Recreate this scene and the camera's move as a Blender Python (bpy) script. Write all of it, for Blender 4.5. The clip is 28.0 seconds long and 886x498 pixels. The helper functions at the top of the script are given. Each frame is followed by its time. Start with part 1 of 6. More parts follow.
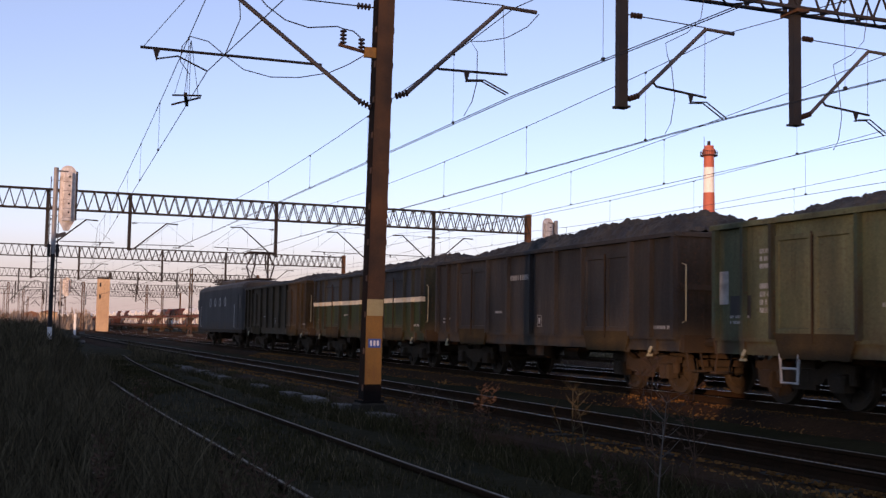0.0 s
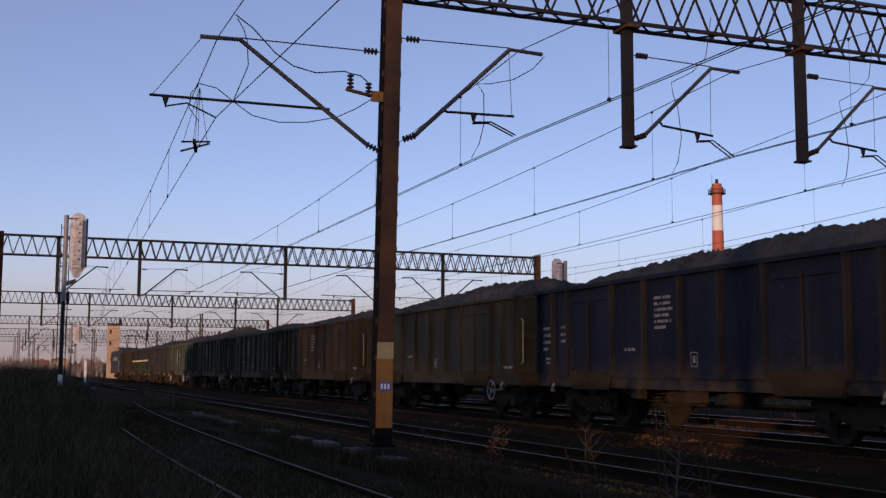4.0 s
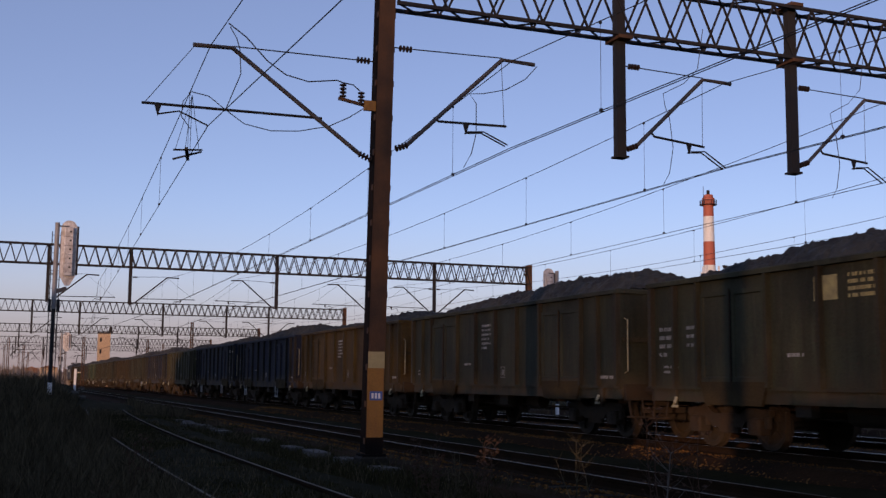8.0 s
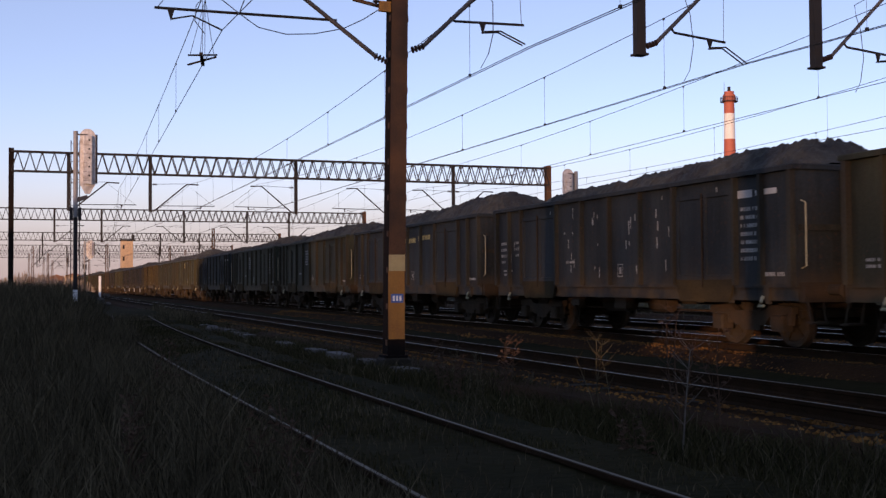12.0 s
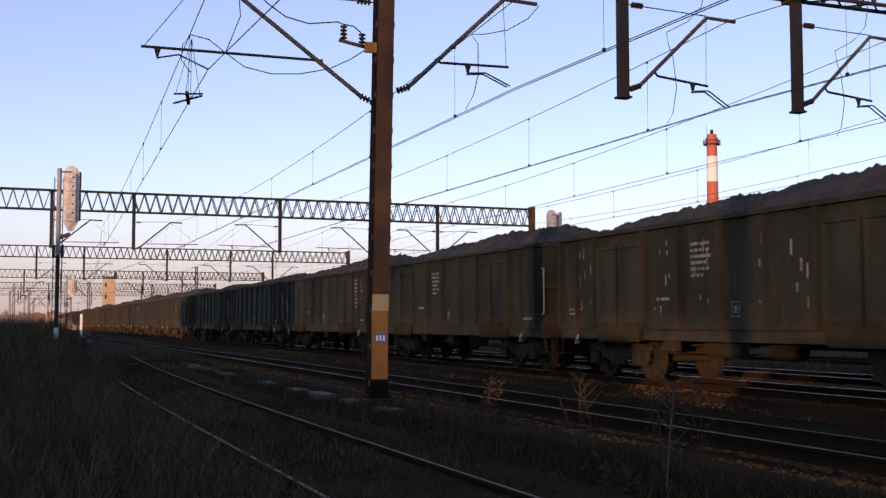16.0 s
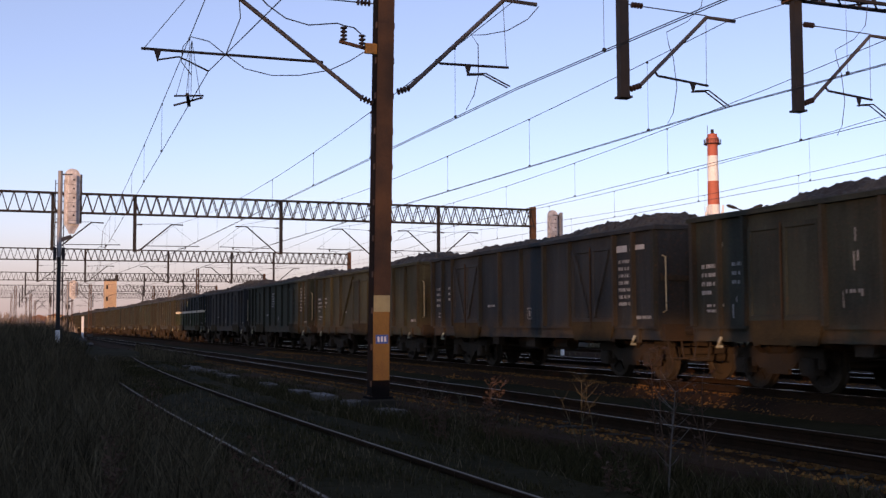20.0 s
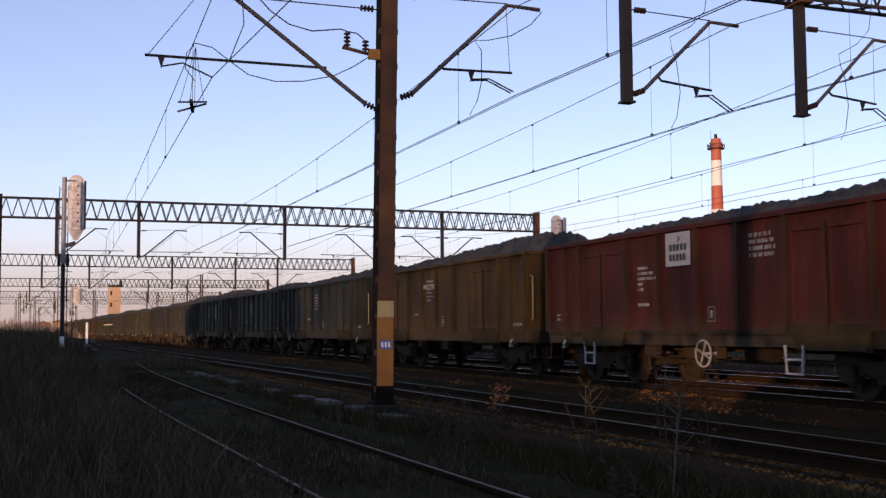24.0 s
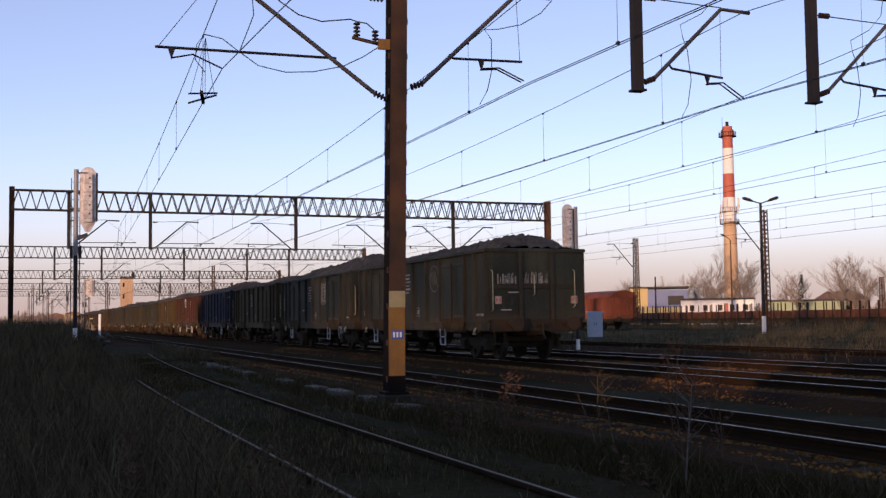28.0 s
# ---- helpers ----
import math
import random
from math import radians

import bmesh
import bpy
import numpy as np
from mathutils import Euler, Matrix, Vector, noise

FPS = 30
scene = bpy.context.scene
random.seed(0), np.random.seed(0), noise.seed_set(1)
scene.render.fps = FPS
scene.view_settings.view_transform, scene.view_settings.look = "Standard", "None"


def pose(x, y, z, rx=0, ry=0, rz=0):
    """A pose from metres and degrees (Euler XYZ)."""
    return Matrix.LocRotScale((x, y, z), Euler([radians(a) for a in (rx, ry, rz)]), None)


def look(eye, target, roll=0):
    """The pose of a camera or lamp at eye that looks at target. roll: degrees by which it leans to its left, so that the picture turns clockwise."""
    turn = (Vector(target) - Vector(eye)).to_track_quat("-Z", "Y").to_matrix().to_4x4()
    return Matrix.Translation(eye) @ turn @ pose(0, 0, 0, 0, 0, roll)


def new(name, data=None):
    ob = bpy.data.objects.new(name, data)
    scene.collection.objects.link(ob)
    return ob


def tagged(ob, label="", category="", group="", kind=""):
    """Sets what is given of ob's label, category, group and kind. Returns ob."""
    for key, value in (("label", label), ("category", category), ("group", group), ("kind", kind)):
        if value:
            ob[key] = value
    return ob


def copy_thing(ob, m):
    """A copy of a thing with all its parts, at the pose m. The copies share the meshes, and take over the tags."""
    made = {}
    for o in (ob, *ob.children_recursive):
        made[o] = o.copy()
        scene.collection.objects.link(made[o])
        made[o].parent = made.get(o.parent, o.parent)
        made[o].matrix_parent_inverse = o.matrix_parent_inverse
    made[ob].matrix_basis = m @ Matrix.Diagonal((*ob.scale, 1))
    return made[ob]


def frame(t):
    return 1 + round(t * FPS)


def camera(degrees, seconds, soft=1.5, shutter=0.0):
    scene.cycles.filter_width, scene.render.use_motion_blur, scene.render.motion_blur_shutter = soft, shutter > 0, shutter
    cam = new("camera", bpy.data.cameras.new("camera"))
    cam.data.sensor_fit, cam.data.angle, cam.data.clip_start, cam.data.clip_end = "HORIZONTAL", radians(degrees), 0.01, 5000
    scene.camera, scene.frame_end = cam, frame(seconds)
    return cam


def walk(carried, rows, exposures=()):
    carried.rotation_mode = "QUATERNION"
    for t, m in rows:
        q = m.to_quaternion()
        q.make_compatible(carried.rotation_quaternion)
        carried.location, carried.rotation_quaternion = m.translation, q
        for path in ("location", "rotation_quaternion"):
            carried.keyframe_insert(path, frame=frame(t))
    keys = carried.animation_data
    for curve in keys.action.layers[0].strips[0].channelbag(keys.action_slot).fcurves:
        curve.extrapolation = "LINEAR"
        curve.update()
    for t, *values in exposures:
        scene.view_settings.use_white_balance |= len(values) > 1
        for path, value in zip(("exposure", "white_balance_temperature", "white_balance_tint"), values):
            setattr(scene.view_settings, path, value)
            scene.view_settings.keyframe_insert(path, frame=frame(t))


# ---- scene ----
# ---- camera ----
cam = camera(43.3, 28.0, soft=1.4, shutter=0.08)
EYE = (0.0, 0.0, 1.21)
PATH = [
    (0, 94.119, -0.994, -21.628), (0.5, 93.817, -1.012, -20.181), (1, 93.795, -0.806, -20.219), (1.5, 94.194, -0.697, -19.966),
    (2, 94.851, -0.535, -20.792), (2.5, 95.427, -0.361, -20.798), (3, 95.87, -0.583, -20.71), (3.5, 96.13, -0.269, -21.096),
    (5.5, 96.361, -0.102, -20.98), (6, 96.424, -0.279, -20.998), (6.5, 96.622, -0.591, -20.926), (7, 96.767, -0.602, -21.092),
    (7.5, 96.882, -0.603, -21.345), (8, 96.755, -0.469, -21.541), (8.5, 96.603, -0.396, -21.644), (9, 96.333, -0.227, -21.475),
    (9.5, 95.261, -0.092, -21.252), (10, 94.169, 0.063, -20.885), (10.5, 93.171, 0.283, -20.698), (11, 92.247, 0.511, -20.514),
    (11.5, 91.782, 0.598, -20.459), (12, 91.746, 0.385, -20.493), (12.5, 91.932, 0.069, -20.567), (14.5, 93.018, -0.082, -20.748),
    (15, 93.25, 0.088, -20.859), (15.5, 93.496, 0.008, -21.02), (16, 93.798, 0.027, -21.335), (16.5, 93.95, 0.038, -21.576),
    (17, 94.085, -0.093, -21.658), (17.5, 94.179, -0.004, -21.621), (18, 94.185, 0.231, -21.449), (18.5, 94.07, 0.31, -21.343),
    (19, 93.941, 0.493, -21.242), (19.5, 93.893, 0.411, -21.229), (20, 93.837, 0.284, -21.265), (20.5, 93.89, 0.171, -21.292),
    (21, 94.042, 0.209, -21.247), (21.5, 94.11, 0.042, -21.211), (23.5, 94.028, 0.224, -21.169), (24, 94.114, 0.398, -21.066),
    (24.5, 94.174, 0.634, -20.97), (25, 94.197, 0.655, -21.059), (25.5, 94.171, 0.632, -21.025), (26, 94.095, 0.631, -21.095),
    (26.5, 93.982, 0.625, -21.099), (27, 93.863, 0.924, -21.096), (27.5, 93.709, 1.12, -20.902), (28, 93.596, 0.703, -20.476),
]
# the iris closes a little between 2 and 9.5 s
BASE = 1.82
EXPOSE = [(t, BASE + e, 7850 + 950 * e, 43) for t, e in ((0, 0.0), (1.0, -0.05), (2.0, -0.38), (3.0, -0.6), (6.0, -0.72), (8.5, -0.72), (10, -0.6), (11, -0.4), (12, -0.18), (15, 0.06), (17, -0.07), (28, -0.07))]
walk(cam, [(t, pose(*EYE, a, b, c)) for t, a, b, c in PATH], EXPOSE)

# ---- light: a low sun behind the left shoulder ----
SUN_AZ, SUN_EL = 222.8, 3.0      # degrees clockwise from +Y, and above the horizon
world = bpy.data.worlds.new("evening_sky")
scene.world = world
world.use_nodes = True
wn = world.node_tree.nodes
sky = wn.new("ShaderNodeTexSky")
sky.sky_type, sky.sun_disc = "NISHITA", False
sky.sun_elevation, sky.sun_rotation = radians(SUN_EL), radians(SUN_AZ)
sky.air_density, sky.dust_density, sky.ozone_density = 0.6, 0.0, 1.8
wn["Background"].inputs["Strength"].default_value = 0.10
haze = wn.new("ShaderNodeMixRGB")          # thin lilac evening haze over the whole sky
haze.blend_type = "ADD"
haze.inputs[0].default_value, haze.inputs[2].default_value = 1.0, (0.28, 0.46, 0.68, 1)
world.node_tree.links.new(sky.outputs[0], haze.inputs[1])
where, height, ramp = wn.new("ShaderNodeTexCoord"), wn.new("ShaderNodeSeparateXYZ"), wn.new("ShaderNodeMapRange")
smog = wn.new("ShaderNodeMixRGB")          # dust-pink smog low over the horizon, all the way round
ramp.interpolation_type = "SMOOTHERSTEP"
ramp.inputs["From Min"].default_value, ramp.inputs["From Max"].default_value = -0.02, 0.18
ramp.inputs["To Min"].default_value, ramp.inputs["To Max"].default_value = 0.85, 0.0
smog.inputs[2].default_value = (1.69, 1.82, 1.88, 1)
world.node_tree.links.new(where.outputs["Generated"], height.inputs[0])
world.node_tree.links.new(height.outputs[2], ramp.inputs[0])
world.node_tree.links.new(ramp.outputs[0], smog.inputs[0])
world.node_tree.links.new(haze.outputs[0], smog.inputs[1])
low, dusk = wn.new("ShaderNodeMapRange"), wn.new("ShaderNodeMixRGB")      # its dimmest layer, close to the ground
low.interpolation_type = "SMOOTHSTEP"
low.inputs["From Min"].default_value, low.inputs["From Max"].default_value = 0.0, 0.085
low.inputs["To Min"].default_value, low.inputs["To Max"].default_value = 0.62, 0.0
dusk.inputs[2].default_value = (1.06, 0.99, 1.02, 1)
world.node_tree.links.new(height.outputs[2], low.inputs[0])
world.node_tree.links.new(low.outputs[0], dusk.inputs[0])
world.node_tree.links.new(smog.outputs[0], dusk.inputs[1])
world.node_tree.links.new(dusk.outputs[0], wn["Background"].inputs["Color"])
sun = new("sun", bpy.data.lights.new("sun", "SUN"))
sun.data.energy, sun.data.angle, sun.data.color = 1.05, radians(0.5), (1.0, 0.77, 0.48)
sx, sy, sz = math.sin(radians(SUN_AZ)), math.cos(radians(SUN_AZ)), math.tan(radians(SUN_EL))
sun.matrix_basis = look((sx * 50, sy * 50, sz * 50), (0, 0, 0))


# ---- materials ----
def material(name, base, second, rough=0.8, metal=0.0, scale=3.0, fine=40.0, amount=0.5, bump=0.3, streak=0.0, third=None, vary=0.0, spec=0.3, island=0.0):
    """A surface in two scales: base mottled with second, fine grain and relief, optional vertical streaks of third."""
    m = bpy.data.materials.new(name)
    m.use_nodes = True
    n, l = m.node_tree.nodes, m.node_tree.links
    b = n["Principled BSDF"]
    b.inputs["Roughness"].default_value, b.inputs["Metallic"].default_value = rough, metal
    b.inputs["Specular IOR Level"].default_value = spec
    co = n.new("ShaderNodeTexCoord")
    big, small = n.new("ShaderNodeTexNoise"), n.new("ShaderNodeTexNoise")
    big.inputs["Scale"].default_value, small.inputs["Scale"].default_value = scale, fine
    big.inputs["Detail"].default_value = 6
    info = n.new("ShaderNodeObjectInfo")
    shift = n.new("ShaderNodeVectorMath")
    shift.operation = "MULTIPLY_ADD"
    l.new(info.outputs["Random"], shift.inputs[0])
    shift.inputs[1].default_value = (37, 23, 11)
    l.new(co.outputs["Object"], shift.inputs[2])
    l.new(shift.outputs[0], big.inputs["Vector"])
    l.new(co.outputs["Object"], small.inputs["Vector"])
    ramp = n.new("ShaderNodeMapRange")
    ramp.inputs["From Min"].default_value, ramp.inputs["From Max"].default_value = 0.38, 0.66
    ramp.inputs["To Max"].default_value = amount
    l.new(big.outputs[0], ramp.inputs[0])
    mix = n.new("ShaderNodeMixRGB")
    mix.inputs[1].default_value, mix.inputs[2].default_value = (*base, 1), (*second, 1)
    l.new(ramp.outputs[0], mix.inputs[0])
    last = mix.outputs[0]
    if third:
        st, mp = n.new("ShaderNodeTexNoise"), n.new("ShaderNodeMapping")
        mp.inputs["Scale"].default_value = (3.5, 3.5, 0.35)
        st.inputs["Scale"].default_value, st.inputs["Detail"].default_value = 2.0, 5
        l.new(shift.outputs[0], mp.inputs[0])
        l.new(mp.outputs[0], st.inputs["Vector"])
        sr = n.new("ShaderNodeMapRange")
        sr.inputs["From Min"].default_value, sr.inputs["From Max"].default_value = 0.5, 0.72
        sr.inputs["To Max"].default_value = streak
        l.new(st.outputs[0], sr.inputs[0])
        mx = n.new("ShaderNodeMixRGB")
        mx.inputs[2].default_value = (*third, 1)
        l.new(sr.outputs[0], mx.inputs[0])
        l.new(last, mx.inputs[1])
        last = mx.outputs[0]
    grain = n.new("ShaderNodeMixRGB")
    grain.blend_type = "MULTIPLY"
    grain.inputs[0].default_value = 0.45
    gr = n.new("ShaderNodeMapRange")
    gr.inputs["From Min"].default_value, gr.inputs["From Max"].default_value = 0.25, 0.75
    gr.inputs["To Min"].default_value, gr.inputs["To Max"].default_value = 0.45, 1.35
    l.new(small.outputs[0], gr.inputs[0])
    l.new(last, grain.inputs[1])
    l.new(gr.outputs[0], grain.inputs[2])
    last = grain.outputs[0]
    if island:
        geo, ir, im = n.new("ShaderNodeNewGeometry"), n.new("ShaderNodeMapRange"), n.new("ShaderNodeMixRGB")
        ir.inputs["To Min"].default_value, ir.inputs["To Max"].default_value = 1 - island, 1 + island * 1.6
        im.blend_type = "MULTIPLY"
        im.inputs[0].default_value = 1.0
        l.new(geo.outputs["Random Per Island"], ir.inputs[0])
        l.new(last, im.inputs[1])
        l.new(ir.outputs[0], im.inputs[2])
        last = im.outputs[0]
    if vary:
        hv = n.new("ShaderNodeHueSaturation")
        vr = n.new("ShaderNodeMapRange")
        vr.inputs["To Min"].default_value, vr.inputs["To Max"].default_value = 1 - vary, 1 + vary
        l.new(info.outputs["Random"], vr.inputs[0])
        l.new(vr.outputs[0], hv.inputs["Value"])
        l.new(last, hv.inputs["Color"])
        last = hv.outputs[0]
    l.new(last, b.inputs["Base Color"])
    if bump:
        bp = n.new("ShaderNodeBump")
        bp.inputs["Strength"].default_value, bp.inputs["Distance"].default_value = bump, 0.02
        l.new(small.outputs[0], bp.inputs["Height"])
        l.new(bp.outputs[0], b.inputs["Normal"])
    return m


RUST = (0.16, 0.065, 0.025)
M = {
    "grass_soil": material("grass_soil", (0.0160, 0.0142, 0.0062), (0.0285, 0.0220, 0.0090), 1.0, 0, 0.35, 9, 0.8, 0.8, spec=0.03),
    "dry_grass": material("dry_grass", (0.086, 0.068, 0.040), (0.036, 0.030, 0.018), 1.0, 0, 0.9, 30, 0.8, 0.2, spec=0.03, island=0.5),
    # dry_grass lightened, the far field's hazy brightness put into the colour
    "hazed_straw": material("hazed_straw", (0.125, 0.098, 0.056), (0.066, 0.052, 0.031), 1.0, 0, 0.5, 30, 0.8, 0.2, spec=0.03, island=0.4),
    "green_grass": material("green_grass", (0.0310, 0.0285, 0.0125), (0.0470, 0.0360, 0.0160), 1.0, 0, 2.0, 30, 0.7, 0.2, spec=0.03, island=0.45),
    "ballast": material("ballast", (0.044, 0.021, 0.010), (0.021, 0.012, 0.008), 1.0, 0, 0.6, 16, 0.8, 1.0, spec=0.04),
    "ballast_stone": material("ballast_stone", (0.185, 0.080, 0.022), (0.100, 0.050, 0.018), 1.0, 0, 0.6, 16, 0.8, 0.4, spec=0.04, island=0.45),
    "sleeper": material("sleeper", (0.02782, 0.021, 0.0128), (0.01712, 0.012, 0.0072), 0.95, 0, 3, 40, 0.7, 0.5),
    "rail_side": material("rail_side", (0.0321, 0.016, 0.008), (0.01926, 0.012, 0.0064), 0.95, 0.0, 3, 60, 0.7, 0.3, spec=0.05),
    "rail_top": material("rail_top", (0.52, 0.47, 0.40), (0.38, 0.33, 0.27), 0.3, 1.0, 2, 60, 0.5, 0.05),
    "rail_worn": material("rail_worn", (0.34, 0.30, 0.24), (0.20, 0.165, 0.12), 0.42, 0.9, 2, 60, 0.7, 0.1),
    "chalk": material("chalk", (0.15, 0.15, 0.135), (0.08, 0.08, 0.07), 0.9, 0, 5, 50, 0.8, 0.1),
    "rail_dull": material("rail_dull", (0.20, 0.175, 0.14), (0.11, 0.09, 0.07), 0.8, 0.0, 2, 60, 0.6, 0.1, spec=0.05),
    "concrete": material("concrete", (0.105, 0.096, 0.082), (0.048, 0.043, 0.038), 0.9, 0, 2, 40, 0.6, 0.3),
    "mast_rust": material("mast_rust", (0.112, 0.050, 0.022), (0.050, 0.027, 0.017), 0.75, 0.1, 1.8, 50, 0.8, 0.3, 0.5, (0.05, 0.03, 0.02)),
    "mast_ochre": material("mast_ochre", (0.32, 0.145, 0.032), (0.24, 0.105, 0.026), 0.7, 0, 2.5, 50, 0.7, 0.2, 0.4, (0.2, 0.09, 0.04)),
    "steel_dark": material("steel_dark", (0.024, 0.022, 0.022), (0.034, 0.025, 0.020), 0.7, 0.2, 2.5, 50, 0.7, 0.2),
    # near-black: puts shade into mast sides and left far masts, elsewhere plain dark
    "near_black": material("near_black", (0.012, 0.009, 0.008), (0.020, 0.012, 0.009), 0.9, 0.0, 2.5, 50, 0.7, 0.3, spec=0.05),
    "pole_grey": material("pole_grey", (0.30, 0.29, 0.29), (0.21, 0.19, 0.18), 0.6, 0.2, 2.5, 50, 0.6, 0.1),
    "galvanised": material("galvanised", (0.10, 0.09, 0.088), (0.07, 0.055, 0.05), 0.55, 0.3, 2.5, 50, 0.6, 0.2),
    "wire": material("wire", (0.05, 0.045, 0.045), (0.03, 0.03, 0.03), 0.6, 0.4, 3, 60, 0.5, 0),
    "insulator": material("insulator", (0.035, 0.020, 0.016), (0.022, 0.013, 0.010), 0.35, 0, 3, 60, 0.4, 0),
    "bogie": material("bogie", (0.03638, 0.024, 0.0136), (0.05885, 0.031, 0.0136), 0.9, 0.0, 2.5, 40, 0.7, 0.4),
    "wheel": material("wheel", (0.03638, 0.025, 0.0152), (0.05885, 0.035, 0.016), 0.8, 0.1, 3, 40, 0.7, 0.3),
    "tread": material("tread", (0.45, 0.43, 0.41), (0.3, 0.28, 0.26), 0.3, 1.0, 3, 40, 0.5, 0.1),
    "coal": material("coal", (0.038, 0.036, 0.034), (0.078, 0.070, 0.056), 0.85, 0, 1.6, 13, 0.8, 1.0, spec=0.2),
    "hand_yellow": material("hand_yellow", (0.40, 0.36, 0.23), (0.26, 0.21, 0.13), 0.6, 0, 4, 60, 0.5, 0.1),
    "hand_white": material("hand_white", (0.46, 0.45, 0.42), (0.30, 0.28, 0.26), 0.6, 0, 4, 60, 0.5, 0.1),
    "stencil": material("stencil", (0.36, 0.35, 0.32), (0.18, 0.17, 0.155), 0.8, 0, 5, 50, 0.8, 0.1),
    "stencil_yellow": material("stencil_yellow", (0.45, 0.36, 0.15), (0.25, 0.2, 0.1), 0.8, 0, 5, 50, 0.8, 0.1),
    "cream_stripe": material("cream_stripe", (0.66, 0.58, 0.44), (0.42, 0.35, 0.26), 0.7, 0, 2, 40, 0.7, 0.15),
    "plate_blue": material("plate_blue", (0.06, 0.12, 0.35), (0.05, 0.09, 0.25), 0.5, 0, 5, 60, 0.4, 0.05),
    "plate_yellow": material("plate_yellow", (0.44, 0.34, 0.16), (0.32, 0.23, 0.11), 0.6, 0, 5, 60, 0.5, 0.05),
    "signal_white": material("signal_white", (0.74, 0.69, 0.65), (0.36, 0.28, 0.23), 0.7, 0, 5, 30, 0.75, 0.15, 0.6, (0.45, 0.36, 0.31)),
    "white_paint": material("white_paint", (0.84, 0.81, 0.76), (0.68, 0.63, 0.57), 0.6, 0, 3, 50, 0.5, 0.1),
    "black_paint": material("black_paint", (0.02, 0.02, 0.02), (0.035, 0.03, 0.028), 0.6, 0, 3, 50, 0.5, 0.1),
    "red_paint": material("red_paint", (0.52, 0.135, 0.080), (0.42, 0.105, 0.065), 0.6, 0, 3, 50, 0.5, 0.1),
}


def paint(name, base, dirt=(0.07, 0.05, 0.035), amount=0.55, streak=0.5, rust=(0.066, 0.038, 0.022)):
    """Old wagon paint: blotches, panel-wide tone shifts, soot streaks, rust specks and track dust along the sill."""
    m = material(name, base, dirt, 0.72, 0, 0.6, 26, min(amount + 0.2, 1), 0.25, streak * 0.6, rust, spec=0.2)
    n, l = m.node_tree.nodes, m.node_tree.links
    b = n["Principled BSDF"]
    last = b.inputs["Base Color"].links[0].from_socket
    co = next(q for q in n if q.bl_idname == "ShaderNodeTexCoord")
    info = next(q for q in n if q.bl_idname == "ShaderNodeObjectInfo")

    def layer(stretch, scale, low, high, top, colour, mode="MIX"):
        nonlocal last
        mp, tx, mr, mx = n.new("ShaderNodeMapping"), n.new("ShaderNodeTexNoise"), n.new("ShaderNodeMapRange"), n.new("ShaderNodeMixRGB")
        mp.inputs["Scale"].default_value = stretch
        l.new(info.outputs["Random"], mp.inputs["Location"])
        tx.inputs["Scale"].default_value, tx.inputs["Detail"].default_value = scale, 4
        mr.inputs["From Min"].default_value, mr.inputs["From Max"].default_value, mr.inputs["To Max"].default_value = low, high, top
        mx.blend_type = mode
        mx.inputs[2].default_value = (*colour, 1)
        l.new(co.outputs["Object"], mp.inputs[0])
        l.new(mp.outputs[0], tx.inputs["Vector"])
        l.new(tx.outputs[0], mr.inputs[0])
        l.new(mr.outputs[0], mx.inputs[0])
        l.new(last, mx.inputs[1])
        last = mx.outputs[0]

    layer((0.3, 1.1, 0.12), 1.6, 0.40, 0.64, 0.62, (0.44, 0.42, 0.42), "MULTIPLY")     # sooty panels
    layer((3.0, 5.0, 0.5), 1.7, 0.56, 0.78, 0.45, (0.25, 0.22, 0.20), "MULTIPLY")      # dark runs
    layer((6.0, 6.0, 0.8), 1.5, 0.58, 0.78, 0.35, tuple(min(1, 1.5 * q + 0.02) for q in base))   # pale washed runs
    layer((9, 9, 9), 1.5, 0.62, 0.70, 0.6, (0.062, 0.034, 0.020))                         # rust specks
    sep, ed, tx, mr, ml, mx = (n.new(k) for k in ("ShaderNodeSeparateXYZ", "ShaderNodeMapRange", "ShaderNodeTexNoise", "ShaderNodeMapRange", "ShaderNodeMath", "ShaderNodeMixRGB"))
    l.new(co.outputs["Object"], sep.inputs[0])
    l.new(sep.outputs[2], ed.inputs[0])
    ed.inputs["From Min"].default_value, ed.inputs["From Max"].default_value = 1.55, 0.95
    tx.inputs["Scale"].default_value = 2.2
    l.new(co.outputs["Object"], tx.inputs["Vector"])
    mr.inputs["From Min"].default_value, mr.inputs["From Max"].default_value = 0.35, 0.65
    l.new(tx.outputs[0], mr.inputs[0])
    ml.operation = "MULTIPLY"
    l.new(ed.outputs[0], ml.inputs[0])
    l.new(mr.outputs[0], ml.inputs[1])
    mx.inputs[2].default_value = (0.066, 0.044, 0.024, 1)
    l.new(ml.outputs[0], mx.inputs[0])
    l.new(last, mx.inputs[1])
    l.new(mx.outputs[0], b.inputs["Base Color"])
    return m


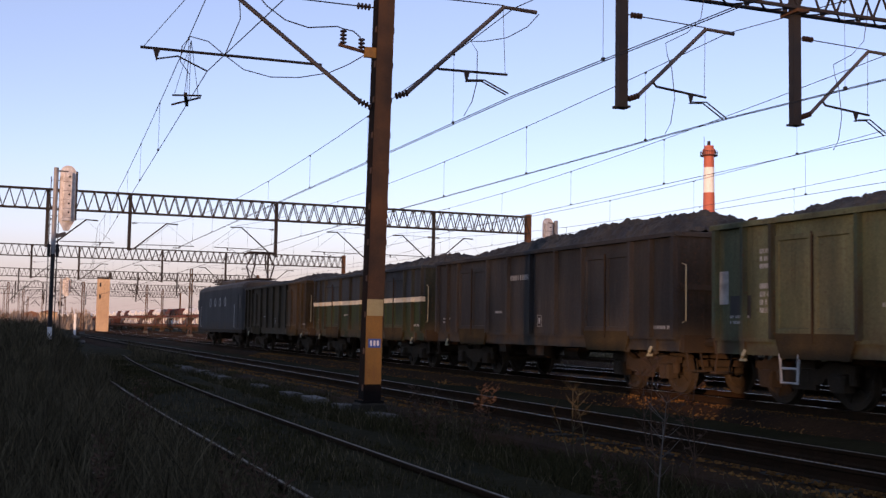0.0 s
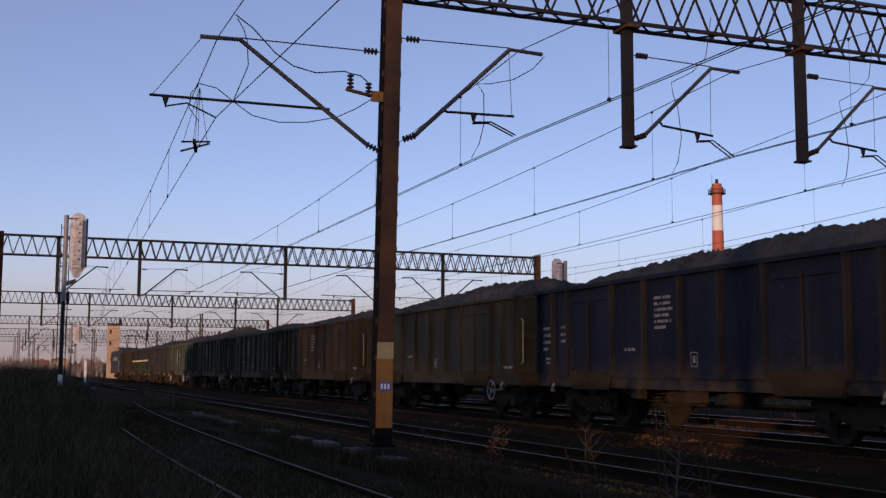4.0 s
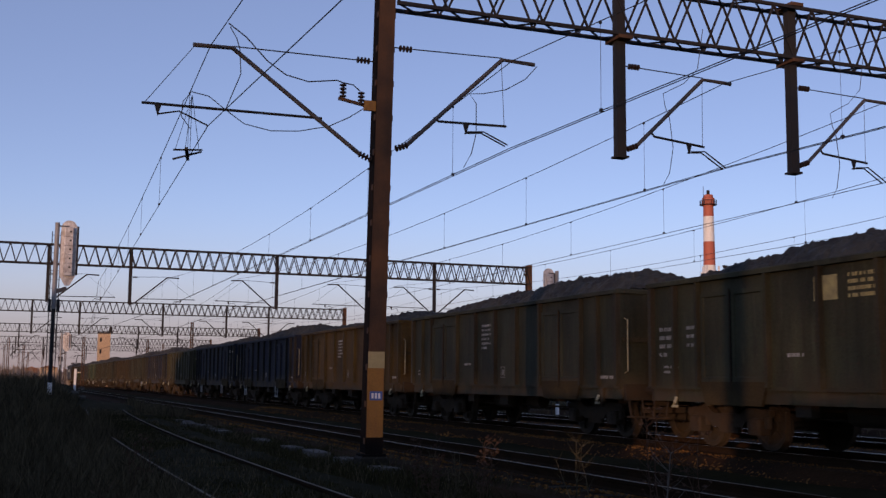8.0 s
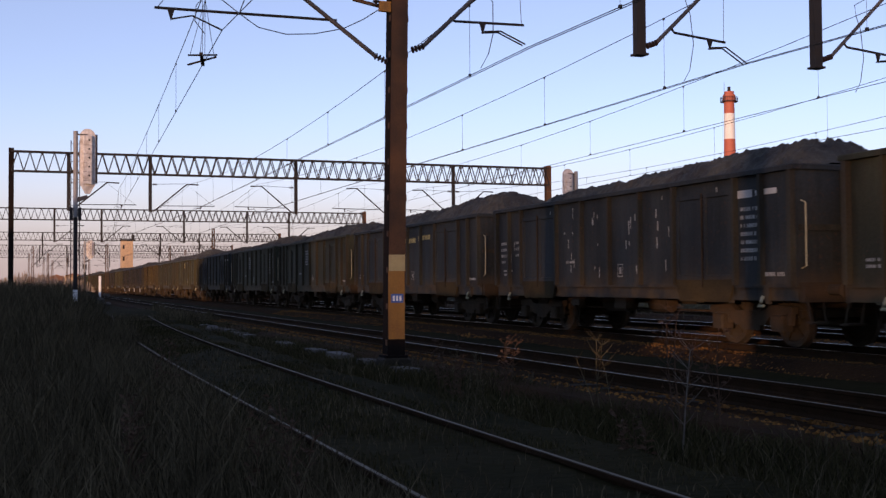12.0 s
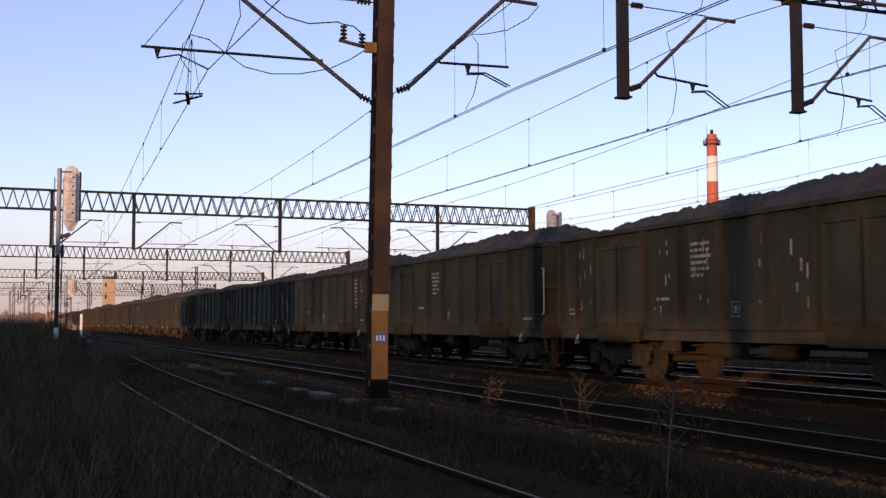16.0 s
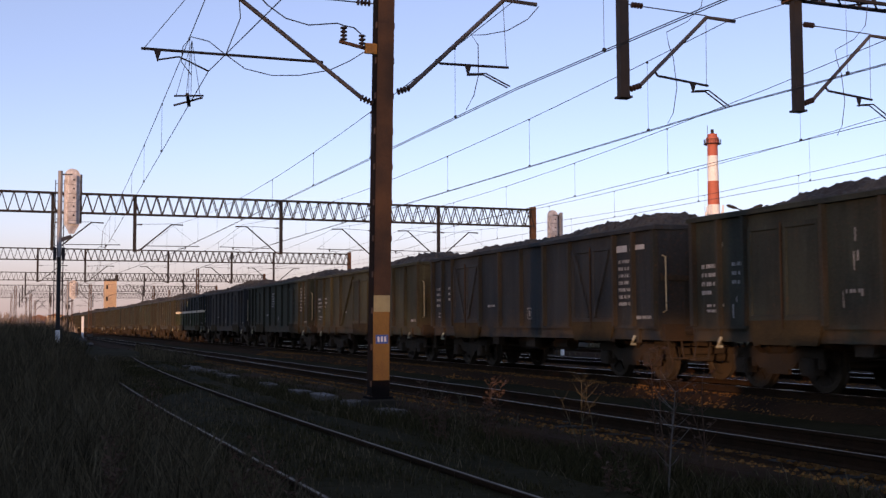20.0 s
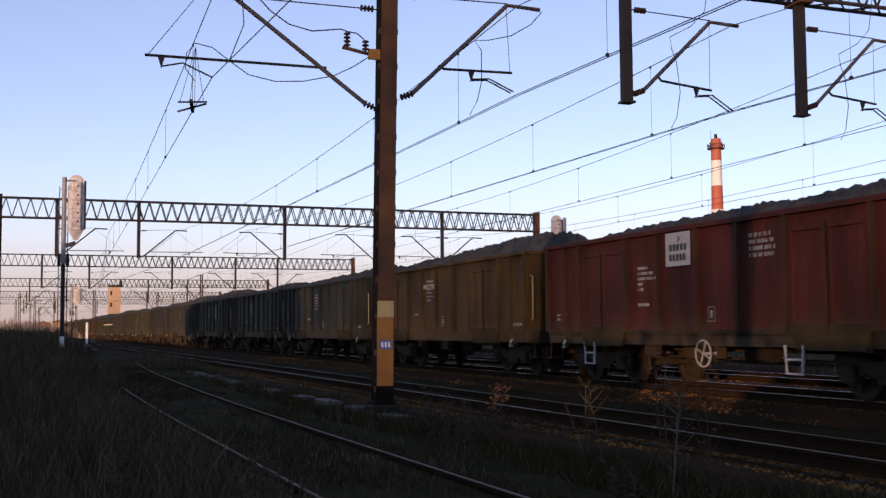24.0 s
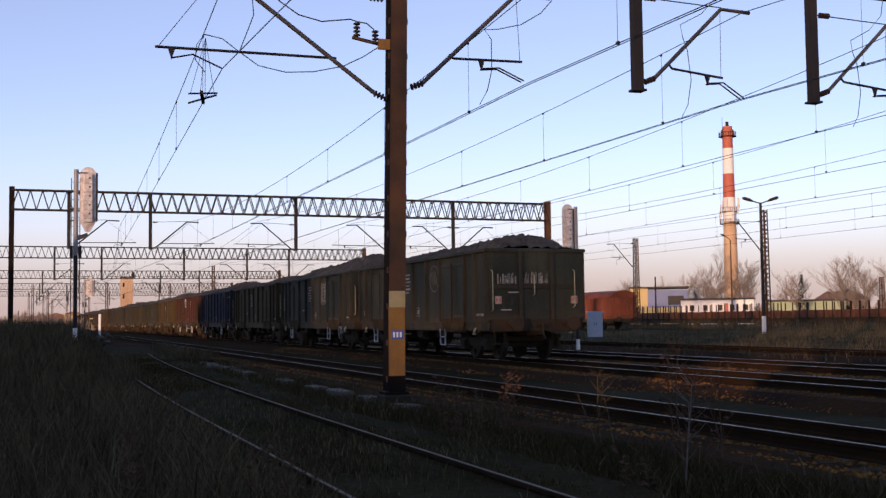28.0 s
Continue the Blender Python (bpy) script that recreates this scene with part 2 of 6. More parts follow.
WAGON = {
    "rust": paint("wagon_rust_brown", (0.0610, 0.0362, 0.0129), (0.0321, 0.0230, 0.0105)),
    "orange": paint("wagon_orange_brown", (0.0927, 0.0506, 0.0109), (0.0502, 0.0300, 0.0095)),
    "purple": paint("wagon_purple_brown", (0.0402, 0.0365, 0.0330), (0.0282, 0.0260, 0.0220)),
    "green": paint("wagon_pale_green", (0.0994, 0.1120, 0.0585), (0.1350, 0.1220, 0.0636), 0.6, 0.45, (0.0540, 0.1000, 0.0654)),
    "greybrown": paint("wagon_grey_brown", (0.0428, 0.0436, 0.0257), (0.0275, 0.0271, 0.0163)),
    "tan": paint("wagon_tan_grey", (0.0610, 0.0583, 0.0292), (0.0352, 0.0329, 0.0175)),
    "darkgrey": paint("wagon_dark_grey", (0.0336, 0.0402, 0.0286), (0.0237, 0.0263, 0.0181), 0.5, 0.35),
    "slate": paint("wagon_slate_blue", (0.0260, 0.0316, 0.0344), (0.0208, 0.0227, 0.0213), 0.5, 0.3),
    "greengrey": paint("wagon_green_grey", (0.0343, 0.0411, 0.0234), (0.0229, 0.0246, 0.0152), 0.5, 0.35),
    "navy": paint("wagon_navy_blue", (0.0118, 0.0156, 0.0320), (0.0133, 0.0148, 0.0208), 0.45, 0.2, (0.0333, 0.0351, 0.0400)),
    "blue": paint("wagon_blue", (0.0111, 0.0179, 0.0544), (0.0111, 0.0148, 0.0304), 0.5, 0.2, (0.0333, 0.0351, 0.0416)),
    "red": paint("wagon_red", (0.0897, 0.0166, 0.0095), (0.0593, 0.0158, 0.0116), 0.4, 0.25, (0.0471, 0.0190, 0.0122)),
    "stripe_low": paint("wagon_olive_green", (0.0259, 0.0444, 0.0146), (0.0275, 0.0304, 0.0140), 0.4, 0.25),
    "stripe_high": paint("wagon_dull_blue", (0.0297, 0.0382, 0.0454), (0.0267, 0.0308, 0.0303), 0.4, 0.25),
    "loco": paint("loco_grey_blue", (0.048, 0.050, 0.051), (0.034, 0.033, 0.031), 0.4, 0.3, (0.040, 0.032, 0.028)),
    "greenend": paint("wagon_bright_green", (0.0085, 0.0699, 0.0231), (0.0141, 0.0411, 0.0190), 0.4, 0.2),
    "black": paint("wagon_black_sill", (0.0107, 0.0115, 0.0082), (0.0183, 0.0164, 0.0100), 0.4, 0.2, (0.0229, 0.0181, 0.0094)),
}


# ribs and door frames rust first, so they wear a browner coat of the same paint
for key, tone in (("rust", (0.0439, 0.0279, 0.0114)), ("orange", (0.0697, 0.0439, 0.0114)), ("purple", (0.0387, 0.0385, 0.0400)), ("green", (0.0407, 0.0731, 0.0476)), ("greybrown", (0.0396, 0.0346, 0.0181)),
                  ("tan", (0.0536, 0.0465, 0.0205)), ("darkgrey", (0.0332, 0.0352, 0.0244)), ("slate", (0.0311, 0.0325, 0.0249)), ("greengrey", (0.0332, 0.0359, 0.0205)), ("navy", (0.0182, 0.0199, 0.0193)),
                  ("blue", (0.0171, 0.0199, 0.0284)), ("red", (0.0722, 0.0226, 0.0091)), ("stripe_low", (0.0267, 0.0359, 0.0136)), ("stripe_high", (0.0290, 0.0333, 0.0284)), ("black", (0.0107, 0.0119, 0.0091))):
    WAGON[key + "_rib"] = paint("rib_" + key, tone, (0.044, 0.031, 0.020), 0.6, 0.6)
M["door_dust"] = material("door_dust", (0.060, 0.041, 0.020), (0.034, 0.026, 0.017), 0.9, 0, 2.2, 30, 0.8, 0.3, spec=0.05)


# ---- mesh building ----
class Shape:
    """Collects boxes, bars, tubes and rings into one mesh."""

    def __init__(self):
        self.v, self.f = [], []

    def add(self, verts, faces):
        k = len(self.v)
        self.v += [tuple(p) for p in verts]
        self.f += [tuple(i + k for i in q) for q in faces]
        return self

    def box(self, x0, x1, y0, y1, z0, z1):
        return self.add([(x, y, z) for z in (z0, z1) for y in (y0, y1) for x in (x0, x1)],
                        [(0, 2, 3, 1), (4, 5, 7, 6), (0, 1, 5, 4), (2, 6, 7, 3), (0, 4, 6, 2), (1, 3, 7, 5)])

    def slab(self, x0, x1, y0, y1, z0, z1, c=0.01):
        """A box with its vertical and top edges chamfered by c."""
        ring = [(x0 + c, y0), (x1 - c, y0), (x1, y0 + c), (x1, y1 - c), (x1 - c, y1), (x0 + c, y1), (x0, y1 - c), (x0, y0 + c)]
        inner = [(x0 + 2 * c, y0 + c), (x1 - 2 * c, y0 + c), (x1 - c, y0 + 2 * c), (x1 - c, y1 - 2 * c), (x1 - 2 * c, y1 - c), (x0 + 2 * c, y1 - c), (x0 + c, y1 - 2 * c), (x0 + c, y0 + 2 * c)]
        v = [(x, y, z0) for x, y in ring] + [(x, y, z1 - c) for x, y in ring] + [(x, y, z1) for x, y in inner]
        f = [tuple(range(7, -1, -1)), tuple(range(16, 24))]
        for a in (0, 8):
            f += [(a + i, a + (i + 1) % 8, a + 8 + (i + 1) % 8, a + 8 + i) for i in range(8)]
        return self.add(v, f)

    def bar(self, p, q, w, h=None):
        """A straight bar of section w x h from p to q."""
        p, q, h = Vector(p), Vector(q), h or w
        d = (q - p).normalized()
        side = d.cross(Vector((0, 0, 1)))
        side = side.normalized() if side.length > 1e-4 else Vector((1, 0, 0))
        up = side.cross(d)
        c = [(-1, -1), (1, -1), (1, 1), (-1, 1)]
        v = [e + side * (a * w / 2) + up * (b * h / 2) for e in (p, q) for a, b in c]
        return self.add(v, [(3, 2, 1, 0), (4, 5, 6, 7)] + [(i, (i + 1) % 4, 4 + (i + 1) % 4, 4 + i) for i in range(4)])

    def tube(self, pts, r, n=6, cap=True):
        """A round tube through pts; r is one radius or one for each point."""
        pts = [Vector(p) for p in pts]
        rs = r if isinstance(r, (list, tuple)) else [r] * len(pts)
        v, f = [], []
        for i, p in enumerate(pts):
            d = (pts[min(i + 1, len(pts) - 1)] - pts[max(i - 1, 0)]).normalized()
            a = d.cross(Vector((0, 0, 1)) if abs(d.z) < 0.9 else Vector((1, 0, 0))).normalized()
            b = a.cross(d)
            v += [p + (a * math.cos(k * math.tau / n) + b * math.sin(k * math.tau / n)) * rs[i] for k in range(n)]
        for i in range(len(pts) - 1):
            f += [(i * n + k, i * n + (k + 1) % n, (i + 1) * n + (k + 1) % n, (i + 1) * n + k) for k in range(n)]
        if cap:
            f += [tuple(range(n - 1, -1, -1)), tuple(range((len(pts) - 1) * n, len(pts) * n))]
        return self.add(v, f)

    def strip(self, profile, ys):
        """Sweeps an open or closed (x, z) profile along y."""
        k = len(profile)
        v = [(x, y, z) for y in ys for x, z in profile]
        return self.add(v, [(i * k + j, i * k + j + 1, (i + 1) * k + j + 1, (i + 1) * k + j) for i in range(len(ys) - 1) for j in range(k - 1)])

    def prism(self, outline, z0, z1, lean=0.0):
        """A column over a closed (x, y) outline; its top may lean along x."""
        k = len(outline)
        return self.add([(x + (lean if z == z1 else 0.0), y, z) for z in (z0, z1) for x, y in outline], [tuple(range(k - 1, -1, -1)), tuple(range(k, 2 * k))] + [(i, (i + 1) % k, k + (i + 1) % k, k + i) for i in range(k)])

    def mesh(self, name, mat):
        me = bpy.data.meshes.new(name)
        me.from_pydata(self.v, [], self.f)
        me.materials.append(mat)
        bm = bmesh.new()
        bm.from_mesh(me)
        bmesh.ops.recalc_face_normals(bm, faces=bm.faces)
        bm.to_mesh(me)
        bm.free()
        return me


def part(name, shape, mat, parent, label="", at=None):
    """One mesh object under a thing or a part."""
    ob = new(name, shape if isinstance(shape, bpy.types.Mesh) else shape.mesh(name, mat))
    ob.parent = parent
    if at is not None:
        ob.matrix_basis = at
    if label:
        ob["label"] = label
    return ob


def thing(name, label, category, at=None, group="", kind=""):
    ob = new(name)
    if at is not None:
        ob.matrix_basis = at
    return tagged(ob, label, category, group, kind)


def dye(ob, mat):
    """Gives one object its own paint, though it shares its mesh."""
    ob.material_slots[0].link = "OBJECT"
    ob.material_slots[0].material = mat


# ---- ground ----
TRACK_L, TRACK_B, TRACK_T, TRACK_R, TRACK_S = 3.07, 7.95, 13.74, 18.05, 26.0
LEVEL = {"L": -0.12, "B": -0.06}     # rail tops that lie lower than the main track
TRACKS = {"L": TRACK_L, "B": TRACK_B, "T": TRACK_T, "R": TRACK_R, "S": TRACK_S}


def siding(y):
    """How far the near siding has drifted towards the next track."""
    if y < 14:
        return 0.0
    if y < 57:
        return (y - 14) ** 2 / 1100
    return min(1.68 + (y - 57) * 0.078, 4.88)


def smooth(a, b, x):
    t = max(0.0, min(1.0, (x - a) / (b - a)))
    return t * t * (3 - 2 * t)


def ground_z(x, y):
    z = -0.30 + 0.05 * noise.noise((x * 0.5, y * 0.5, 0))
    edge = TRACK_L - 1.3 + siding(y)
    bank = smooth(edge, edge - 1.5, x) * smooth(16, 34, y) * (1 - smooth(150, 200, y))
    z += bank * (0.98 + 0.10 * noise.noise((x * 0.3, y * 0.15, 4)))
    z += smooth(44, 54, y) * (1 - smooth(60, 70, y)) * smooth(7.0, 5.6, x) * 0.28
    z += smooth(29, 40, x) * 0.32 * (1 - smooth(200, 300, y))
    return z


def build_ground():
    xs = [-2500, -900, -300, -120, -60, -40, -25, -15, -10, -7] + [-5 + 0.5 * i for i in range(96)] + [44, 46, 50, 56, 64, 80, 110, 160, 300, 600, 1200, 3000]
    ys = [-2500, -600, -150, -60, -30, -15, -8] + [-5 + 0.7 * i for i in range(120)] + [80, 84, 88, 93, 98, 105, 115, 125, 140, 155, 170, 190, 210, 240, 280, 340, 450, 700, 1500, 4000]
    s = Shape()
    k = len(xs)
    s.v = [(x, y, ground_z(x, y)) for y in ys for x in xs]
    s.f = [(j * k + i, j * k + i + 1, (j + 1) * k + i + 1, (j + 1) * k + i) for j in range(len(ys) - 1) for i in range(k - 1)]
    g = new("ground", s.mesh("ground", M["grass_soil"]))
    tagged(g, "dark trackside ground of dry grass and soil", "ground", kind="structure")


RAIL = [(-0.062, -0.15), (-0.062, -0.14), (-0.012, -0.12), (-0.012, -0.045), (-0.034, -0.035), (-0.034, -0.004), (0.034, -0.004), (0.034, -0.035), (0.012, -0.045), (0.012, -0.12), (0.062, -0.14), (0.062, -0.15)]


def build_track(key, y0, y1, dull, label):
    x0 = TRACKS[key]
    bend = siding if key == "L" else (lambda y: 0.0)
    ys = [y0 + (y1 - y0) * i / 90 for i in range(91)] if key == "L" else [y0, y1]
    t = thing("railway_track", label, "railway track", pose(0, 0, LEVEL.get(key, 0.0)), "tracks of the yard", "structure")
    w = 0.014 if key == "L" else 0.013
    for side, dz in ((-0.70, 0.075), (0.80, 0.012)) if key == "B" else ((-0.7525, 0.0), (0.7525, 0.0)):
        s, top = Shape(), Shape()
        k = len(RAIL)
        s.v = [(x0 + side + bend(y) + px, y, pz + dz) for y in ys for px, pz in RAIL]
        s.f = [(i * k + j, i * k + j + 1, (i + 1) * k + j + 1, (i + 1) * k + j) for i in range(len(ys) - 1) for j in range(k - 1)]
        rail = part("rail", s, M["rail_side"], t, "rusty steel rail")
        v = [(x0 + side + bend(y) + px, y, pz + dz) for y in ys for px, pz in ((-w - 0.004, -0.001), (-w, 0.0), (w, 0.0), (w + 0.004, -0.001))]
        top.add(v, [(i * 4 + j, i * 4 + j + 1, (i + 1) * 4 + j + 1, (i + 1) * 4 + j) for i in range(len(ys) - 1) for j in range(3)])
        part("running_surface", top, M["rail_dull" if dull else "rail_worn" if key == "B" else "rail_top"], rail, "worn shiny top of the rail")
    bed = Shape()
    z0 = -0.11 if key == "L" else -0.2
    prof = [(-2.3, -0.42), (-1.6, z0 + 0.06), (-0.5, z0 + 0.05), (0, z0 + 0.04), (0.5, z0 + 0.05), (1.6, z0 + 0.06), (2.3, -0.42)]
    rows = [y0 + (y1 - y0) * i / 240 for i in range(241)]
    k = len(prof)
    bed.v = [(x0 + bend(y) + px + 0.12 * noise.noise((px, y * 0.7, 3)), y, pz + 0.04 * noise.noise((px * 2, y * 1.3, x0))) for y in rows for px, pz in prof]
    bed.f = [(i * k + j, i * k + j + 1, (i + 1) * k + j + 1, (i + 1) * k + j) for i in range(len(rows) - 1) for j in range(k - 1)]
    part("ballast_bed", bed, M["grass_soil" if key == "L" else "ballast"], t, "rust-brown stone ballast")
    if key == "L":
        return
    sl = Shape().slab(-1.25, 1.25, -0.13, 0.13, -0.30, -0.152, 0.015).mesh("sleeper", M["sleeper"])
    y, count = max(y0, 4.0), 0
    while y < min(y1, 62) and count < 96:
        part("sleeper", sl, None, t, at=pose(x0 + bend(y), y, 0, 0, 0, random.uniform(-0.6, 0.6)))
        y, count = y + 0.62, count + 1


def loose_ballast():
    """Coarse stones lying over the beds of the nearer tracks."""
    rng = np.random.RandomState(12)
    v, f = [], []
    octa = np.array([(1, 0, 0), (0, 1, 0), (-1, 0, 0), (0, -1, 0), (0, 0, 1), (0, 0, -1)], float)
    tri = [(0, 1, 4), (1, 2, 4), (2, 3, 4), (3, 0, 4), (1, 0, 5), (2, 1, 5), (3, 2, 5), (0, 3, 5)]
    for x0, lev, count, ya, yb in ((TRACK_B, -0.06, 17000, 7.0, 46.0), (TRACK_T, 0.0, 20000, 11.0, 56.0), (TRACK_R, 0.0, 7000, 16.0, 60.0)):
        for _ in range(count):
            px = rng.uniform(-2.25, 2.25)
            y = ya + (yb - ya) * rng.uniform() ** 1.5
            if min(abs(px - 0.75), abs(px + 0.75)) < 0.1 or (x0 == TRACK_B and px < -1.15):
                continue
            z = lev - 0.15 - max(0.0, abs(px) - 1.6) * 0.38
            r = rng.uniform(0.018, 0.038) * (1 + y * 0.008)
            k = len(v)
            p = octa * rng.uniform(0.6, 1.25, (6, 1)) * r
            a = rng.uniform(0, 6.28)
            c, q = math.cos(a), math.sin(a)
            v += [(x0 + px + c * e[0] - q * e[1], y + q * e[0] + c * e[1], z + e[2] * 0.8) for e in p]
            f += [(k + t[0], k + t[1], k + t[2]) for t in tri]
    me = bpy.data.meshes.new("loose_ballast")
    me.from_pydata(v, [], f)
    me.materials.append(M["ballast_stone"])
    tagged(new("loose_ballast", me), "coarse rust-stained ballast stones", "ballast", kind="stuff")


build_ground()
loose_ballast()
build_track("L", -40, 52, True, "overgrown siding with dull worn rails")
build_track("B", -60, 420, False, "main line track with polished rails on rusty ballast")
build_track("T", -620, 900, False, "main line track with polished rails carrying the coal train")
build_track("R", -60, 420, False, "second main line track behind the train")
build_track("S", 20, 420, True, "far yard track in the grass")


# ---- overhead line ----
def lattice(s, a, b, c, d, n, w):
    """Zigzag lacing between the straight edges a-b and c-d."""
    a, b, c, d = map(Vector, (a, b, c, d))
    for i in range(n):
        p, q = a.lerp(b, i / n), c.lerp(d, (i + 0.5) / n)
        s.bar(p, q, w)
        s.bar(q, a.lerp(b, (i + 1) / n), w)


def mast_parts(owner, x, y, z0, z1, w, plates, lean=0.0, mat="mast_rust"):
    """A built-up mast of two channels joined by battens."""
    for k in (-1, 1):
        yo, yi, yf = y + k * (w / 2 + 0.012), y + k * (w / 2 - 0.012), y + k * (w / 2 - 0.09)
        xo, xi = w / 2, w / 2 - 0.014
        c = Shape().prism([(x - xo, yo), (x + xo, yo), (x + xo, yf), (x + xi, yf), (x + xi, yi), (x - xi, yi), (x - xi, yf), (x - xo, yf)], z0, z1, lean)
        part("channel", c, M[mat], owner, "rusty steel channel" if mat == "mast_rust" else "steel channel with its shade in near-black colour")
    # a dark plate puts the shade of the mast's open side into colour
    if plates:
        h, g = w / 2, 0.006
        part("side_plate", Shape().prism([(x - h - g, y - h + 0.004), (x - h - 0.002, y - h + 0.004), (x - h - 0.002, y + h), (x - h - g, y + h)], z0 + 0.3, z1, lean), M["near_black"], owner, "near-black plate holding the shade of the mast's side")
    z = z0 + 0.5
    bat = Shape().box(-0.006, 0.006, -w / 2 + 0.01, -w / 2 + 0.1, -0.05, 0.05).mesh("batten", M["mast_rust"])
    while plates and z < z1:
        for e in (-1, 1):
            part("batten", bat, None, owner, at=pose(x + e * (w / 2 + 0.012) + lean * (z - z0) / (z1 - z0), y, z))
        z += 0.62


def truss(owner, x0, x1, y, z0, z1, depth, step, w=0.07):
    """A box truss between two masts: four chords, side lacing and bottom lacing."""
    for yy in (y - depth / 2, y + depth / 2):
        for z in (z0, z1):
            part("chord", Shape().bar((x0, yy, z), (x1, yy, z), w), M["steel_dark"], owner)
    n = int((x1 - x0) / step)
    for yy in (y - depth / 2, y + depth / 2):
        s = Shape()
        lattice(s, (x0, yy, z0), (x1, yy, z0), (x0, yy, z1), (x1, yy, z1), n, w * 0.55)
        tagged(part("side_lacing", s, M["steel_dark"], owner), kind="stuff")
    for z in (z0, z1):
        s = Shape()
        lattice(s, (x0, y - depth / 2, z), (x1, y - depth / 2, z), (x0, y + depth / 2, z), (x1, y + depth / 2, z), n, w * 0.45)
        part("flat_lacing", s, M["steel_dark"], owner)


def insulator_mesh():
    s = Shape()
    pts, rs = [], []
    for i in range(4):
        for dz, r in ((0, 0.022), (0.015, 0.06), (0.035, 0.06), (0.05, 0.022)):
            pts.append((0, 0, i * 0.065 + dz))
            rs.append(r)
    return s.tube(pts, rs, 10).mesh("insulator", M["insulator"])


INSULATOR = insulator_mesh()


def along(p, q):
    """A pose at p whose z axis points to q."""
    d = Vector(q) - Vector(p)
    return Matrix.Translation(p) @ d.to_track_quat("Z", "Y").to_matrix().to_4x4()


def cantilever(owner, x, y, z, side, reach=2.07, rise=1.85, reg=(0.82, 1.33, 0.53), wire=(2.15, 0.21), tie=1.83, double=True, far=False, drop=0.09, slope=0.03, tip=False):
    """A raking bracket from the root (x, y, z): tube, top arm, tie rod, registration tube and steady arm."""
    X = lambda d: x + side * d
    kx, kz = 0.21, 0.08
    arm = part("cantilever", Shape().tube([(X(kx), y, z + kz), (X(reach), y, z + rise), (X(reach + 0.66), y, z + rise - 0.02)], 0.04, 8),
               M["galvanised" if not far else "steel_dark"], owner, "raking steel bracket tube")
    part("insulator", INSULATOR, None, arm, "brown ribbed insulator", along((X(0.0), y, z), (X(kx), y, z + kz)))
    part("tie_rod", Shape().tube([(X(-0.05), y, z + tie), (X(reach), y, z + rise + 0.03)], 0.012, 5), M["wire"], arm)
    part("insulator", INSULATOR, None, arm, "brown ribbed insulator", along((X(0.05), y, z + tie), (X(0.4), y, z + tie)))
    a = reg[0]
    az = z + kz + (rise - kz) * (a - kx) / (reach - kx) - drop
    part("registration_tube", Shape().tube([(X(a - 0.1), y, az + drop * 0.6), (X(a), y, az), (X(a + reg[1]), y, az + slope)], 0.024, 6), M["steel_dark"], arm)
    bx = a + reg[2]
    bz = az + slope * reg[2] / reg[1]
    part("bracket", Shape().add([(X(bx) - 0.06, y - 0.02, bz), (X(bx) + 0.06, y - 0.02, bz), (X(bx), y - 0.02, bz - 0.2), (X(bx) - 0.06, y + 0.02, bz), (X(bx) + 0.06, y + 0.02, bz), (X(bx), y + 0.02, bz - 0.2)],
         [(0, 1, 2), (5, 4, 3), (0, 3, 4, 1), (1, 4, 5, 2), (2, 5, 3, 0)]), M["steel_dark"], arm)
    mid = bx + (0.32 if wire[0] > bx else -0.34)
    for dy in ((-0.06, 0.06) if double else (0.0,)):
        part("steady_arm", Shape().tube([(X(bx), y + dy, bz - 0.17), (X(mid), y + dy, bz - 0.14 + (0.0 if wire[0] > bx else 0.05)), (X(wire[0]), y + dy, z + wire[1] + 0.03)], 0.015, 5), M["steel_dark"], arm)
    end = reach + (0.62 if tip else -0.02)
    part("hanger", Shape().tube([(X(a + reg[1] - 0.04), y, az + slope), (X(end), y, z + rise - 0.02)], 0.006, 4), M["wire"], arm)
    return arm


def sag(z_top, z_mid, u):
    return z_mid + (z_top - z_mid) * (2 * u - 1) ** 2


SPANS = [-31.0, 18.3, 66.5, 115.0, 167.0, 220.0, 272.0, 324.0]


def overhead(name, xs, z_wire, z_top, twin, label, contact=None, dip=1.05):
    """Contact wire(s), messenger with sag, and droppers, over the supports."""
    t = thing(name, label, "overhead wire", pose(0, 0, 0), "overhead lines of the yard")
    for off in ((-0.035, 0.035) if twin else (0.0,)):
        pts = [(x + off, y, z_wire) for x, y in zip(contact or xs, SPANS)]
        part("contact_wire", Shape().tube(pts, 0.0085, 5), M["wire"], t, "dark copper contact wire")
    mes, low = [], z_wire + dip
    for i in range(len(SPANS) - 1):
        for j in range(12):
            u = j / 12
            mes.append((xs[i] + (xs[i + 1] - xs[i]) * u, SPANS[i] + (SPANS[i + 1] - SPANS[i]) * u, sag(z_top, low, u)))
    mes.append((xs[-1], SPANS[-1], z_top))
    part("messenger_wire", Shape().tube(mes, 0.009, 5), M["wire"], t, "sagging messenger wire")
    for i in range(4):
        for j in range(8):
            u = (j + 0.5) / 8
            x, y = xs[i] + (xs[i + 1] - xs[i]) * u, SPANS[i] + (SPANS[i + 1] - SPANS[i]) * u
            z = sag(z_top, low, u)
            if contact and i == 0:
                continue
            d = Shape().tube([(x, y, z_wire), (x, y, z)], 0.0045, 4)
            d.box(x - 0.02, x + 0.02, y - 0.03, y + 0.03, z_wire, z_wire + 0.05).box(x - 0.015, x + 0.015, y - 0.025, y + 0.025, z - 0.04, z + 0.01)
            part("dropper", d, M["wire"], t)


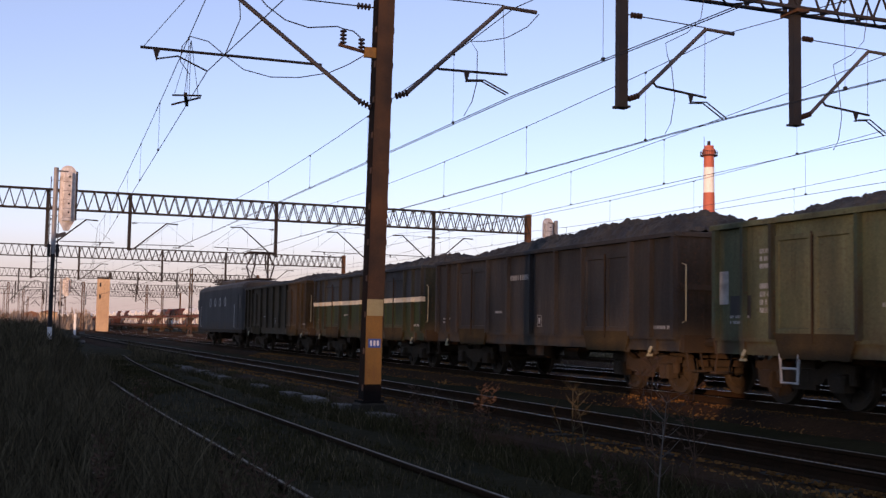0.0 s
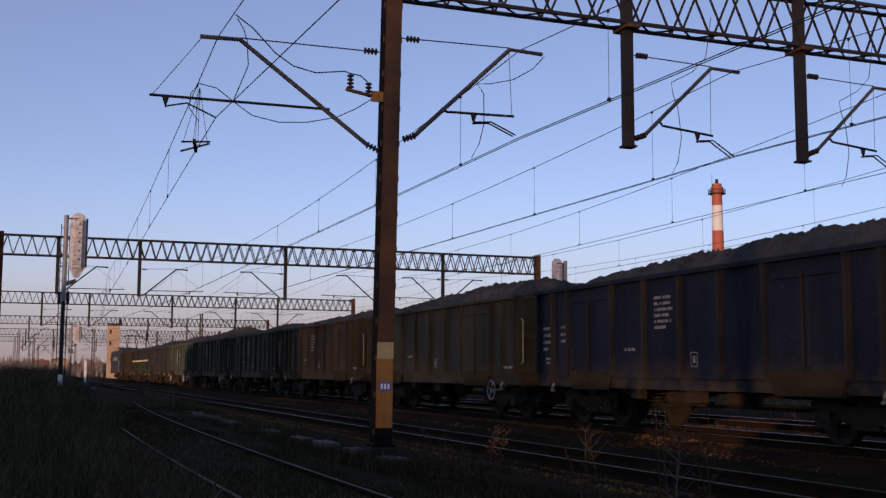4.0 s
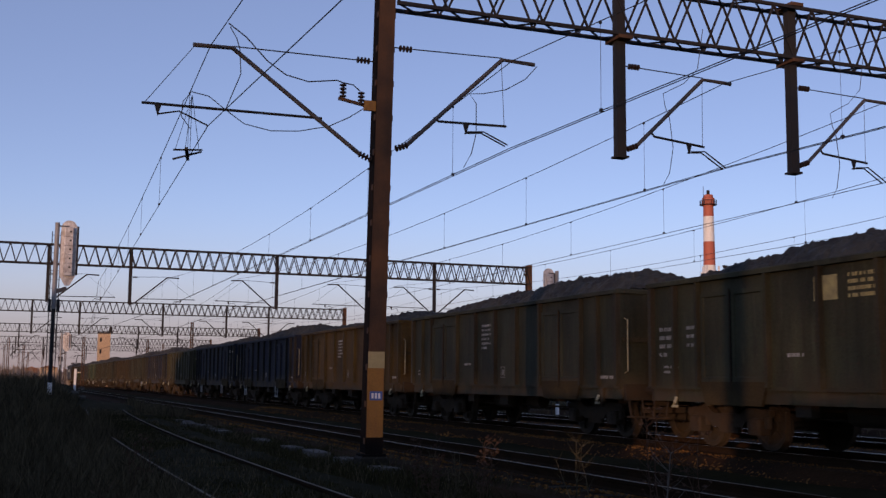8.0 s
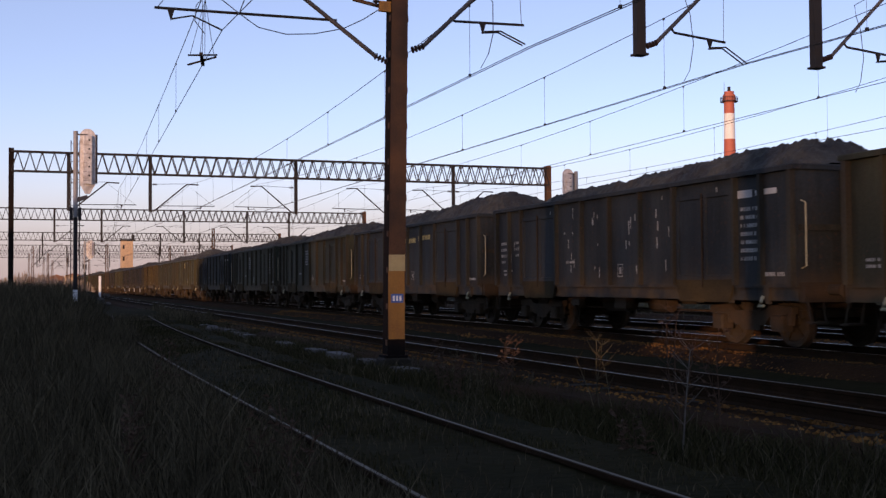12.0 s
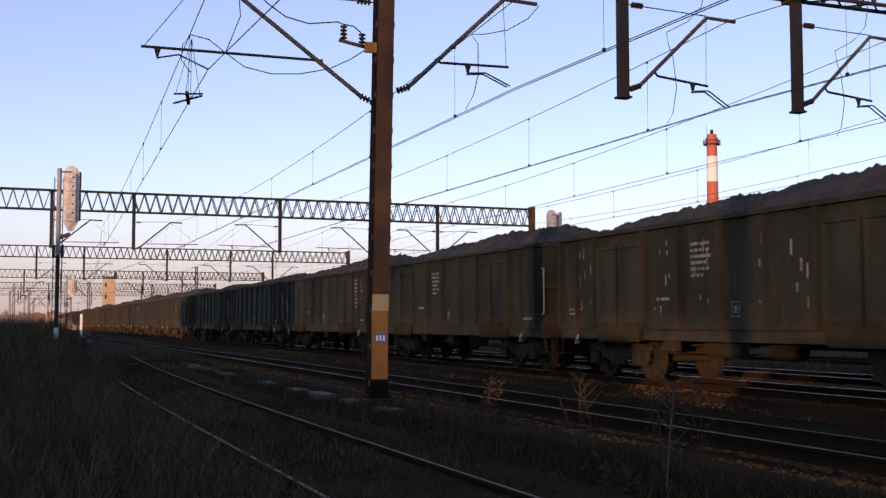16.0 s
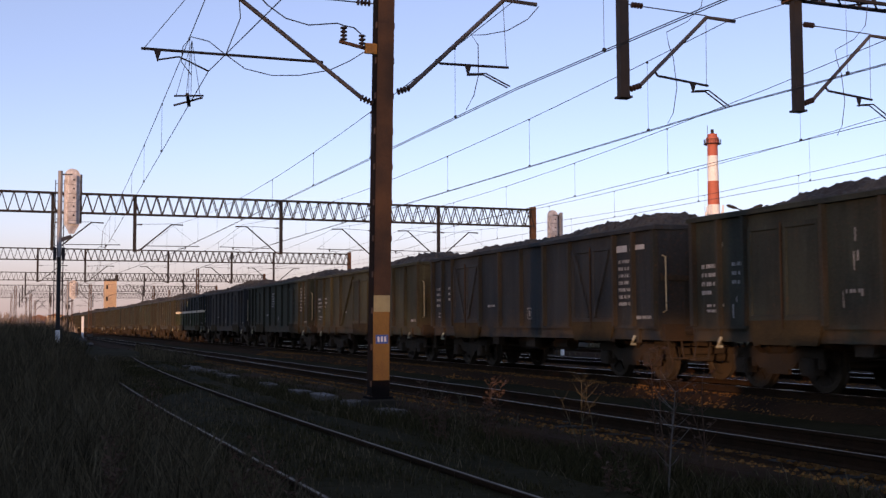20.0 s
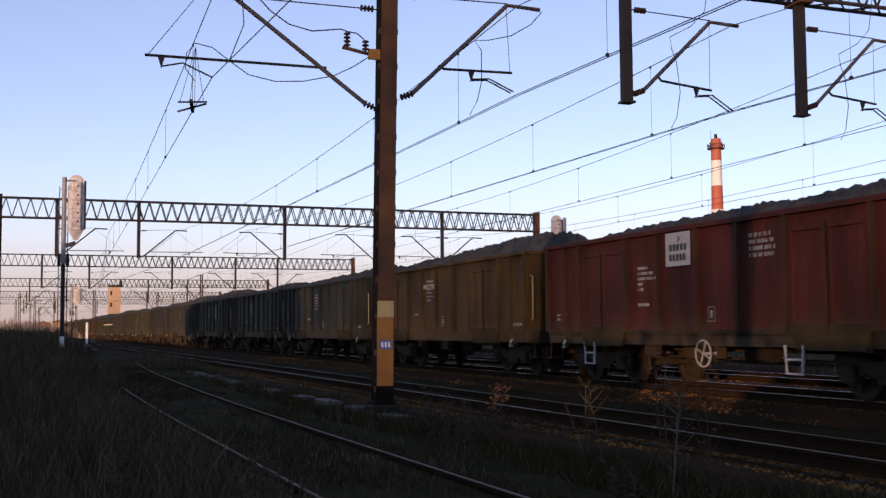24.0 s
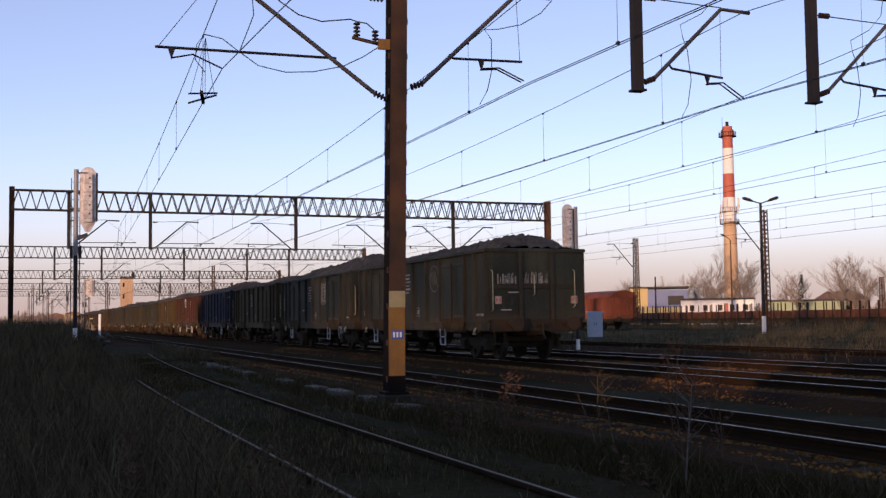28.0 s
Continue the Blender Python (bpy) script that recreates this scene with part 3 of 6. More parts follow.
def near_gantry():
    g = thing("catenary_gantry", "rusty lattice gantry with brackets and hanging posts over the tracks", "catenary gantry", pose(0, 0, 0), "gantries over the yard")
    y, x = 18.3, 5.92
    mast_parts(g, x, y, -0.3, 9.3, 0.29, True, 0.16)
    part("foundation", Shape().slab(x - 0.24, x + 0.24, y - 0.24, y + 0.24, -0.45, -0.06, 0.03), M["sleeper"], g, "concrete footing")
    part("base_plate", Shape().box(x - 0.2, x + 0.2, y - 0.2, y + 0.2, -0.06, -0.02), M["near_black"], g)
    part("painted_band", Shape().box(x - 0.135, x + 0.155, y - 0.163, y - 0.1585, 0.26, 1.42), M["mast_ochre"], g, "ochre painted band on the mast")
    # near-black facing over the lowest quarter metre of the mast
    part("painted_foot", Shape().box(x - 0.155, x + 0.157, y - 0.165, y - 0.1585, -0.02, 0.257), M["near_black"], g, "dark foot of the mast")
    part("marker_plate", Shape().box(x - 0.125, x + 0.165, y - 0.168, y - 0.160, 1.42, 1.70), M["plate_yellow"], g, "faded yellow marker plate")
    num = part("number_plate", Shape().box(x - 0.09, x + 0.13, y - 0.170, y - 0.164, 0.88, 1.03), M["plate_blue"], g, "blue enamel number plate")
    for i in range(3):
        part("digit", Shape().box(x - 0.06 + i * 0.06, x - 0.025 + i * 0.06, y - 0.173, y - 0.170, 0.91, 1.0), M["white_paint"], num)
    truss(g, x + 0.3, 33.0, y, 7.86, 8.93, 0.42, 0.95, 0.065)
    mast_parts(g, 33.2, y, -0.3, 9.3, 0.34, False)
    # brackets on the mast itself
    cantilever(g, 5.84, y, 5.04, -1, 2.47, 1.71, (1.0, 2.92, 2.66), (2.84, 0.31), 1.76, False, False, 0.0, -0.02, True)
    cantilever(g, 6.28, y, 5.27, 1)
    for xp, ws in ((10.83, 2.4), (14.90, 2.4), (20.2, 2.4), (26.0, 2.4)):
        p = part("hanging_post", Shape().box(xp - 0.095, xp + 0.095, y - 0.08, y + 0.08, 5.50, 8.99), M["steel_dark"], g, "dark hanging steel post")
        part("foot_plate", Shape().box(xp - 0.13, xp + 0.13, y - 0.12, y + 0.12, 5.47, 5.51), M["steel_dark"], p)
        for z in (7.8, 8.99):
            part("clamp", Shape().box(xp - 0.15, xp + 0.15, y - 0.27, y + 0.27, z - 0.035, z + 0.035), M["mast_rust"], p)
        cantilever(g, xp + 0.15, y, 5.66, 1, 1.76, 1.56, (0.62, 1.14, 0.79), (2.21, -0.23), 1.64, True, False, 0.17, -0.11)
    # section insulators and jumper loops on the mast
    for xi, z in ((5.28, 6.07), (5.61, 5.96)):
        part("insulator", INSULATOR, None, g, "brown ribbed post insulator", pose(xi, y - 0.1, z))
    part("support", Shape().bar((5.2, y - 0.1, 6.05), (5.9, y - 0.1, 5.93), 0.05), M["mast_rust"], g)
    part("gusset", Shape().box(5.66, 5.9, y - 0.13, y - 0.07, 5.88, 6.06), M["mast_ochre"], g, "ochre gusset plate")
    cable = lambda pts, r: part("jumper_cable", Shape().tube([(px, y, pz) for px, pz in pts], r, 5), M["wire"], g)
    cable(((3.29, 7.17), (3.59, 6.97), (3.97, 6.59), (4.29, 6.39), (4.69, 6.31), (5.2, 6.39), (5.3, 6.36), (5.49, 6.34), (5.62, 6.24)), 0.012)
    cable(((3.32, 7.11), (3.43, 6.93), (3.49, 6.75), (3.52, 6.32), (3.37, 5.92), (3.28, 5.68)), 0.009)
    cable(((2.71, 5.93), (3.0, 5.88), (3.28, 5.68), (3.6, 5.47), (4.06, 5.39), (4.54, 5.43), (5.06, 5.56), (5.42, 5.75), (5.68, 5.93)), 0.009)
    cable(((2.71, 5.93), (2.58, 5.75), (2.56, 5.5), (2.72, 5.3)), 0.008)
    cable(((9.06, 7.07), (8.83, 6.81), (8.42, 6.56), (7.97, 6.44), (7.7, 6.41), (7.83, 6.24), (7.83, 5.68), (7.74, 5.31), (7.59, 5.04)), 0.009)
    for x0 in (0.0, 4.07):
        cable([(x0 + px, pz) for px, pz in ((12.76, 8.26), (12.62, 7.43), (12.3, 7.1), (11.81, 6.84), (11.85, 6.6), (11.95, 6.35), (12.02, 5.77), (11.93, 5.27), (11.8, 5.05))], 0.008)
    # the crossing clamp hung below the siding's messenger
    clamp = part("crossing_clamp", Shape().bar((2.98, y + 2.2, 5.42), (3.16, y + 3.2, 5.42), 0.06).bar((2.8, y + 2.6, 5.46), (3.35, y + 2.7, 5.52), 0.03).bar((2.85, y + 3.0, 5.36), (3.3, y + 2.5, 5.44), 0.03), M["steel_dark"], g, "cluster of wire clamps")
    for dx, dy in ((-0.22, 2.6), (-0.06, 2.4), (0.1, 2.9), (0.25, 2.7)):
        part("hanger", Shape().tube([(3.05 + dx, y + dy, 5.45), (2.98, y + 1.7, 6.3)], 0.005, 4), M["wire"], clamp)


def far_gantry(y, x0, x1, posts, label, fine):
    g = thing("catenary_gantry", label, "catenary gantry", pose(0, 0, 0), "gantries over the yard")
    for x in (x0, x1):
        # left masts near-black: their shade is put into the colour
        mast_parts(g, x, y, -0.35, 8.9, 0.34 if x > 0 else 0.28, False, 0.0, "mast_rust" if x > 0 else "near_black")
        part("foundation", Shape().slab(x - 0.3, x + 0.3, y - 0.3, y + 0.3, -0.5, 0.05, 0.03), M["concrete"], g, "concrete footing")
    truss(g, x0, x1, y, 7.62, 8.72, 0.42, 0.64, 0.085)
    for xp, sides in posts:
        part("hanging_post", Shape().box(xp - 0.09, xp + 0.09, y - 0.09, y + 0.09, 5.45, 8.75), M["steel_dark"], g)
        for sd in sides:
            cantilever(g, xp + 0.1 * sd, y, 5.5, sd, 2.0, 1.6, (0.6, 3.0, 2.2), (2.3, -0.02), 1.55, False, True, 0.1)


near_gantry()
far_gantry(66.5, -0.78, 32.3, [(2.25, (1,)), (6.75, (1,)), (15.35, (-1,)), (21.3, (-1,)), (25.6, (-1, 1))], "dark lattice gantry spanning all tracks", True)
far_gantry(115.0, -6.0, 34.0, [(2.6, (1,)), (7.0, (1,)), (15.0, (-1,)), (21.4, (-1,)), (25.8, (-1, 1))], "distant lattice gantry spanning all tracks", False)
far_gantry(167.0, -9.0, 36.0, [(2.2, (1,)), (7.1, (1,)), (18.4, (-1,)), (24.0, (1,))], "distant lattice gantry spanning all tracks", False)
far_gantry(220.0, -12.0, 38.0, [(2.4, (1,)), (7.2, (1,)), (18.4, (-1,)), (24.0, (1,))], "hazy distant gantry spanning all tracks", False)
far_gantry(272.0, -14.0, 40.0, [(2.4, (1,)), (9.2, (1,)), (18.4, (-1,))], "hazy distant gantry spanning all tracks", False)
LX = [3.1, 3.0, 5.0, 8.1, 8.2, 8.2, 8.2, 8.2]
overhead("siding_overhead_line", LX, 5.38, 6.75, False, "single contact wire with sagging messenger over the siding", [5.2] + LX[1:])
overhead("main_overhead_line", [10.3, 8.56, 9.05, 7.8, 8.2, 7.8, 8.2, 7.8], 5.48, 7.13, True, "twin contact wires with messenger and droppers", dip=0.93)
overhead("train_overhead_line", [16.6, 13.25, 13.0, 13.9, 13.5, 13.9, 13.5, 13.9], 5.48, 7.2, True, "twin contact wires over the train")
overhead("second_overhead_line", [18.3, 17.3, 18.9, 18.0, 18.3, 18.0, 18.3, 18.0], 5.48, 7.2, False, "contact wire over the second main track")
overhead("yard_overhead_line", [23.0, 22.5, 23.2, 22.5, 23.0, 22.5, 23.0, 22.5], 5.48, 7.2, False, "contact wire over a yard track")
overhead("outer_overhead_line", [27.0, 27.0, 27.3, 27.0, 27.3, 27.0, 27.3, 27.0], 5.48, 7.2, False, "contact wire over the outer yard track")
overhead("field_overhead_line", [34.9, 34.9, 35.2, 34.9, 35.2, 34.9, 35.2, 34.9], 5.48, 6.7, False, "contact wire beyond the yard")
overhead("edge_overhead_line", [39.1, 39.1, 39.4, 39.1, 39.4, 39.1, 39.4, 39.1], 5.48, 6.7, False, "contact wire along the edge of the yard")


# ---- the coal train ----
HALF, WIDE, Z_SILL, Z_SIDE, Z_TOP = 6.4, 1.49, 0.86, 1.14, 3.21
MOVING = []       # (thing, front of the thing in metres along the track at 0 s, its half length)
FRONT_AXLES, REAR_AXLES = [], []


def wheelset_mesh():
    s = Shape()
    for k in (-1, 1):
        x = k * 0.72
        prof = [(0.0, 0.10), (-0.06, 0.16), (-0.03, 0.34), (-0.065, 0.37), (-0.065, 0.49), (-0.035, 0.485), (-0.03, 0.462), (0.065, 0.455), (0.065, 0.37), (0.04, 0.34), (0.05, 0.16), (0.0, 0.10)]
        n = 20
        v = [(x + k * px, r * math.cos(a * math.tau / n), r * math.sin(a * math.tau / n)) for px, r in prof for a in range(n)]
        m = len(prof)
        s.add(v, [(i * n + a, i * n + (a + 1) % n, (i + 1) * n + (a + 1) % n, (i + 1) * n + a) for i in range(m - 1) for a in range(n)])
        for a in range(5):       # lightening ribs, so that the turning shows
            c, d = math.cos(a * math.tau / 5), math.sin(a * math.tau / 5)
            s.bar((x + k * 0.05, 0.15 * c, 0.15 * d), (x + k * 0.045, 0.34 * c, 0.34 * d), 0.05, 0.03)
    s.tube([(-1.0, 0, 0), (1.0, 0, 0)], 0.085, 10)
    return s.mesh("wheelset", M["wheel"])


WHEELSET = wheelset_mesh()


def side_frame_mesh(x):
    s = Shape()
    out = [(-1.25, 0.62), (-1.25, 0.74), (-0.62, 0.78), (-0.42, 0.66), (0.42, 0.66), (0.62, 0.78), (1.25, 0.74), (1.25, 0.62), (0.66, 0.58), (0.45, 0.40), (-0.45, 0.40), (-0.66, 0.58)]
    v = [(x + dx, y, z) for dx in (-0.07, 0.07) for y, z in out]
    n = len(out)
    # the plate is split at the middle into quads so that its notched outline stays clean
    quads = [(0, 1, 2, 11), (11, 2, 3, 10), (10, 3, 4, 9), (9, 4, 5, 8), (8, 5, 6, 7)]
    s.add(v, quads + [tuple(i + n for i in reversed(q)) for q in quads] + [(i, (i + 1) % n, n + (i + 1) % n, n + i) for i in range(n)])
    for yb in (-0.9, 0.9):
        s.slab(x - 0.16, x + 0.12, yb - 0.17, yb + 0.17, 0.30, 0.60, 0.03)
        for dy in (-0.25, 0.25):
            s.tube([(x, yb + dy, 0.42), (x, yb + dy, 0.66)], 0.075, 8)
    s.box(x - 0.04, x + 0.04, -0.30, 0.30, 0.30, 0.42)
    out_x = 1 if x > 0 else -1
    for yb in (-0.9, 0.9):
        s.tube([(x + out_x * 0.10, yb, 0.46), (x + out_x * 0.17, yb, 0.46)], 0.12, 10)
    for yb in (-0.16, 0.16):
        for i in range(5):
            s.tube([(x, yb, 0.43 + i * 0.045), (x, yb, 0.455 + i * 0.045)], 0.085 if i % 2 else 0.075, 8)
    for yb in (-1.36, -0.42, 0.42, 1.36):
        s.bar((x - out_x * 0.25, yb, 0.72), (x - out_x * 0.25, yb + (0.06 if abs(yb) > 1 else 0), 0.34), 0.08, 0.06)
    return s.mesh("side_frame", M["bogie"])


FRAMES = {k: side_frame_mesh(1.02 * k) for k in (-1, 1)}
BOLSTER = Shape().box(-1.0, 1.0, -0.22, 0.22, 0.55, 0.80).box(-0.9, 0.9, -1.28, -1.18, 0.55, 0.68).box(-0.9, 0.9, 1.18, 1.28, 0.55, 0.68).mesh("bolster", M["bogie"])


def add_bogie(owner, y):
    b = part("bogie", BOLSTER, None, owner, "two-axle cast steel bogie", pose(0, y, 0))
    for k in (-1, 1):
        part("side_frame", FRAMES[k], None, b)
    for k, keep in ((0.9, FRONT_AXLES), (-0.9, REAR_AXLES)):
        part("wheelset", WHEELSET, None, b, "steel wheelset with worn treads", pose(0, k, 0.46))


def buffer_mesh():
    s = Shape().tube([(0, 0, 0), (0, 0.36, 0)], 0.095, 10).tube([(0, 0.30, 0), (0, 0.56, 0)], 0.065, 10)
    return s.tube([(0, 0.56, 0), (0, 0.585, 0), (0, 0.61, 0)], [0.20, 0.225, 0.20], 14).mesh("buffer", M["bogie"])


BUFFER = buffer_mesh()


def coal_mesh(seed, peak, skew):
    """A lumpy heap filling the wagon's top."""
    s, nx, ny = Shape(), 40, 170
    for j in range(ny + 1):
        y = -HALF + 0.06 + (2 * HALF - 0.12) * j / ny
        for i in range(nx + 1):
            x = -WIDE + 0.06 + (2 * WIDE - 0.12) * i / nx
            across = max(0.0, 1 - abs(x / (WIDE - 0.06)) ** 2.5)
            a = smooth(-HALF - 0.3, -HALF + 1.5 + skew, y) * (1 - smooth(HALF - 2.2 + skew, HALF + 0.3, y)) * (1 - 0.04 * (y + HALF - 2))
            hump = 0.88 + 0.27 * noise.noise((seed, y * 0.42, 1.7)) + 0.12 * noise.noise((seed + 5, y * 1.5, 0.3))
            lump = 0.045 * noise.noise((x * 3.1 + seed, y * 3.1, 2)) + 0.045 * noise.noise((x * 7 + seed, y * 7, 5)) + 0.055 * noise.noise((x * 15 + seed, y * 15, 8))
            lump += 0.13 * (0.42 - noise.voronoi((x * 4.2 + seed, y * 4.2, 0))[0][0])
            s.v.append((x, y, 3.15 + peak * max(a, 0.0) * across * hump + lump * min(1.0, 0.35 + 2 * across)))
    s.f = [(j * (nx + 1) + i, j * (nx + 1) + i + 1, (j + 1) * (nx + 1) + i + 1, (j + 1) * (nx + 1) + i) for j in range(ny) for i in range(nx)]
    return s.mesh("coal_load", M["coal"])


COALS = [coal_mesh(3.1, 0.72, -0.3), coal_mesh(17.4, 0.48, 0.1), coal_mesh(29.8, 0.64, -0.5), coal_mesh(41.5, 0.56, -0.6), coal_mesh(53.2, 0.82, -0.4)]
RIBS_A = (-6.33, -5.5, -4.72, -2.66, -1.33, 0.0, 1.33, 2.66, 4.72, 5.5, 6.33)
RIBS_B = (-6.33, -5.1, -3.9, -2.6, 2.6, 3.9, 5.1, 6.33)
PLAIN = [(Z_SIDE, Z_TOP - 0.1, "greybrown")]
STRIPED = [(Z_SIDE, 2.07, "stripe_low"), (2.07, 2.22, "cream"), (2.22, Z_TOP - 0.1, "stripe_high")]


def build_wagon(bands, ribs, doors, braces):
    """An open bogie coal wagon, front towards +Y, origin on the rail level under its middle."""
    w = thing("coal_wagon", "open bogie wagon heaped with coal", "freight wagon", pose(0, -900, 0), "coal wagons of the train")
    P = lambda key: M["cream_stripe"] if key == "cream" else WAGON[key]
    for sd in (-1, 1):
        x = sd * WIDE
        xin, xout = sorted((x - sd * 0.05, x))
        for z0, z1, key in bands:
            part("side_wall", Shape().box(xin, xout, -HALF, HALF, z0, z1), P(key), w)
        for y in ribs:
            d = 0.036 if abs(y) < 6.3 else 0.05
            for z0, z1, key in bands:
                r = Shape()
                ra, rb = sorted((x, x + sd * 0.10))
                r.add([(ra if sd > 0 else rb, y - d - 0.012, z0), (x + sd * 0.10, y - d, z0), (x + sd * 0.10, y + d, z0), (x, y + d + 0.012, z0),
                       (ra if sd > 0 else rb, y - d - 0.012, z1), (x + sd * 0.10, y - d, z1), (x + sd * 0.10, y + d, z1), (x, y + d + 0.012, z1)],
                      [(0, 1, 5, 4), (1, 2, 6, 5), (2, 3, 7, 6), (0, 3, 2, 1), (4, 5, 6, 7)])
                part("rib", r, P(key if key == "cream" else key + "_rib"), w)
        for yc in doors:
            for h in (-1, 1):
                ya, yb = sorted((yc + h * 0.03, yc + h * 0.93))
                for n, (z0, z1, key) in enumerate(bands):
                    lo, hi = z0 + (0.10 if n == 0 else 0), z1 - (0.22 if n == len(bands) - 1 else 0)
                    fr, ins = x + sd * 0.055, x + sd * 0.025
                    za = lo + (0.08 if n == 0 else 0.0005)
                    zb = hi - (0.08 if n == len(bands) - 1 else 0.0005)
                    ring = lambda xx, y0, y1, z0, z1: [(xx, y0, z0), (xx, y1, z0), (xx, y1, z1), (xx, y0, z1)]
                    v = ring(x + sd * 0.002, ya, yb, lo, hi) + ring(fr, ya, yb, lo, hi) + ring(fr, ya + 0.07, yb - 0.07, za, zb) + ring(ins, ya + 0.085, yb - 0.085, za + 0.015 * (n == 0), zb - 0.015 * (n == len(bands) - 1))
                    dshape = Shape().add(v, [(a + q, a + (q + 1) % 4, a + 4 + (q + 1) % 4, a + 4 + q) for a in (0, 4, 8) for q in range(4)] + [(12, 13, 14, 15)])
                    part("door", dshape, P(key), w)
            part("door_flap", Shape().add([(x + sd * dx, yc + q * h, z) for dx in (0.0, 0.05) for q, h, z in ((-1, 1.0, Z_SIDE + 0.12), (1, 1.0, Z_SIDE + 0.12), (1, 0.82, Z_SILL - 0.04), (-1, 0.82, Z_SILL - 0.04))],
                 [(0, 1, 2, 3), (7, 6, 5, 4), (0, 4, 5, 1), (1, 5, 6, 2), (2, 6, 7, 3), (3, 7, 4, 0)]), M["door_dust"], w, "dusty brown flap under the door")
            part("door_gap", Shape().box(*sorted((x + sd * 0.004, x + sd * 0.057)), yc - 0.028, yc + 0.028, Z_SIDE + 0.12, Z_TOP - 0.36), M["near_black"], w)
            part("locking_bar", Shape().tube([(x + sd * 0.075, yc, Z_SIDE - 0.05), (x + sd * 0.075, yc, Z_TOP - 0.3)], 0.016, 5), M["bogie"], w)
        for ya, za, yb, zb in braces:
            part("brace", Shape().bar((x + sd * 0.035, ya, za), (x + sd * 0.035, yb, zb), 0.07, 0.10), P(bands[0][2]), w)
        sill = Shape().box(x - sd * 0.06 - 0.02, x - sd * 0.06 + 0.02, -HALF, HALF, Z_SILL, Z_SIDE).box(min(x - sd * 0.12, x + sd * 0.02), max(x - sd * 0.12, x + sd * 0.02), -HALF, HALF, Z_SIDE - 0.05, Z_SIDE + 0.02)
        for y in (-5.6, -4.5, -3.5, 3.5, 4.5, 5.6):
            sill.box(x - 0.03 - sd * 0.02, x + 0.03 - sd * 0.02, y - 0.05, y + 0.05, Z_SILL - 0.06, Z_SIDE - 0.05)
        part("sole_bar", sill, P(bands[0][2]), w)
        for e in (-1, 1):
            part("tow_hook", Shape().tube([(x + sd * 0.02, e * 5.5, 0.94), (x + sd * 0.07, e * 5.5, 0.84), (x + sd * 0.06, e * 5.5 + 0.08, 0.76), (x + sd * 0.06, e * 5.5 - 0.07, 0.77)], 0.03, 6), M["hand_yellow"], w, "yellow tow hook")
    for e in (-1, 1):
        y = e * HALF
        ya, yb = sorted((y, y - e * 0.05))
        for z0, z1, key in bands[:1] if len(bands) == 1 else [(Z_SIDE, Z_TOP - 0.1, "darkgrey")]:
            part("end_wall", Shape().box(-WIDE + 0.052, WIDE - 0.052, ya, yb, z0 - 0.28, z1), P(key), w)
            for xr in (-0.5, 0.5):
                r0, r1 = sorted((y + e * 0.001, y + e * 0.09))
                part("rib", Shape().box(xr - 0.06, xr + 0.06, r0, r1, z0, z1), P(key), w)
            for zr in (2.12,):
                r0, r1 = sorted((y + e * 0.001, y + e * 0.06))
                part("rib", Shape().box(-WIDE + 0.06, -0.57, r0, r1, zr - 0.05, zr + 0.05).box(-0.43, 0.43, r0, r1, zr - 0.05, zr + 0.05).box(0.57, WIDE - 0.06, r0, r1, zr - 0.05, zr + 0.05), P(key), w)
        part("headstock", Shape().box(-1.42, 1.42, min(y + e * 0.002, y + e * 0.12), max(y + e * 0.002, y + e * 0.12), 0.84, 1.18), M["bogie"], w)
        for xb in (-0.875, 0.875):
            part("buffer", BUFFER, None, w, "round steel buffer", pose(xb, y + e * 0.05, 1.05, 0, 0, 0 if e > 0 else 180))
        part("coupling", Shape().tube([(0, y + e * 0.1, 1.0), (0, y + e * 0.45, 1.0)], 0.05, 6).tube([(0, y + e * 0.35, 0.98), (0, y + e * 0.50, 0.72), (0, y + e * 0.58, 0.62)], 0.035, 6), M["bogie"], w)
        for xh, za, zb in ((-1.40, 1.42, 2.58), (-0.1, 1.85, 2.5), (1.18, 1.5, 2.6)):
            part("handrail", Shape().tube([(xh, y + e * 0.03, za), (xh, y + e * 0.15, za + 0.04), (xh, y + e * 0.15, zb - 0.04), (xh, y + e * 0.03, zb)], 0.013, 6), M["hand_yellow"], w, "pale vertical handrail")
        part("end_step", Shape().box(-1.40, -1.0, min(y + e * 0.1, y + e * 0.3), max(y + e * 0.1, y + e * 0.3), 0.48, 0.51).bar((-1.36, y + e * 0.2, 0.5), (-1.36, y + e * 0.1, 0.9), 0.03).bar((-1.04, y + e * 0.2, 0.5), (-1.04, y + e * 0.1, 0.9), 0.03), M["bogie"], w, "steel shunter's step")
    rim = Shape()
    key = bands[-1][2]
    for sd in (-1, 1):
        rim.slab(*sorted((sd * (WIDE - 0.07), sd * (WIDE + 0.11))), -HALF - 0.06, HALF + 0.06, Z_TOP - 0.1, Z_TOP, 0.02)
        rim.slab(-WIDE + 0.07, WIDE - 0.07, *sorted((sd * (HALF - 0.06), sd * (HALF + 0.06))), Z_TOP - 0.1, Z_TOP, 0.02)
    part("top_rim", rim, P(key), w)
    und = Shape().box(-1.4, 1.4, -HALF + 0.06, HALF - 0.06, 1.02, 1.10).box(-0.25, 0.25, -HALF + 0.1, HALF - 0.1, 0.72, 1.02)
    part("underframe", und, M["bogie"], w)
    part("brake_cylinder", Shape().tube([(-0.75, -1.3, 0.72), (-0.75, -0.6, 0.72)], 0.17, 10), M["bogie"], w)
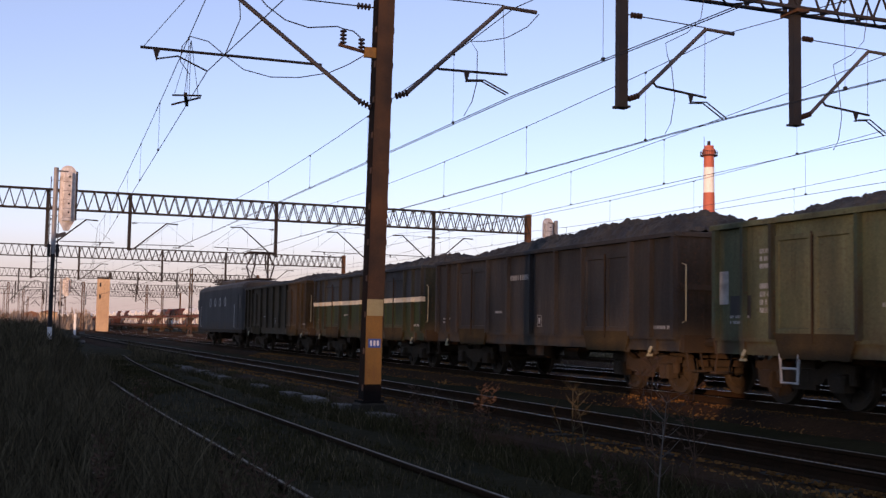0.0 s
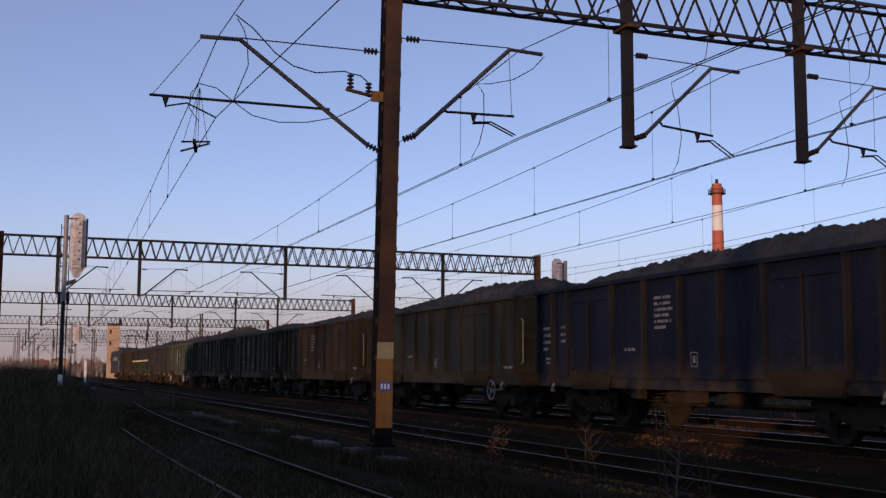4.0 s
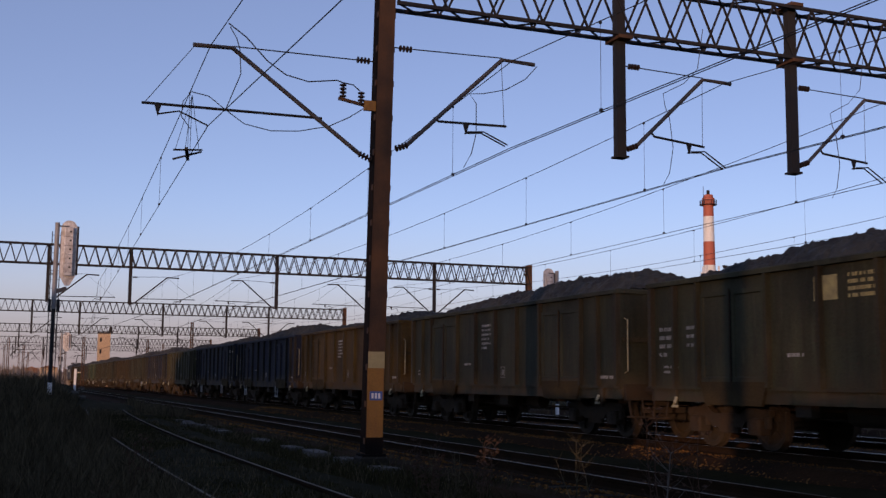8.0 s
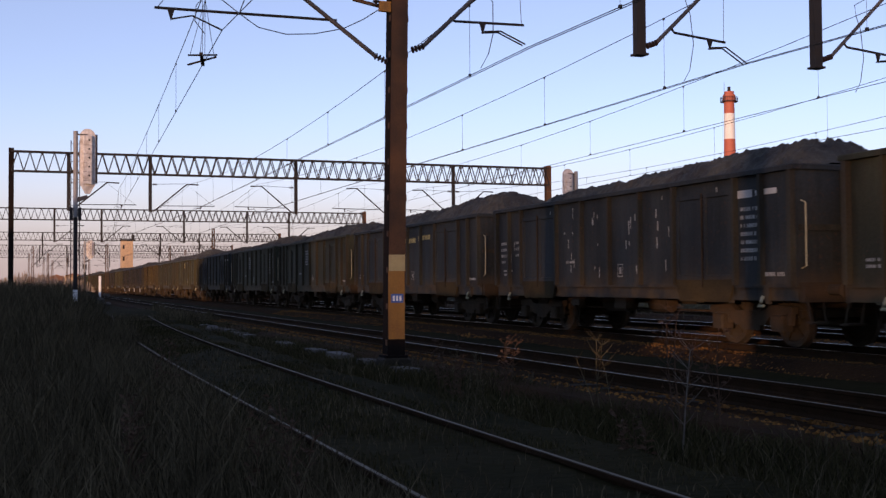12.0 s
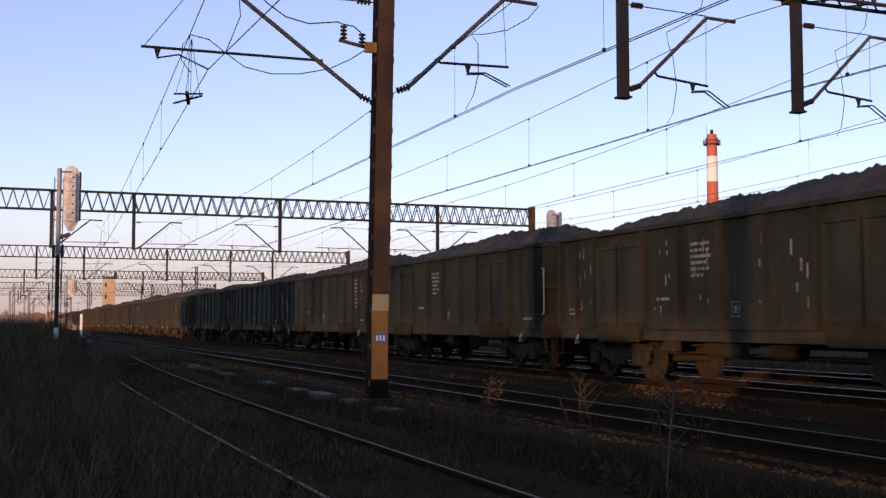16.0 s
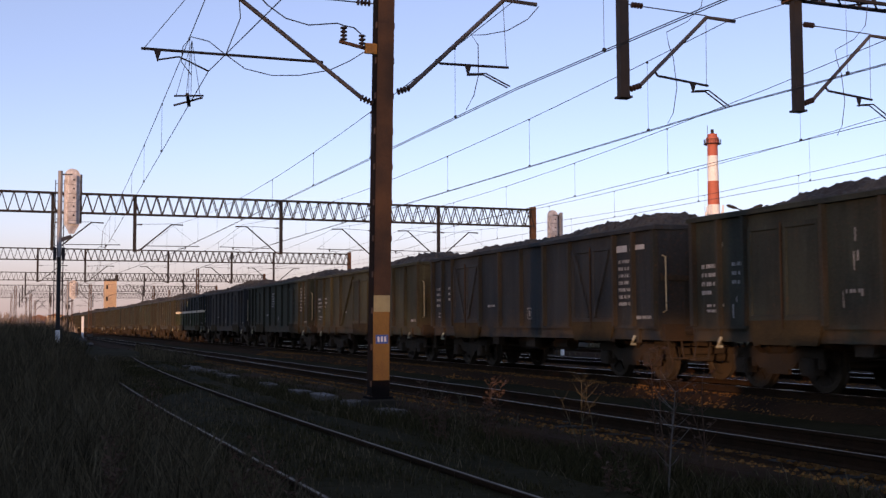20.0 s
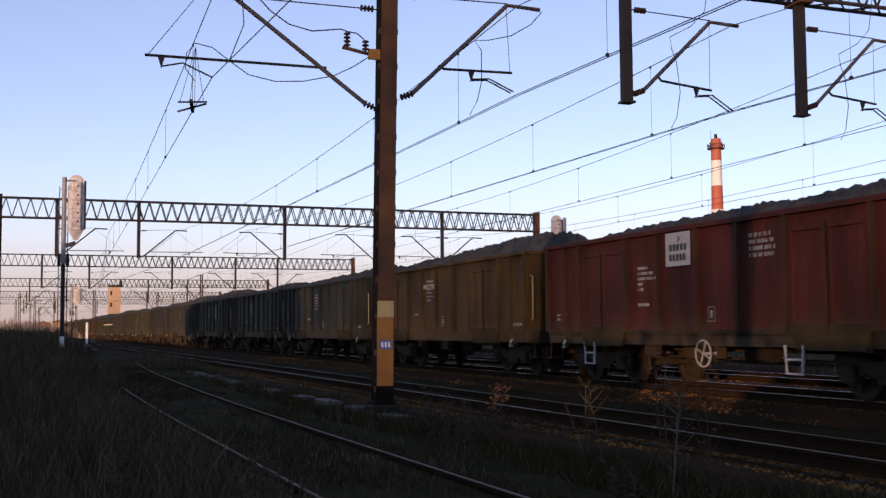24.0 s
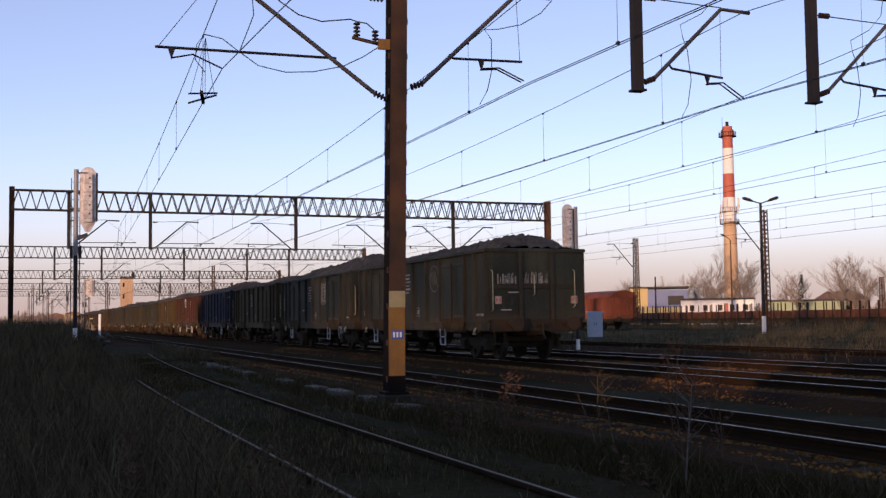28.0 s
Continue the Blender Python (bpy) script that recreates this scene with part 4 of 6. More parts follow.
    part("air_reservoir", Shape().tube([(-0.7, 0.5, 0.72), (-0.7, 1.5, 0.72)], 0.2, 10), M["bogie"], w)
    part("brake_rigging", Shape().tube([(-0.5, -3.0, 0.6), (-0.5, 3.0, 0.6)], 0.025, 5).box(-1.3, -1.1, -0.3, 0.2, 0.62, 0.86).box(-1.36, -1.2, 1.8, 2.2, 0.66, 0.92), M["bogie"], w)
    for y in (-4.5, 4.5):
        add_bogie(w, y)
    part("coal_load", COALS[0], None, w, "heaped lumpy coal")
    return w


PLAIN_WAGON = build_wagon(PLAIN, RIBS_A, (-3.69, 3.69), ())
BRACED = [(-2.5, 1.2, -0.95, 3.05), (2.5, 1.2, 0.95, 3.05)]
BRACED_WAGON = build_wagon(PLAIN, RIBS_B, (0.0,), BRACED)
VEES = [(yc + q * 0.82, 2.85, yc + q * 0.12, 1.35) for yc in (-3.69, 3.69) for q in (-1, 1)]
VEE_WAGON = build_wagon(PLAIN, RIBS_A, (-3.69, 3.69), VEES)
STRIPED_WAGON = build_wagon(STRIPED, RIBS_A, (-3.69, 3.69), ())

# the train from the locomotive backwards: type, paint, heap, marks, words
TRAIN = [
    ("p", "rust", 1, "", "rust-brown"), ("s", "", 3, "", "blue and green striped"), ("p", "purple", 0, "b", "dull purple-brown"), ("p", "green", 0, "gdw", "pale green"),
    ("p", "greybrown", 4, "aw", "grimy grey-brown"), ("p", "greybrown", 1, "a", "grimy grey-brown"), ("p", "rust", 3, "a", "rust-brown"), ("p", "greybrown", 0, "fw", "dirty grey-brown"),
    ("p", "navy", 0, "fa", "navy blue"), ("p", "tan", 1, "a", "tan-grey"), ("p", "navy", 3, "nd", "navy blue"), ("p", "navy", 0, "fd", "dark navy blue"), ("p", "orange", 1, "a", "orange-brown rusty"),
    ("p", "greybrown", 0, "a", "grimy grey-brown"), ("p", "tan", 4, "fx", "tan-grey"), ("v", "slate", 3, "fn", "dark slate-blue braced"), ("p", "greybrown", 2, "ar", "dirty grey-brown"),
    ("p", "greybrown", 0, "a", "grimy grey-brown"), ("p", "slate", 4, "y", "slate-grey"), ("p", "slate", 2, "fnv", "slate-grey"), ("p", "greybrown", 0, "aow", "grimy grey-brown"),
    ("p", "darkgrey", 1, "a", "dark grey"), ("p", "darkgrey", 3, "f", "dark grey"), ("p", "darkgrey", 2, "fr", "dark grey"), ("p", "greengrey", 0, "a", "dark green-grey"),
    ("p", "greybrown", 0, "av", "dirty grey-brown"), ("s", "", 1, "fx", "blue and green striped"), ("p", "purple", 0, "f", "dark purple-brown"), ("p", "greengrey", 3, "ar", "dark green-grey"),
    ("d", "tan", 1, "f", "tan-grey braced"), ("v", "slate", 1, "fn", "dark slate-blue braced"), ("p", "darkgrey", 2, "favw", "dark grey"), ("p", "darkgrey", 0, "aef", "dark grey"),
    ("p", "greybrown", 1, "ao", "dirty grey-brown"), ("p", "darkgrey", 3, "fa", "dark grey"), ("p", "orange", 2, "ab", "orange-brown rusty"), ("p", "red", 3, "dqw", "red"),
    ("p", "blue", 2, "nfd", "blue"), ("p", "rust", 1, "a", "rust-brown"), ("p", "darkgrey", 4, "aefdw", "dull grey"), ("p", "darkgrey", 3, "aodwt", "dark grey"),
]
def stencil(owner, y, z, rows, mat, x=-1.0, height=0.075, gap=0.05):
    """Lines of unreadable stencilled writing on the near side, reading towards the rear; rows are their lengths."""
    s = Shape()
    xo = -WIDE - 0.004
    for i, row in enumerate(rows):
        zt = z - i * (height + gap)
        u = 0.0
        while u < row:
            step = random.uniform(0.022, 0.06)
            s.box(xo - 0.003, xo, y - u - step, y - u, zt - height, zt)
            u += step + random.choice((0.016, 0.018, 0.02, 0.06))
    return tagged(part("stencilled_writing", s, mat, owner, "worn stencilled writing"), kind="stuff")


def mark_wagon(w, marks):
    white = M["stencil"]
    stencil(w, 5.95, 1.55, (0.5, 0.3), white, height=0.05)
    stencil(w, 2.2, 1.72, (0.42,), white, height=0.06)
    stencil(w, -5.55, 1.36, (0.55,), white, height=0.07)
    xo = -WIDE - 0.004
    box = Shape().box(xo - 0.003, xo, -0.530, -0.518, 1.32, 1.60).box(xo - 0.003, xo, -0.312, -0.30, 1.32, 1.60)
    box.box(xo - 0.003, xo, -0.518, -0.312, 1.32, 1.332).box(xo - 0.003, xo, -0.518, -0.312, 1.588, 1.60).box(xo - 0.003, xo, -0.455, -0.375, 1.39, 1.53)
    part("data_box", box, white, w, "small white outlined data box")
    if "v" in marks:
        rnd, drips = random.Random(len(marks) * 7 + ord(marks[0])), Shape()
        for i in range(46):
            y, z, q = rnd.choice((-4.2, -2.2, -1.0, 0.6, 2.0, 3.1, 5.2)) + rnd.uniform(-0.3, 0.3), rnd.uniform(1.5, 3.0), rnd.uniform(0.05, 0.3)
            drips.box(xo - 0.003, xo, y, y + rnd.uniform(0.012, 0.035), z - q, z)
        tagged(part("paint_drip", drips, M["stencil"], w, "pale drips and chips in the paint"), kind="stuff")
    if "a" in marks:
        stencil(w, 0.98, 2.75, (0.6, 0.55, 0.62, 0.5, 0.6, 0.4), white, height=0.06, gap=0.06)
    if "b" in marks:
        stencil(w, 1.5, 2.62, (0.7,), M["stencil"], height=0.13)
        stencil(w, 0.7, 2.62, (0.6,), M["stencil"], height=0.13)
    if "f" in marks:
        stencil(w, 6.1, 2.30, (0.42, 0.5, 0.55, 0.25), white, height=0.075, gap=0.09)
        stencil(w, 5.15, 2.30, (0.42, 0.45, 0.22), white, height=0.065, gap=0.1)
    if "g" in marks:
        stencil(w, 5.1, 2.7, (0.45, 0.5, 0.45), white, height=0.08)
        stencil(w, 5.1, 2.1, (0.45, 0.5, 0.5, 0.3), white, height=0.09)
        xo, hexa = -WIDE - 0.006, ((0.0, 0.62), (0.40, 0.33), (0.40, -0.33), (0.0, -0.62), (-0.40, -0.33), (-0.40, 0.33))
        ring = Shape()
        for (ya, za), (yb, zb) in zip(hexa, hexa[1:] + hexa[:1]):
            ring.bar((xo, 0.68 + ya, 2.22 + za), (xo, 0.68 + yb, 2.22 + zb), 0.006, 0.085)
        emblem = part("emblem", ring, M["hand_white"], w, "pale hexagonal ring emblem")
        arc = [(0.68 - 0.22 * math.cos(a), 2.22 + 0.26 * math.sin(a)) for a in [0.75 + i * (math.tau - 1.5) / 9 for i in range(10)]]
        curl = Shape()
        for p, q in zip(arc, arc[1:]):
            curl.bar((xo, *p), (xo, *q), 0.006, 0.09)
        part("inner_curl", curl, M["hand_white"], emblem)
        for i, (hgt, wid) in enumerate(((0.24, 0.16), (0.12, 0.10), (0.13, 0.09), (0.22, 0.10), (0.12, 0.11))):
            part("panel", Shape().box(xo - 0.003, xo, -0.05 - i * 0.17 - wid, -0.05 - i * 0.17, 2.24, 2.24 + hgt), M["stencil"], w, "plain pale lettering block")
        stencil(w, 1.72, 2.52, (0.5, 0.5, 0.5, 0.5), white, height=0.07, gap=0.07)
        for c in w.children:
            if c.name.startswith("end_wall"):
                dye(c, WAGON["greenend"])
        part("panel", Shape().box(-WIDE - 0.006, -WIDE - 0.003, 6.0, 6.27, 1.75, 2.35), M["stencil"], w, "pale painted panel")
        part("panel", Shape().box(-WIDE - 0.006, -WIDE - 0.003, 5.35, 5.95, 1.5, 1.9), M["black_paint"], w, "black painted panel")
    if "n" in marks:
        part("panel", Shape().box(-WIDE - 0.006, -WIDE - 0.003, -5.2, -4.68, 2.72, 2.86).box(-WIDE - 0.006, -WIDE - 0.003, -5.9, -5.3, 2.74, 2.84), M["hand_white"], w, "plain white emblem bars")
        stencil(w, -4.85, 2.55, (0.55, 0.6, 0.6, 0.62, 0.6, 0.55, 0.5), white, height=0.07, gap=0.08)
    if "r" in marks:
        stencil(w, -4.8, 2.85, (0.8, 0.85, 0.8, 0.9, 0.75, 0.8, 0.6, 0.7), white, height=0.07, gap=0.07)
    if "y" in marks:
        stencil(w, 0.4, 2.72, (1.1,), M["stencil_yellow"], height=0.15)
        stencil(w, -1.0, 2.78, (1.2,), M["stencil_yellow"], height=0.15)
    if "x" in marks:
        part("panel", Shape().box(-WIDE - 0.006, -WIDE - 0.003, 0.95, 1.5, 2.55, 2.95), M["stencil_yellow"], w, "faded cream notice panel")
        stencil(w, 0.7, 2.95, (0.65, 0.7, 0.6, 0.7), M["stencil_yellow"], height=0.06)
    if "q" in marks:
        plate = part("panel", Shape().box(-WIDE - 0.085, -WIDE - 0.077, 0.13, 0.99, 2.42, 3.08), M["hand_white"], w, "white notice panel on red paint")
        for z, cuts in ((2.72, (0.85, 0.72, 0.60, 0.47, 0.34)), (2.52, (0.86, 0.74, 0.62, 0.50, 0.38))):
            for y in cuts:
                part("letter_bar", Shape().box(-WIDE - 0.088, -WIDE - 0.085, y - 0.09, y, z, z + 0.13), M["black_paint"], plate)
        part("emblem", Shape().bar((-WIDE - 0.087, 0.56, 2.90), (-WIDE - 0.087, 0.48, 2.95), 0.004, 0.025).bar((-WIDE - 0.087, 0.48, 2.95), (-WIDE - 0.087, 0.56, 3.00), 0.004, 0.025), M["black_paint"], plate)
        stencil(w, 2.2, 2.48, (0.35, 0.6, 0.65, 0.2, 0.2), white, height=0.06)
        stencil(w, -1.62, 2.88, (0.6, 0.65, 0.7, 0.65), white, height=0.07)
        stencil(w, -5.4, 1.28, (0.75,), white, height=0.09)
    if "o" in marks:
        s = Shape()
        for i in range(16):
            a, b = i * math.tau / 16, (i + 1) * math.tau / 16
            s.bar((-WIDE - 0.008, -2.0 + 0.42 * math.cos(a), 2.5 + 0.42 * math.sin(a)), (-WIDE - 0.008, -2.0 + 0.42 * math.cos(b), 2.5 + 0.42 * math.sin(b)), 0.01, 0.02)
        for i in range(5):
            s.bar((-WIDE - 0.008, -2.3 + 0.12 * i, 2.25 + 0.03 * i), (-WIDE - 0.008, -2.1 + 0.12 * i, 2.75 - 0.02 * i), 0.01, 0.012)
        part("chalk_mark", s, M["chalk"], w, "scrawled round chalk mark")
    if "e" in marks:
        s, xo, yc, zc = Shape(), -WIDE - 0.006, -1.85, 2.42
        loop = lambda r, k, a0, a1: [(xo, yc + k * r * math.cos(a0 + (a1 - a0) * i / 14), zc + r * math.sin(a0 + (a1 - a0) * i / 14)) for i in range(15)]
        curves = [loop(0.40, q, 0, math.tau) for q in (0.92, 0.45)] + [loop(0.54, 0.95, -1.2, 1.1), loop(0.54, 0.95, math.pi - 1.0, math.pi + 1.2)]
        for c in curves:
            for p, q in zip(c, c[1:]):
                s.bar(p, q, 0.006, 0.035)
        for dz in (-0.22, -0.07, 0.08, 0.23):
            hw = 0.36 * math.sqrt(1 - (dz / 0.42) ** 2)
            s.bar((xo, yc - hw, zc + dz + 0.05), (xo, yc + hw, zc + dz - 0.05), 0.006, 0.03)
        part("emblem", s, M["stencil"], w, "pale gridded globe emblem")
    if "d" in marks:
        for y in (4.3, -2.8):
            part("ladder_step", Shape().tube([(-WIDE - 0.03, y - 0.24, 0.9), (-WIDE - 0.03, y - 0.2, 0.42), (-WIDE - 0.03, y + 0.2, 0.42), (-WIDE - 0.03, y + 0.24, 0.9)], 0.028, 6).tube([(-WIDE - 0.03, y - 0.21, 0.66), (-WIDE - 0.03, y + 0.21, 0.66)], 0.022, 6), M["hand_white"], w, "white side step")
    if "w" in marks:
        y = 1.2 if "t" in marks else -0.24 if "q" in marks else -4.9
        wh = Shape()
        wh.tube([(-WIDE - 0.09, y + 0.25 * math.cos(i * math.tau / 18), 0.72 + 0.25 * math.sin(i * math.tau / 18)) for i in range(19)], 0.018, 5)
        for i in range(4):
            a = i * math.tau / 4 + 0.4
            wh.bar((-WIDE - 0.09, y, 0.72), (-WIDE - 0.09, y + 0.25 * math.cos(a), 0.72 + 0.25 * math.sin(a)), 0.02)
        wh.tube([(-WIDE - 0.1, y, 0.72), (-WIDE + 0.3, y, 0.72)], 0.03, 6)
        part("brake_wheel", wh, M["stencil"], w, "pale handbrake wheel")
    if "t" in marks:
        for x in (-1.2, 1.2):
            t = part("tail_plate", Shape().box(x - 0.10, x + 0.10, -HALF - 0.075, -HALF - 0.066, 1.62, 1.84), M["stencil"], w, "red and white tail marker")
            part("red_field", Shape().add([(x - 0.09, -HALF - 0.078, 1.64), (x - 0.09, -HALF - 0.078, 1.82), (x, -HALF - 0.078, 1.73)], [(0, 1, 2)]).add([(x + 0.09, -HALF - 0.078, 1.64), (x + 0.09, -HALF - 0.078, 1.82), (x, -HALF - 0.078, 1.73)], [(0, 1, 2)]), M["red_paint"], t)
        sc = Shape()
        rnd = random.Random(5)
        for i in range(70):
            x, hgt = rnd.choice((rnd.uniform(-1.2, -0.62), rnd.uniform(-0.38, 0.38))), rnd.uniform(0.04, 0.42) ** 1.2
            sc.box(x, x + rnd.uniform(0.008, 0.022), -HALF - 0.007, -HALF - 0.003, 2.19 + 0.25 * (0.42 - hgt) * rnd.random(), 2.2 + hgt)
        for x, z in ((-0.72, 1.95), (-0.95, 1.45)):
            part("end_rung", Shape().tube([(x - 0.14, -HALF - 0.01, z), (x - 0.14, -HALF - 0.09, z), (x + 0.14, -HALF - 0.09, z), (x + 0.14, -HALF - 0.01, z)], 0.016, 5), M["hand_white"], w, "pale grab rung")
        part("chalk_mark", sc, M["stencil"], w, "pale streaks and scrawls on the end wall")


BODY_PARTS = ("side_wall", "rib", "door", "brace", "sole_bar", "end_wall", "top_rim")


def build_train():
    used = set()
    for n, (kind, colour, heap, marks, words) in enumerate(TRAIN):
        k = n - 4
        master = {"p": PLAIN_WAGON, "d": BRACED_WAGON, "v": VEE_WAGON, "s": STRIPED_WAGON}[kind]
        y = 1.53 - 14.04 * k
        if kind in used:
            w = copy_thing(master, pose(TRACK_T, y - HALF, 0))
        else:
            w = master
            w.matrix_basis = pose(TRACK_T, y - HALF, 0)
            used.add(kind)
        MOVING.append((w, y, HALF))
    for (w, y, h), (kind, colour, heap, marks, words) in zip(MOVING, TRAIN):
        w["label"] = words + (" coal wagon with tail plates" if "t" in marks else " open bogie wagon heaped with coal")
        for c in w.children:
            stem = c.name.split(".")[0]
            if colour and stem in BODY_PARTS:
                dye(c, WAGON["black" if colour == "red" and stem == "sole_bar" else colour + "_rib" if stem == "rib" else colour])
            if stem == "coal_load":
                c.data = COALS[heap]
            if stem == "bogie":
                for q in c.children:
                    if q.name.startswith("wheelset"):
                        (FRONT_AXLES if q.matrix_basis.translation.y > 0 else REAR_AXLES).append(q)
        mark_wagon(w, marks)


def build_loco():
    """A grey four-axle electric locomotive at the head, one pantograph raised."""
    half = 7.4
    y = 1.53 - 14.04 * -4 + 1.2 + 2 * half
    t = thing("electric_locomotive", "grey-blue electric locomotive with raised pantograph", "locomotive", pose(TRACK_T, y - half, 0))
    body = Shape()
    prof = [(-1.48, 1.0), (-1.49, 1.25), (-1.49, 3.35), (-1.42, 3.55), (-1.2, 3.68), (-0.5, 3.76), (0.5, 3.76), (1.2, 3.68), (1.42, 3.55), (1.49, 3.35), (1.49, 1.25), (1.48, 1.0)]
    k = len(prof)
    ys = [(-half, 0.90), (-half + 0.25, 0.97), (-half + 0.8, 1.0), (half - 0.8, 1.0), (half - 0.25, 0.97), (half, 0.90)]
    body.v = [(x * s, yy, z if z < 2 else 1.25 + (z - 1.25) * (s ** 0.5)) for yy, s in ys for x, z in prof]
    body.f = [(i * k + j, i * k + (j + 1) % k, (i + 1) * k + (j + 1) % k, (i + 1) * k + j) for i in range(5) for j in range(k)] + [tuple(range(k)), tuple(range(5 * k, 6 * k))]
    part("body", body, WAGON["loco"], t, "grey-blue painted steel body")
    part("skirt", Shape().slab(-1.46, 1.46, -half + 0.15, half - 0.15, 0.82, 1.02, 0.03), M["bogie"], t)
    for yy in (-2.4, -0.8, 0.8, 2.4):
        rim = Shape()
        for i in range(12):
            a, b = i * math.tau / 12, (i + 1) * math.tau / 12
            rim.tube([(-1.5, yy + 0.24 * math.cos(a), 2.6 + 0.24 * math.sin(a)), (-1.5, yy + 0.24 * math.cos(b), 2.6 + 0.24 * math.sin(b))], 0.025, 5)
        p = part("porthole", rim, M["hand_white"], t, "round porthole with pale rim")
        part("pane", Shape().tube([(-1.492, yy, 2.6), (-1.505, yy, 2.6)], 0.23, 14), M["black_paint"], p)
    for e in (-1, 1):
        part("cab_window", Shape().box(-1.505, -1.49, e * (half - 0.55) - 0.3, e * (half - 0.55) + 0.3, 2.2, 2.85), M["black_paint"], t, "dark cab side window")
        part("cab_door", Shape().box(-1.51, -1.49, e * (half - 1.4) - 0.33, e * (half - 1.4) + 0.33, 1.15, 2.95), WAGON["loco"], t)
        part("windscreen", Shape().box(-1.1, -0.12, min(e * half, e * (half + 0.012)), max(e * half, e * (half + 0.012)), 2.15, 2.85).box(0.12, 1.1, min(e * half, e * (half + 0.012)), max(e * half, e * (half + 0.012)), 2.15, 2.85), M["black_paint"], t, "dark windscreen")
        part("headlight", Shape().tube([(-0.95, e * half, 1.45), (-0.95, e * (half + 0.08), 1.45)], 0.13, 10).tube([(0.95, e * half, 1.45), (0.95, e * (half + 0.08), 1.45)], 0.13, 10), M["galvanised"], t)
        part("handrail", Shape().tube([(-1.46, e * (half - 1.85), 1.1), (-1.56, e * (half - 1.85), 1.15), (-1.56, e * (half - 1.85), 2.4), (-1.46, e * (half - 1.85), 2.45)], 0.018, 5), M["hand_white"], t)
        for xb in (-0.875, 0.875):
            part("buffer", BUFFER, None, t, "round steel buffer", pose(xb, e * half, 1.05, 0, 0, 0 if e > 0 else 180))
    part("roof_box", Shape().slab(-0.9, 0.9, -2.2, 2.2, 3.70, 3.95, 0.06).slab(-0.6, 0.6, 2.8, 4.0, 3.70, 3.88, 0.05), WAGON["loco"], t, "roof equipment box")
    for e, up in ((-1, True), (1, False)):
        yc = e * (half - 2.6)
        pg = part("pantograph", Shape().box(-0.7, 0.7, yc - 0.9, yc + 0.9, 3.86, 3.92), M["steel_dark"], t, "raised diamond pantograph" if up else "folded pantograph")
        top = 5.42 if up else 4.16
        knee = 3.95 + (top - 3.95) * 0.48
        reach = 1.15 if up else 1.4
        for x in (-0.55, 0.55):
            for d in (-1, 1):
                part("pantograph_arm", Shape().tube([(x, yc + d * 0.25, 3.95), (x, yc + d * reach, knee)], 0.045, 6).tube([(x, yc + d * reach, knee), (x * 0.6, yc + d * 0.12, top)], 0.04, 6), M["steel_dark"], pg)
        for d in (-0.2, 0.2):
            part("contact_strip", Shape().tube([(-0.95, yc + d, top - 0.22), (-0.7, yc + d, top), (0.7, yc + d, top), (0.95, yc + d, top - 0.22)], 0.045, 6), M["steel_dark"], pg)
        for x in (-0.55, 0.55):
            for d in (-0.6, 0.6):
                part("insulator", INSULATOR, None, pg, "", pose(x, yc + d, 3.64))
    for yy in (-4.2, 4.2):
        add_bogie(t, yy)
    for c in t.children:
        if c.name.startswith("bogie"):
            for q in c.children:
                if q.name.startswith("wheelset"):
                    (FRONT_AXLES if q.matrix_basis.translation.y > 0 else REAR_AXLES).append(q)
    MOVING.append((t, y, half))


build_train()
build_loco()


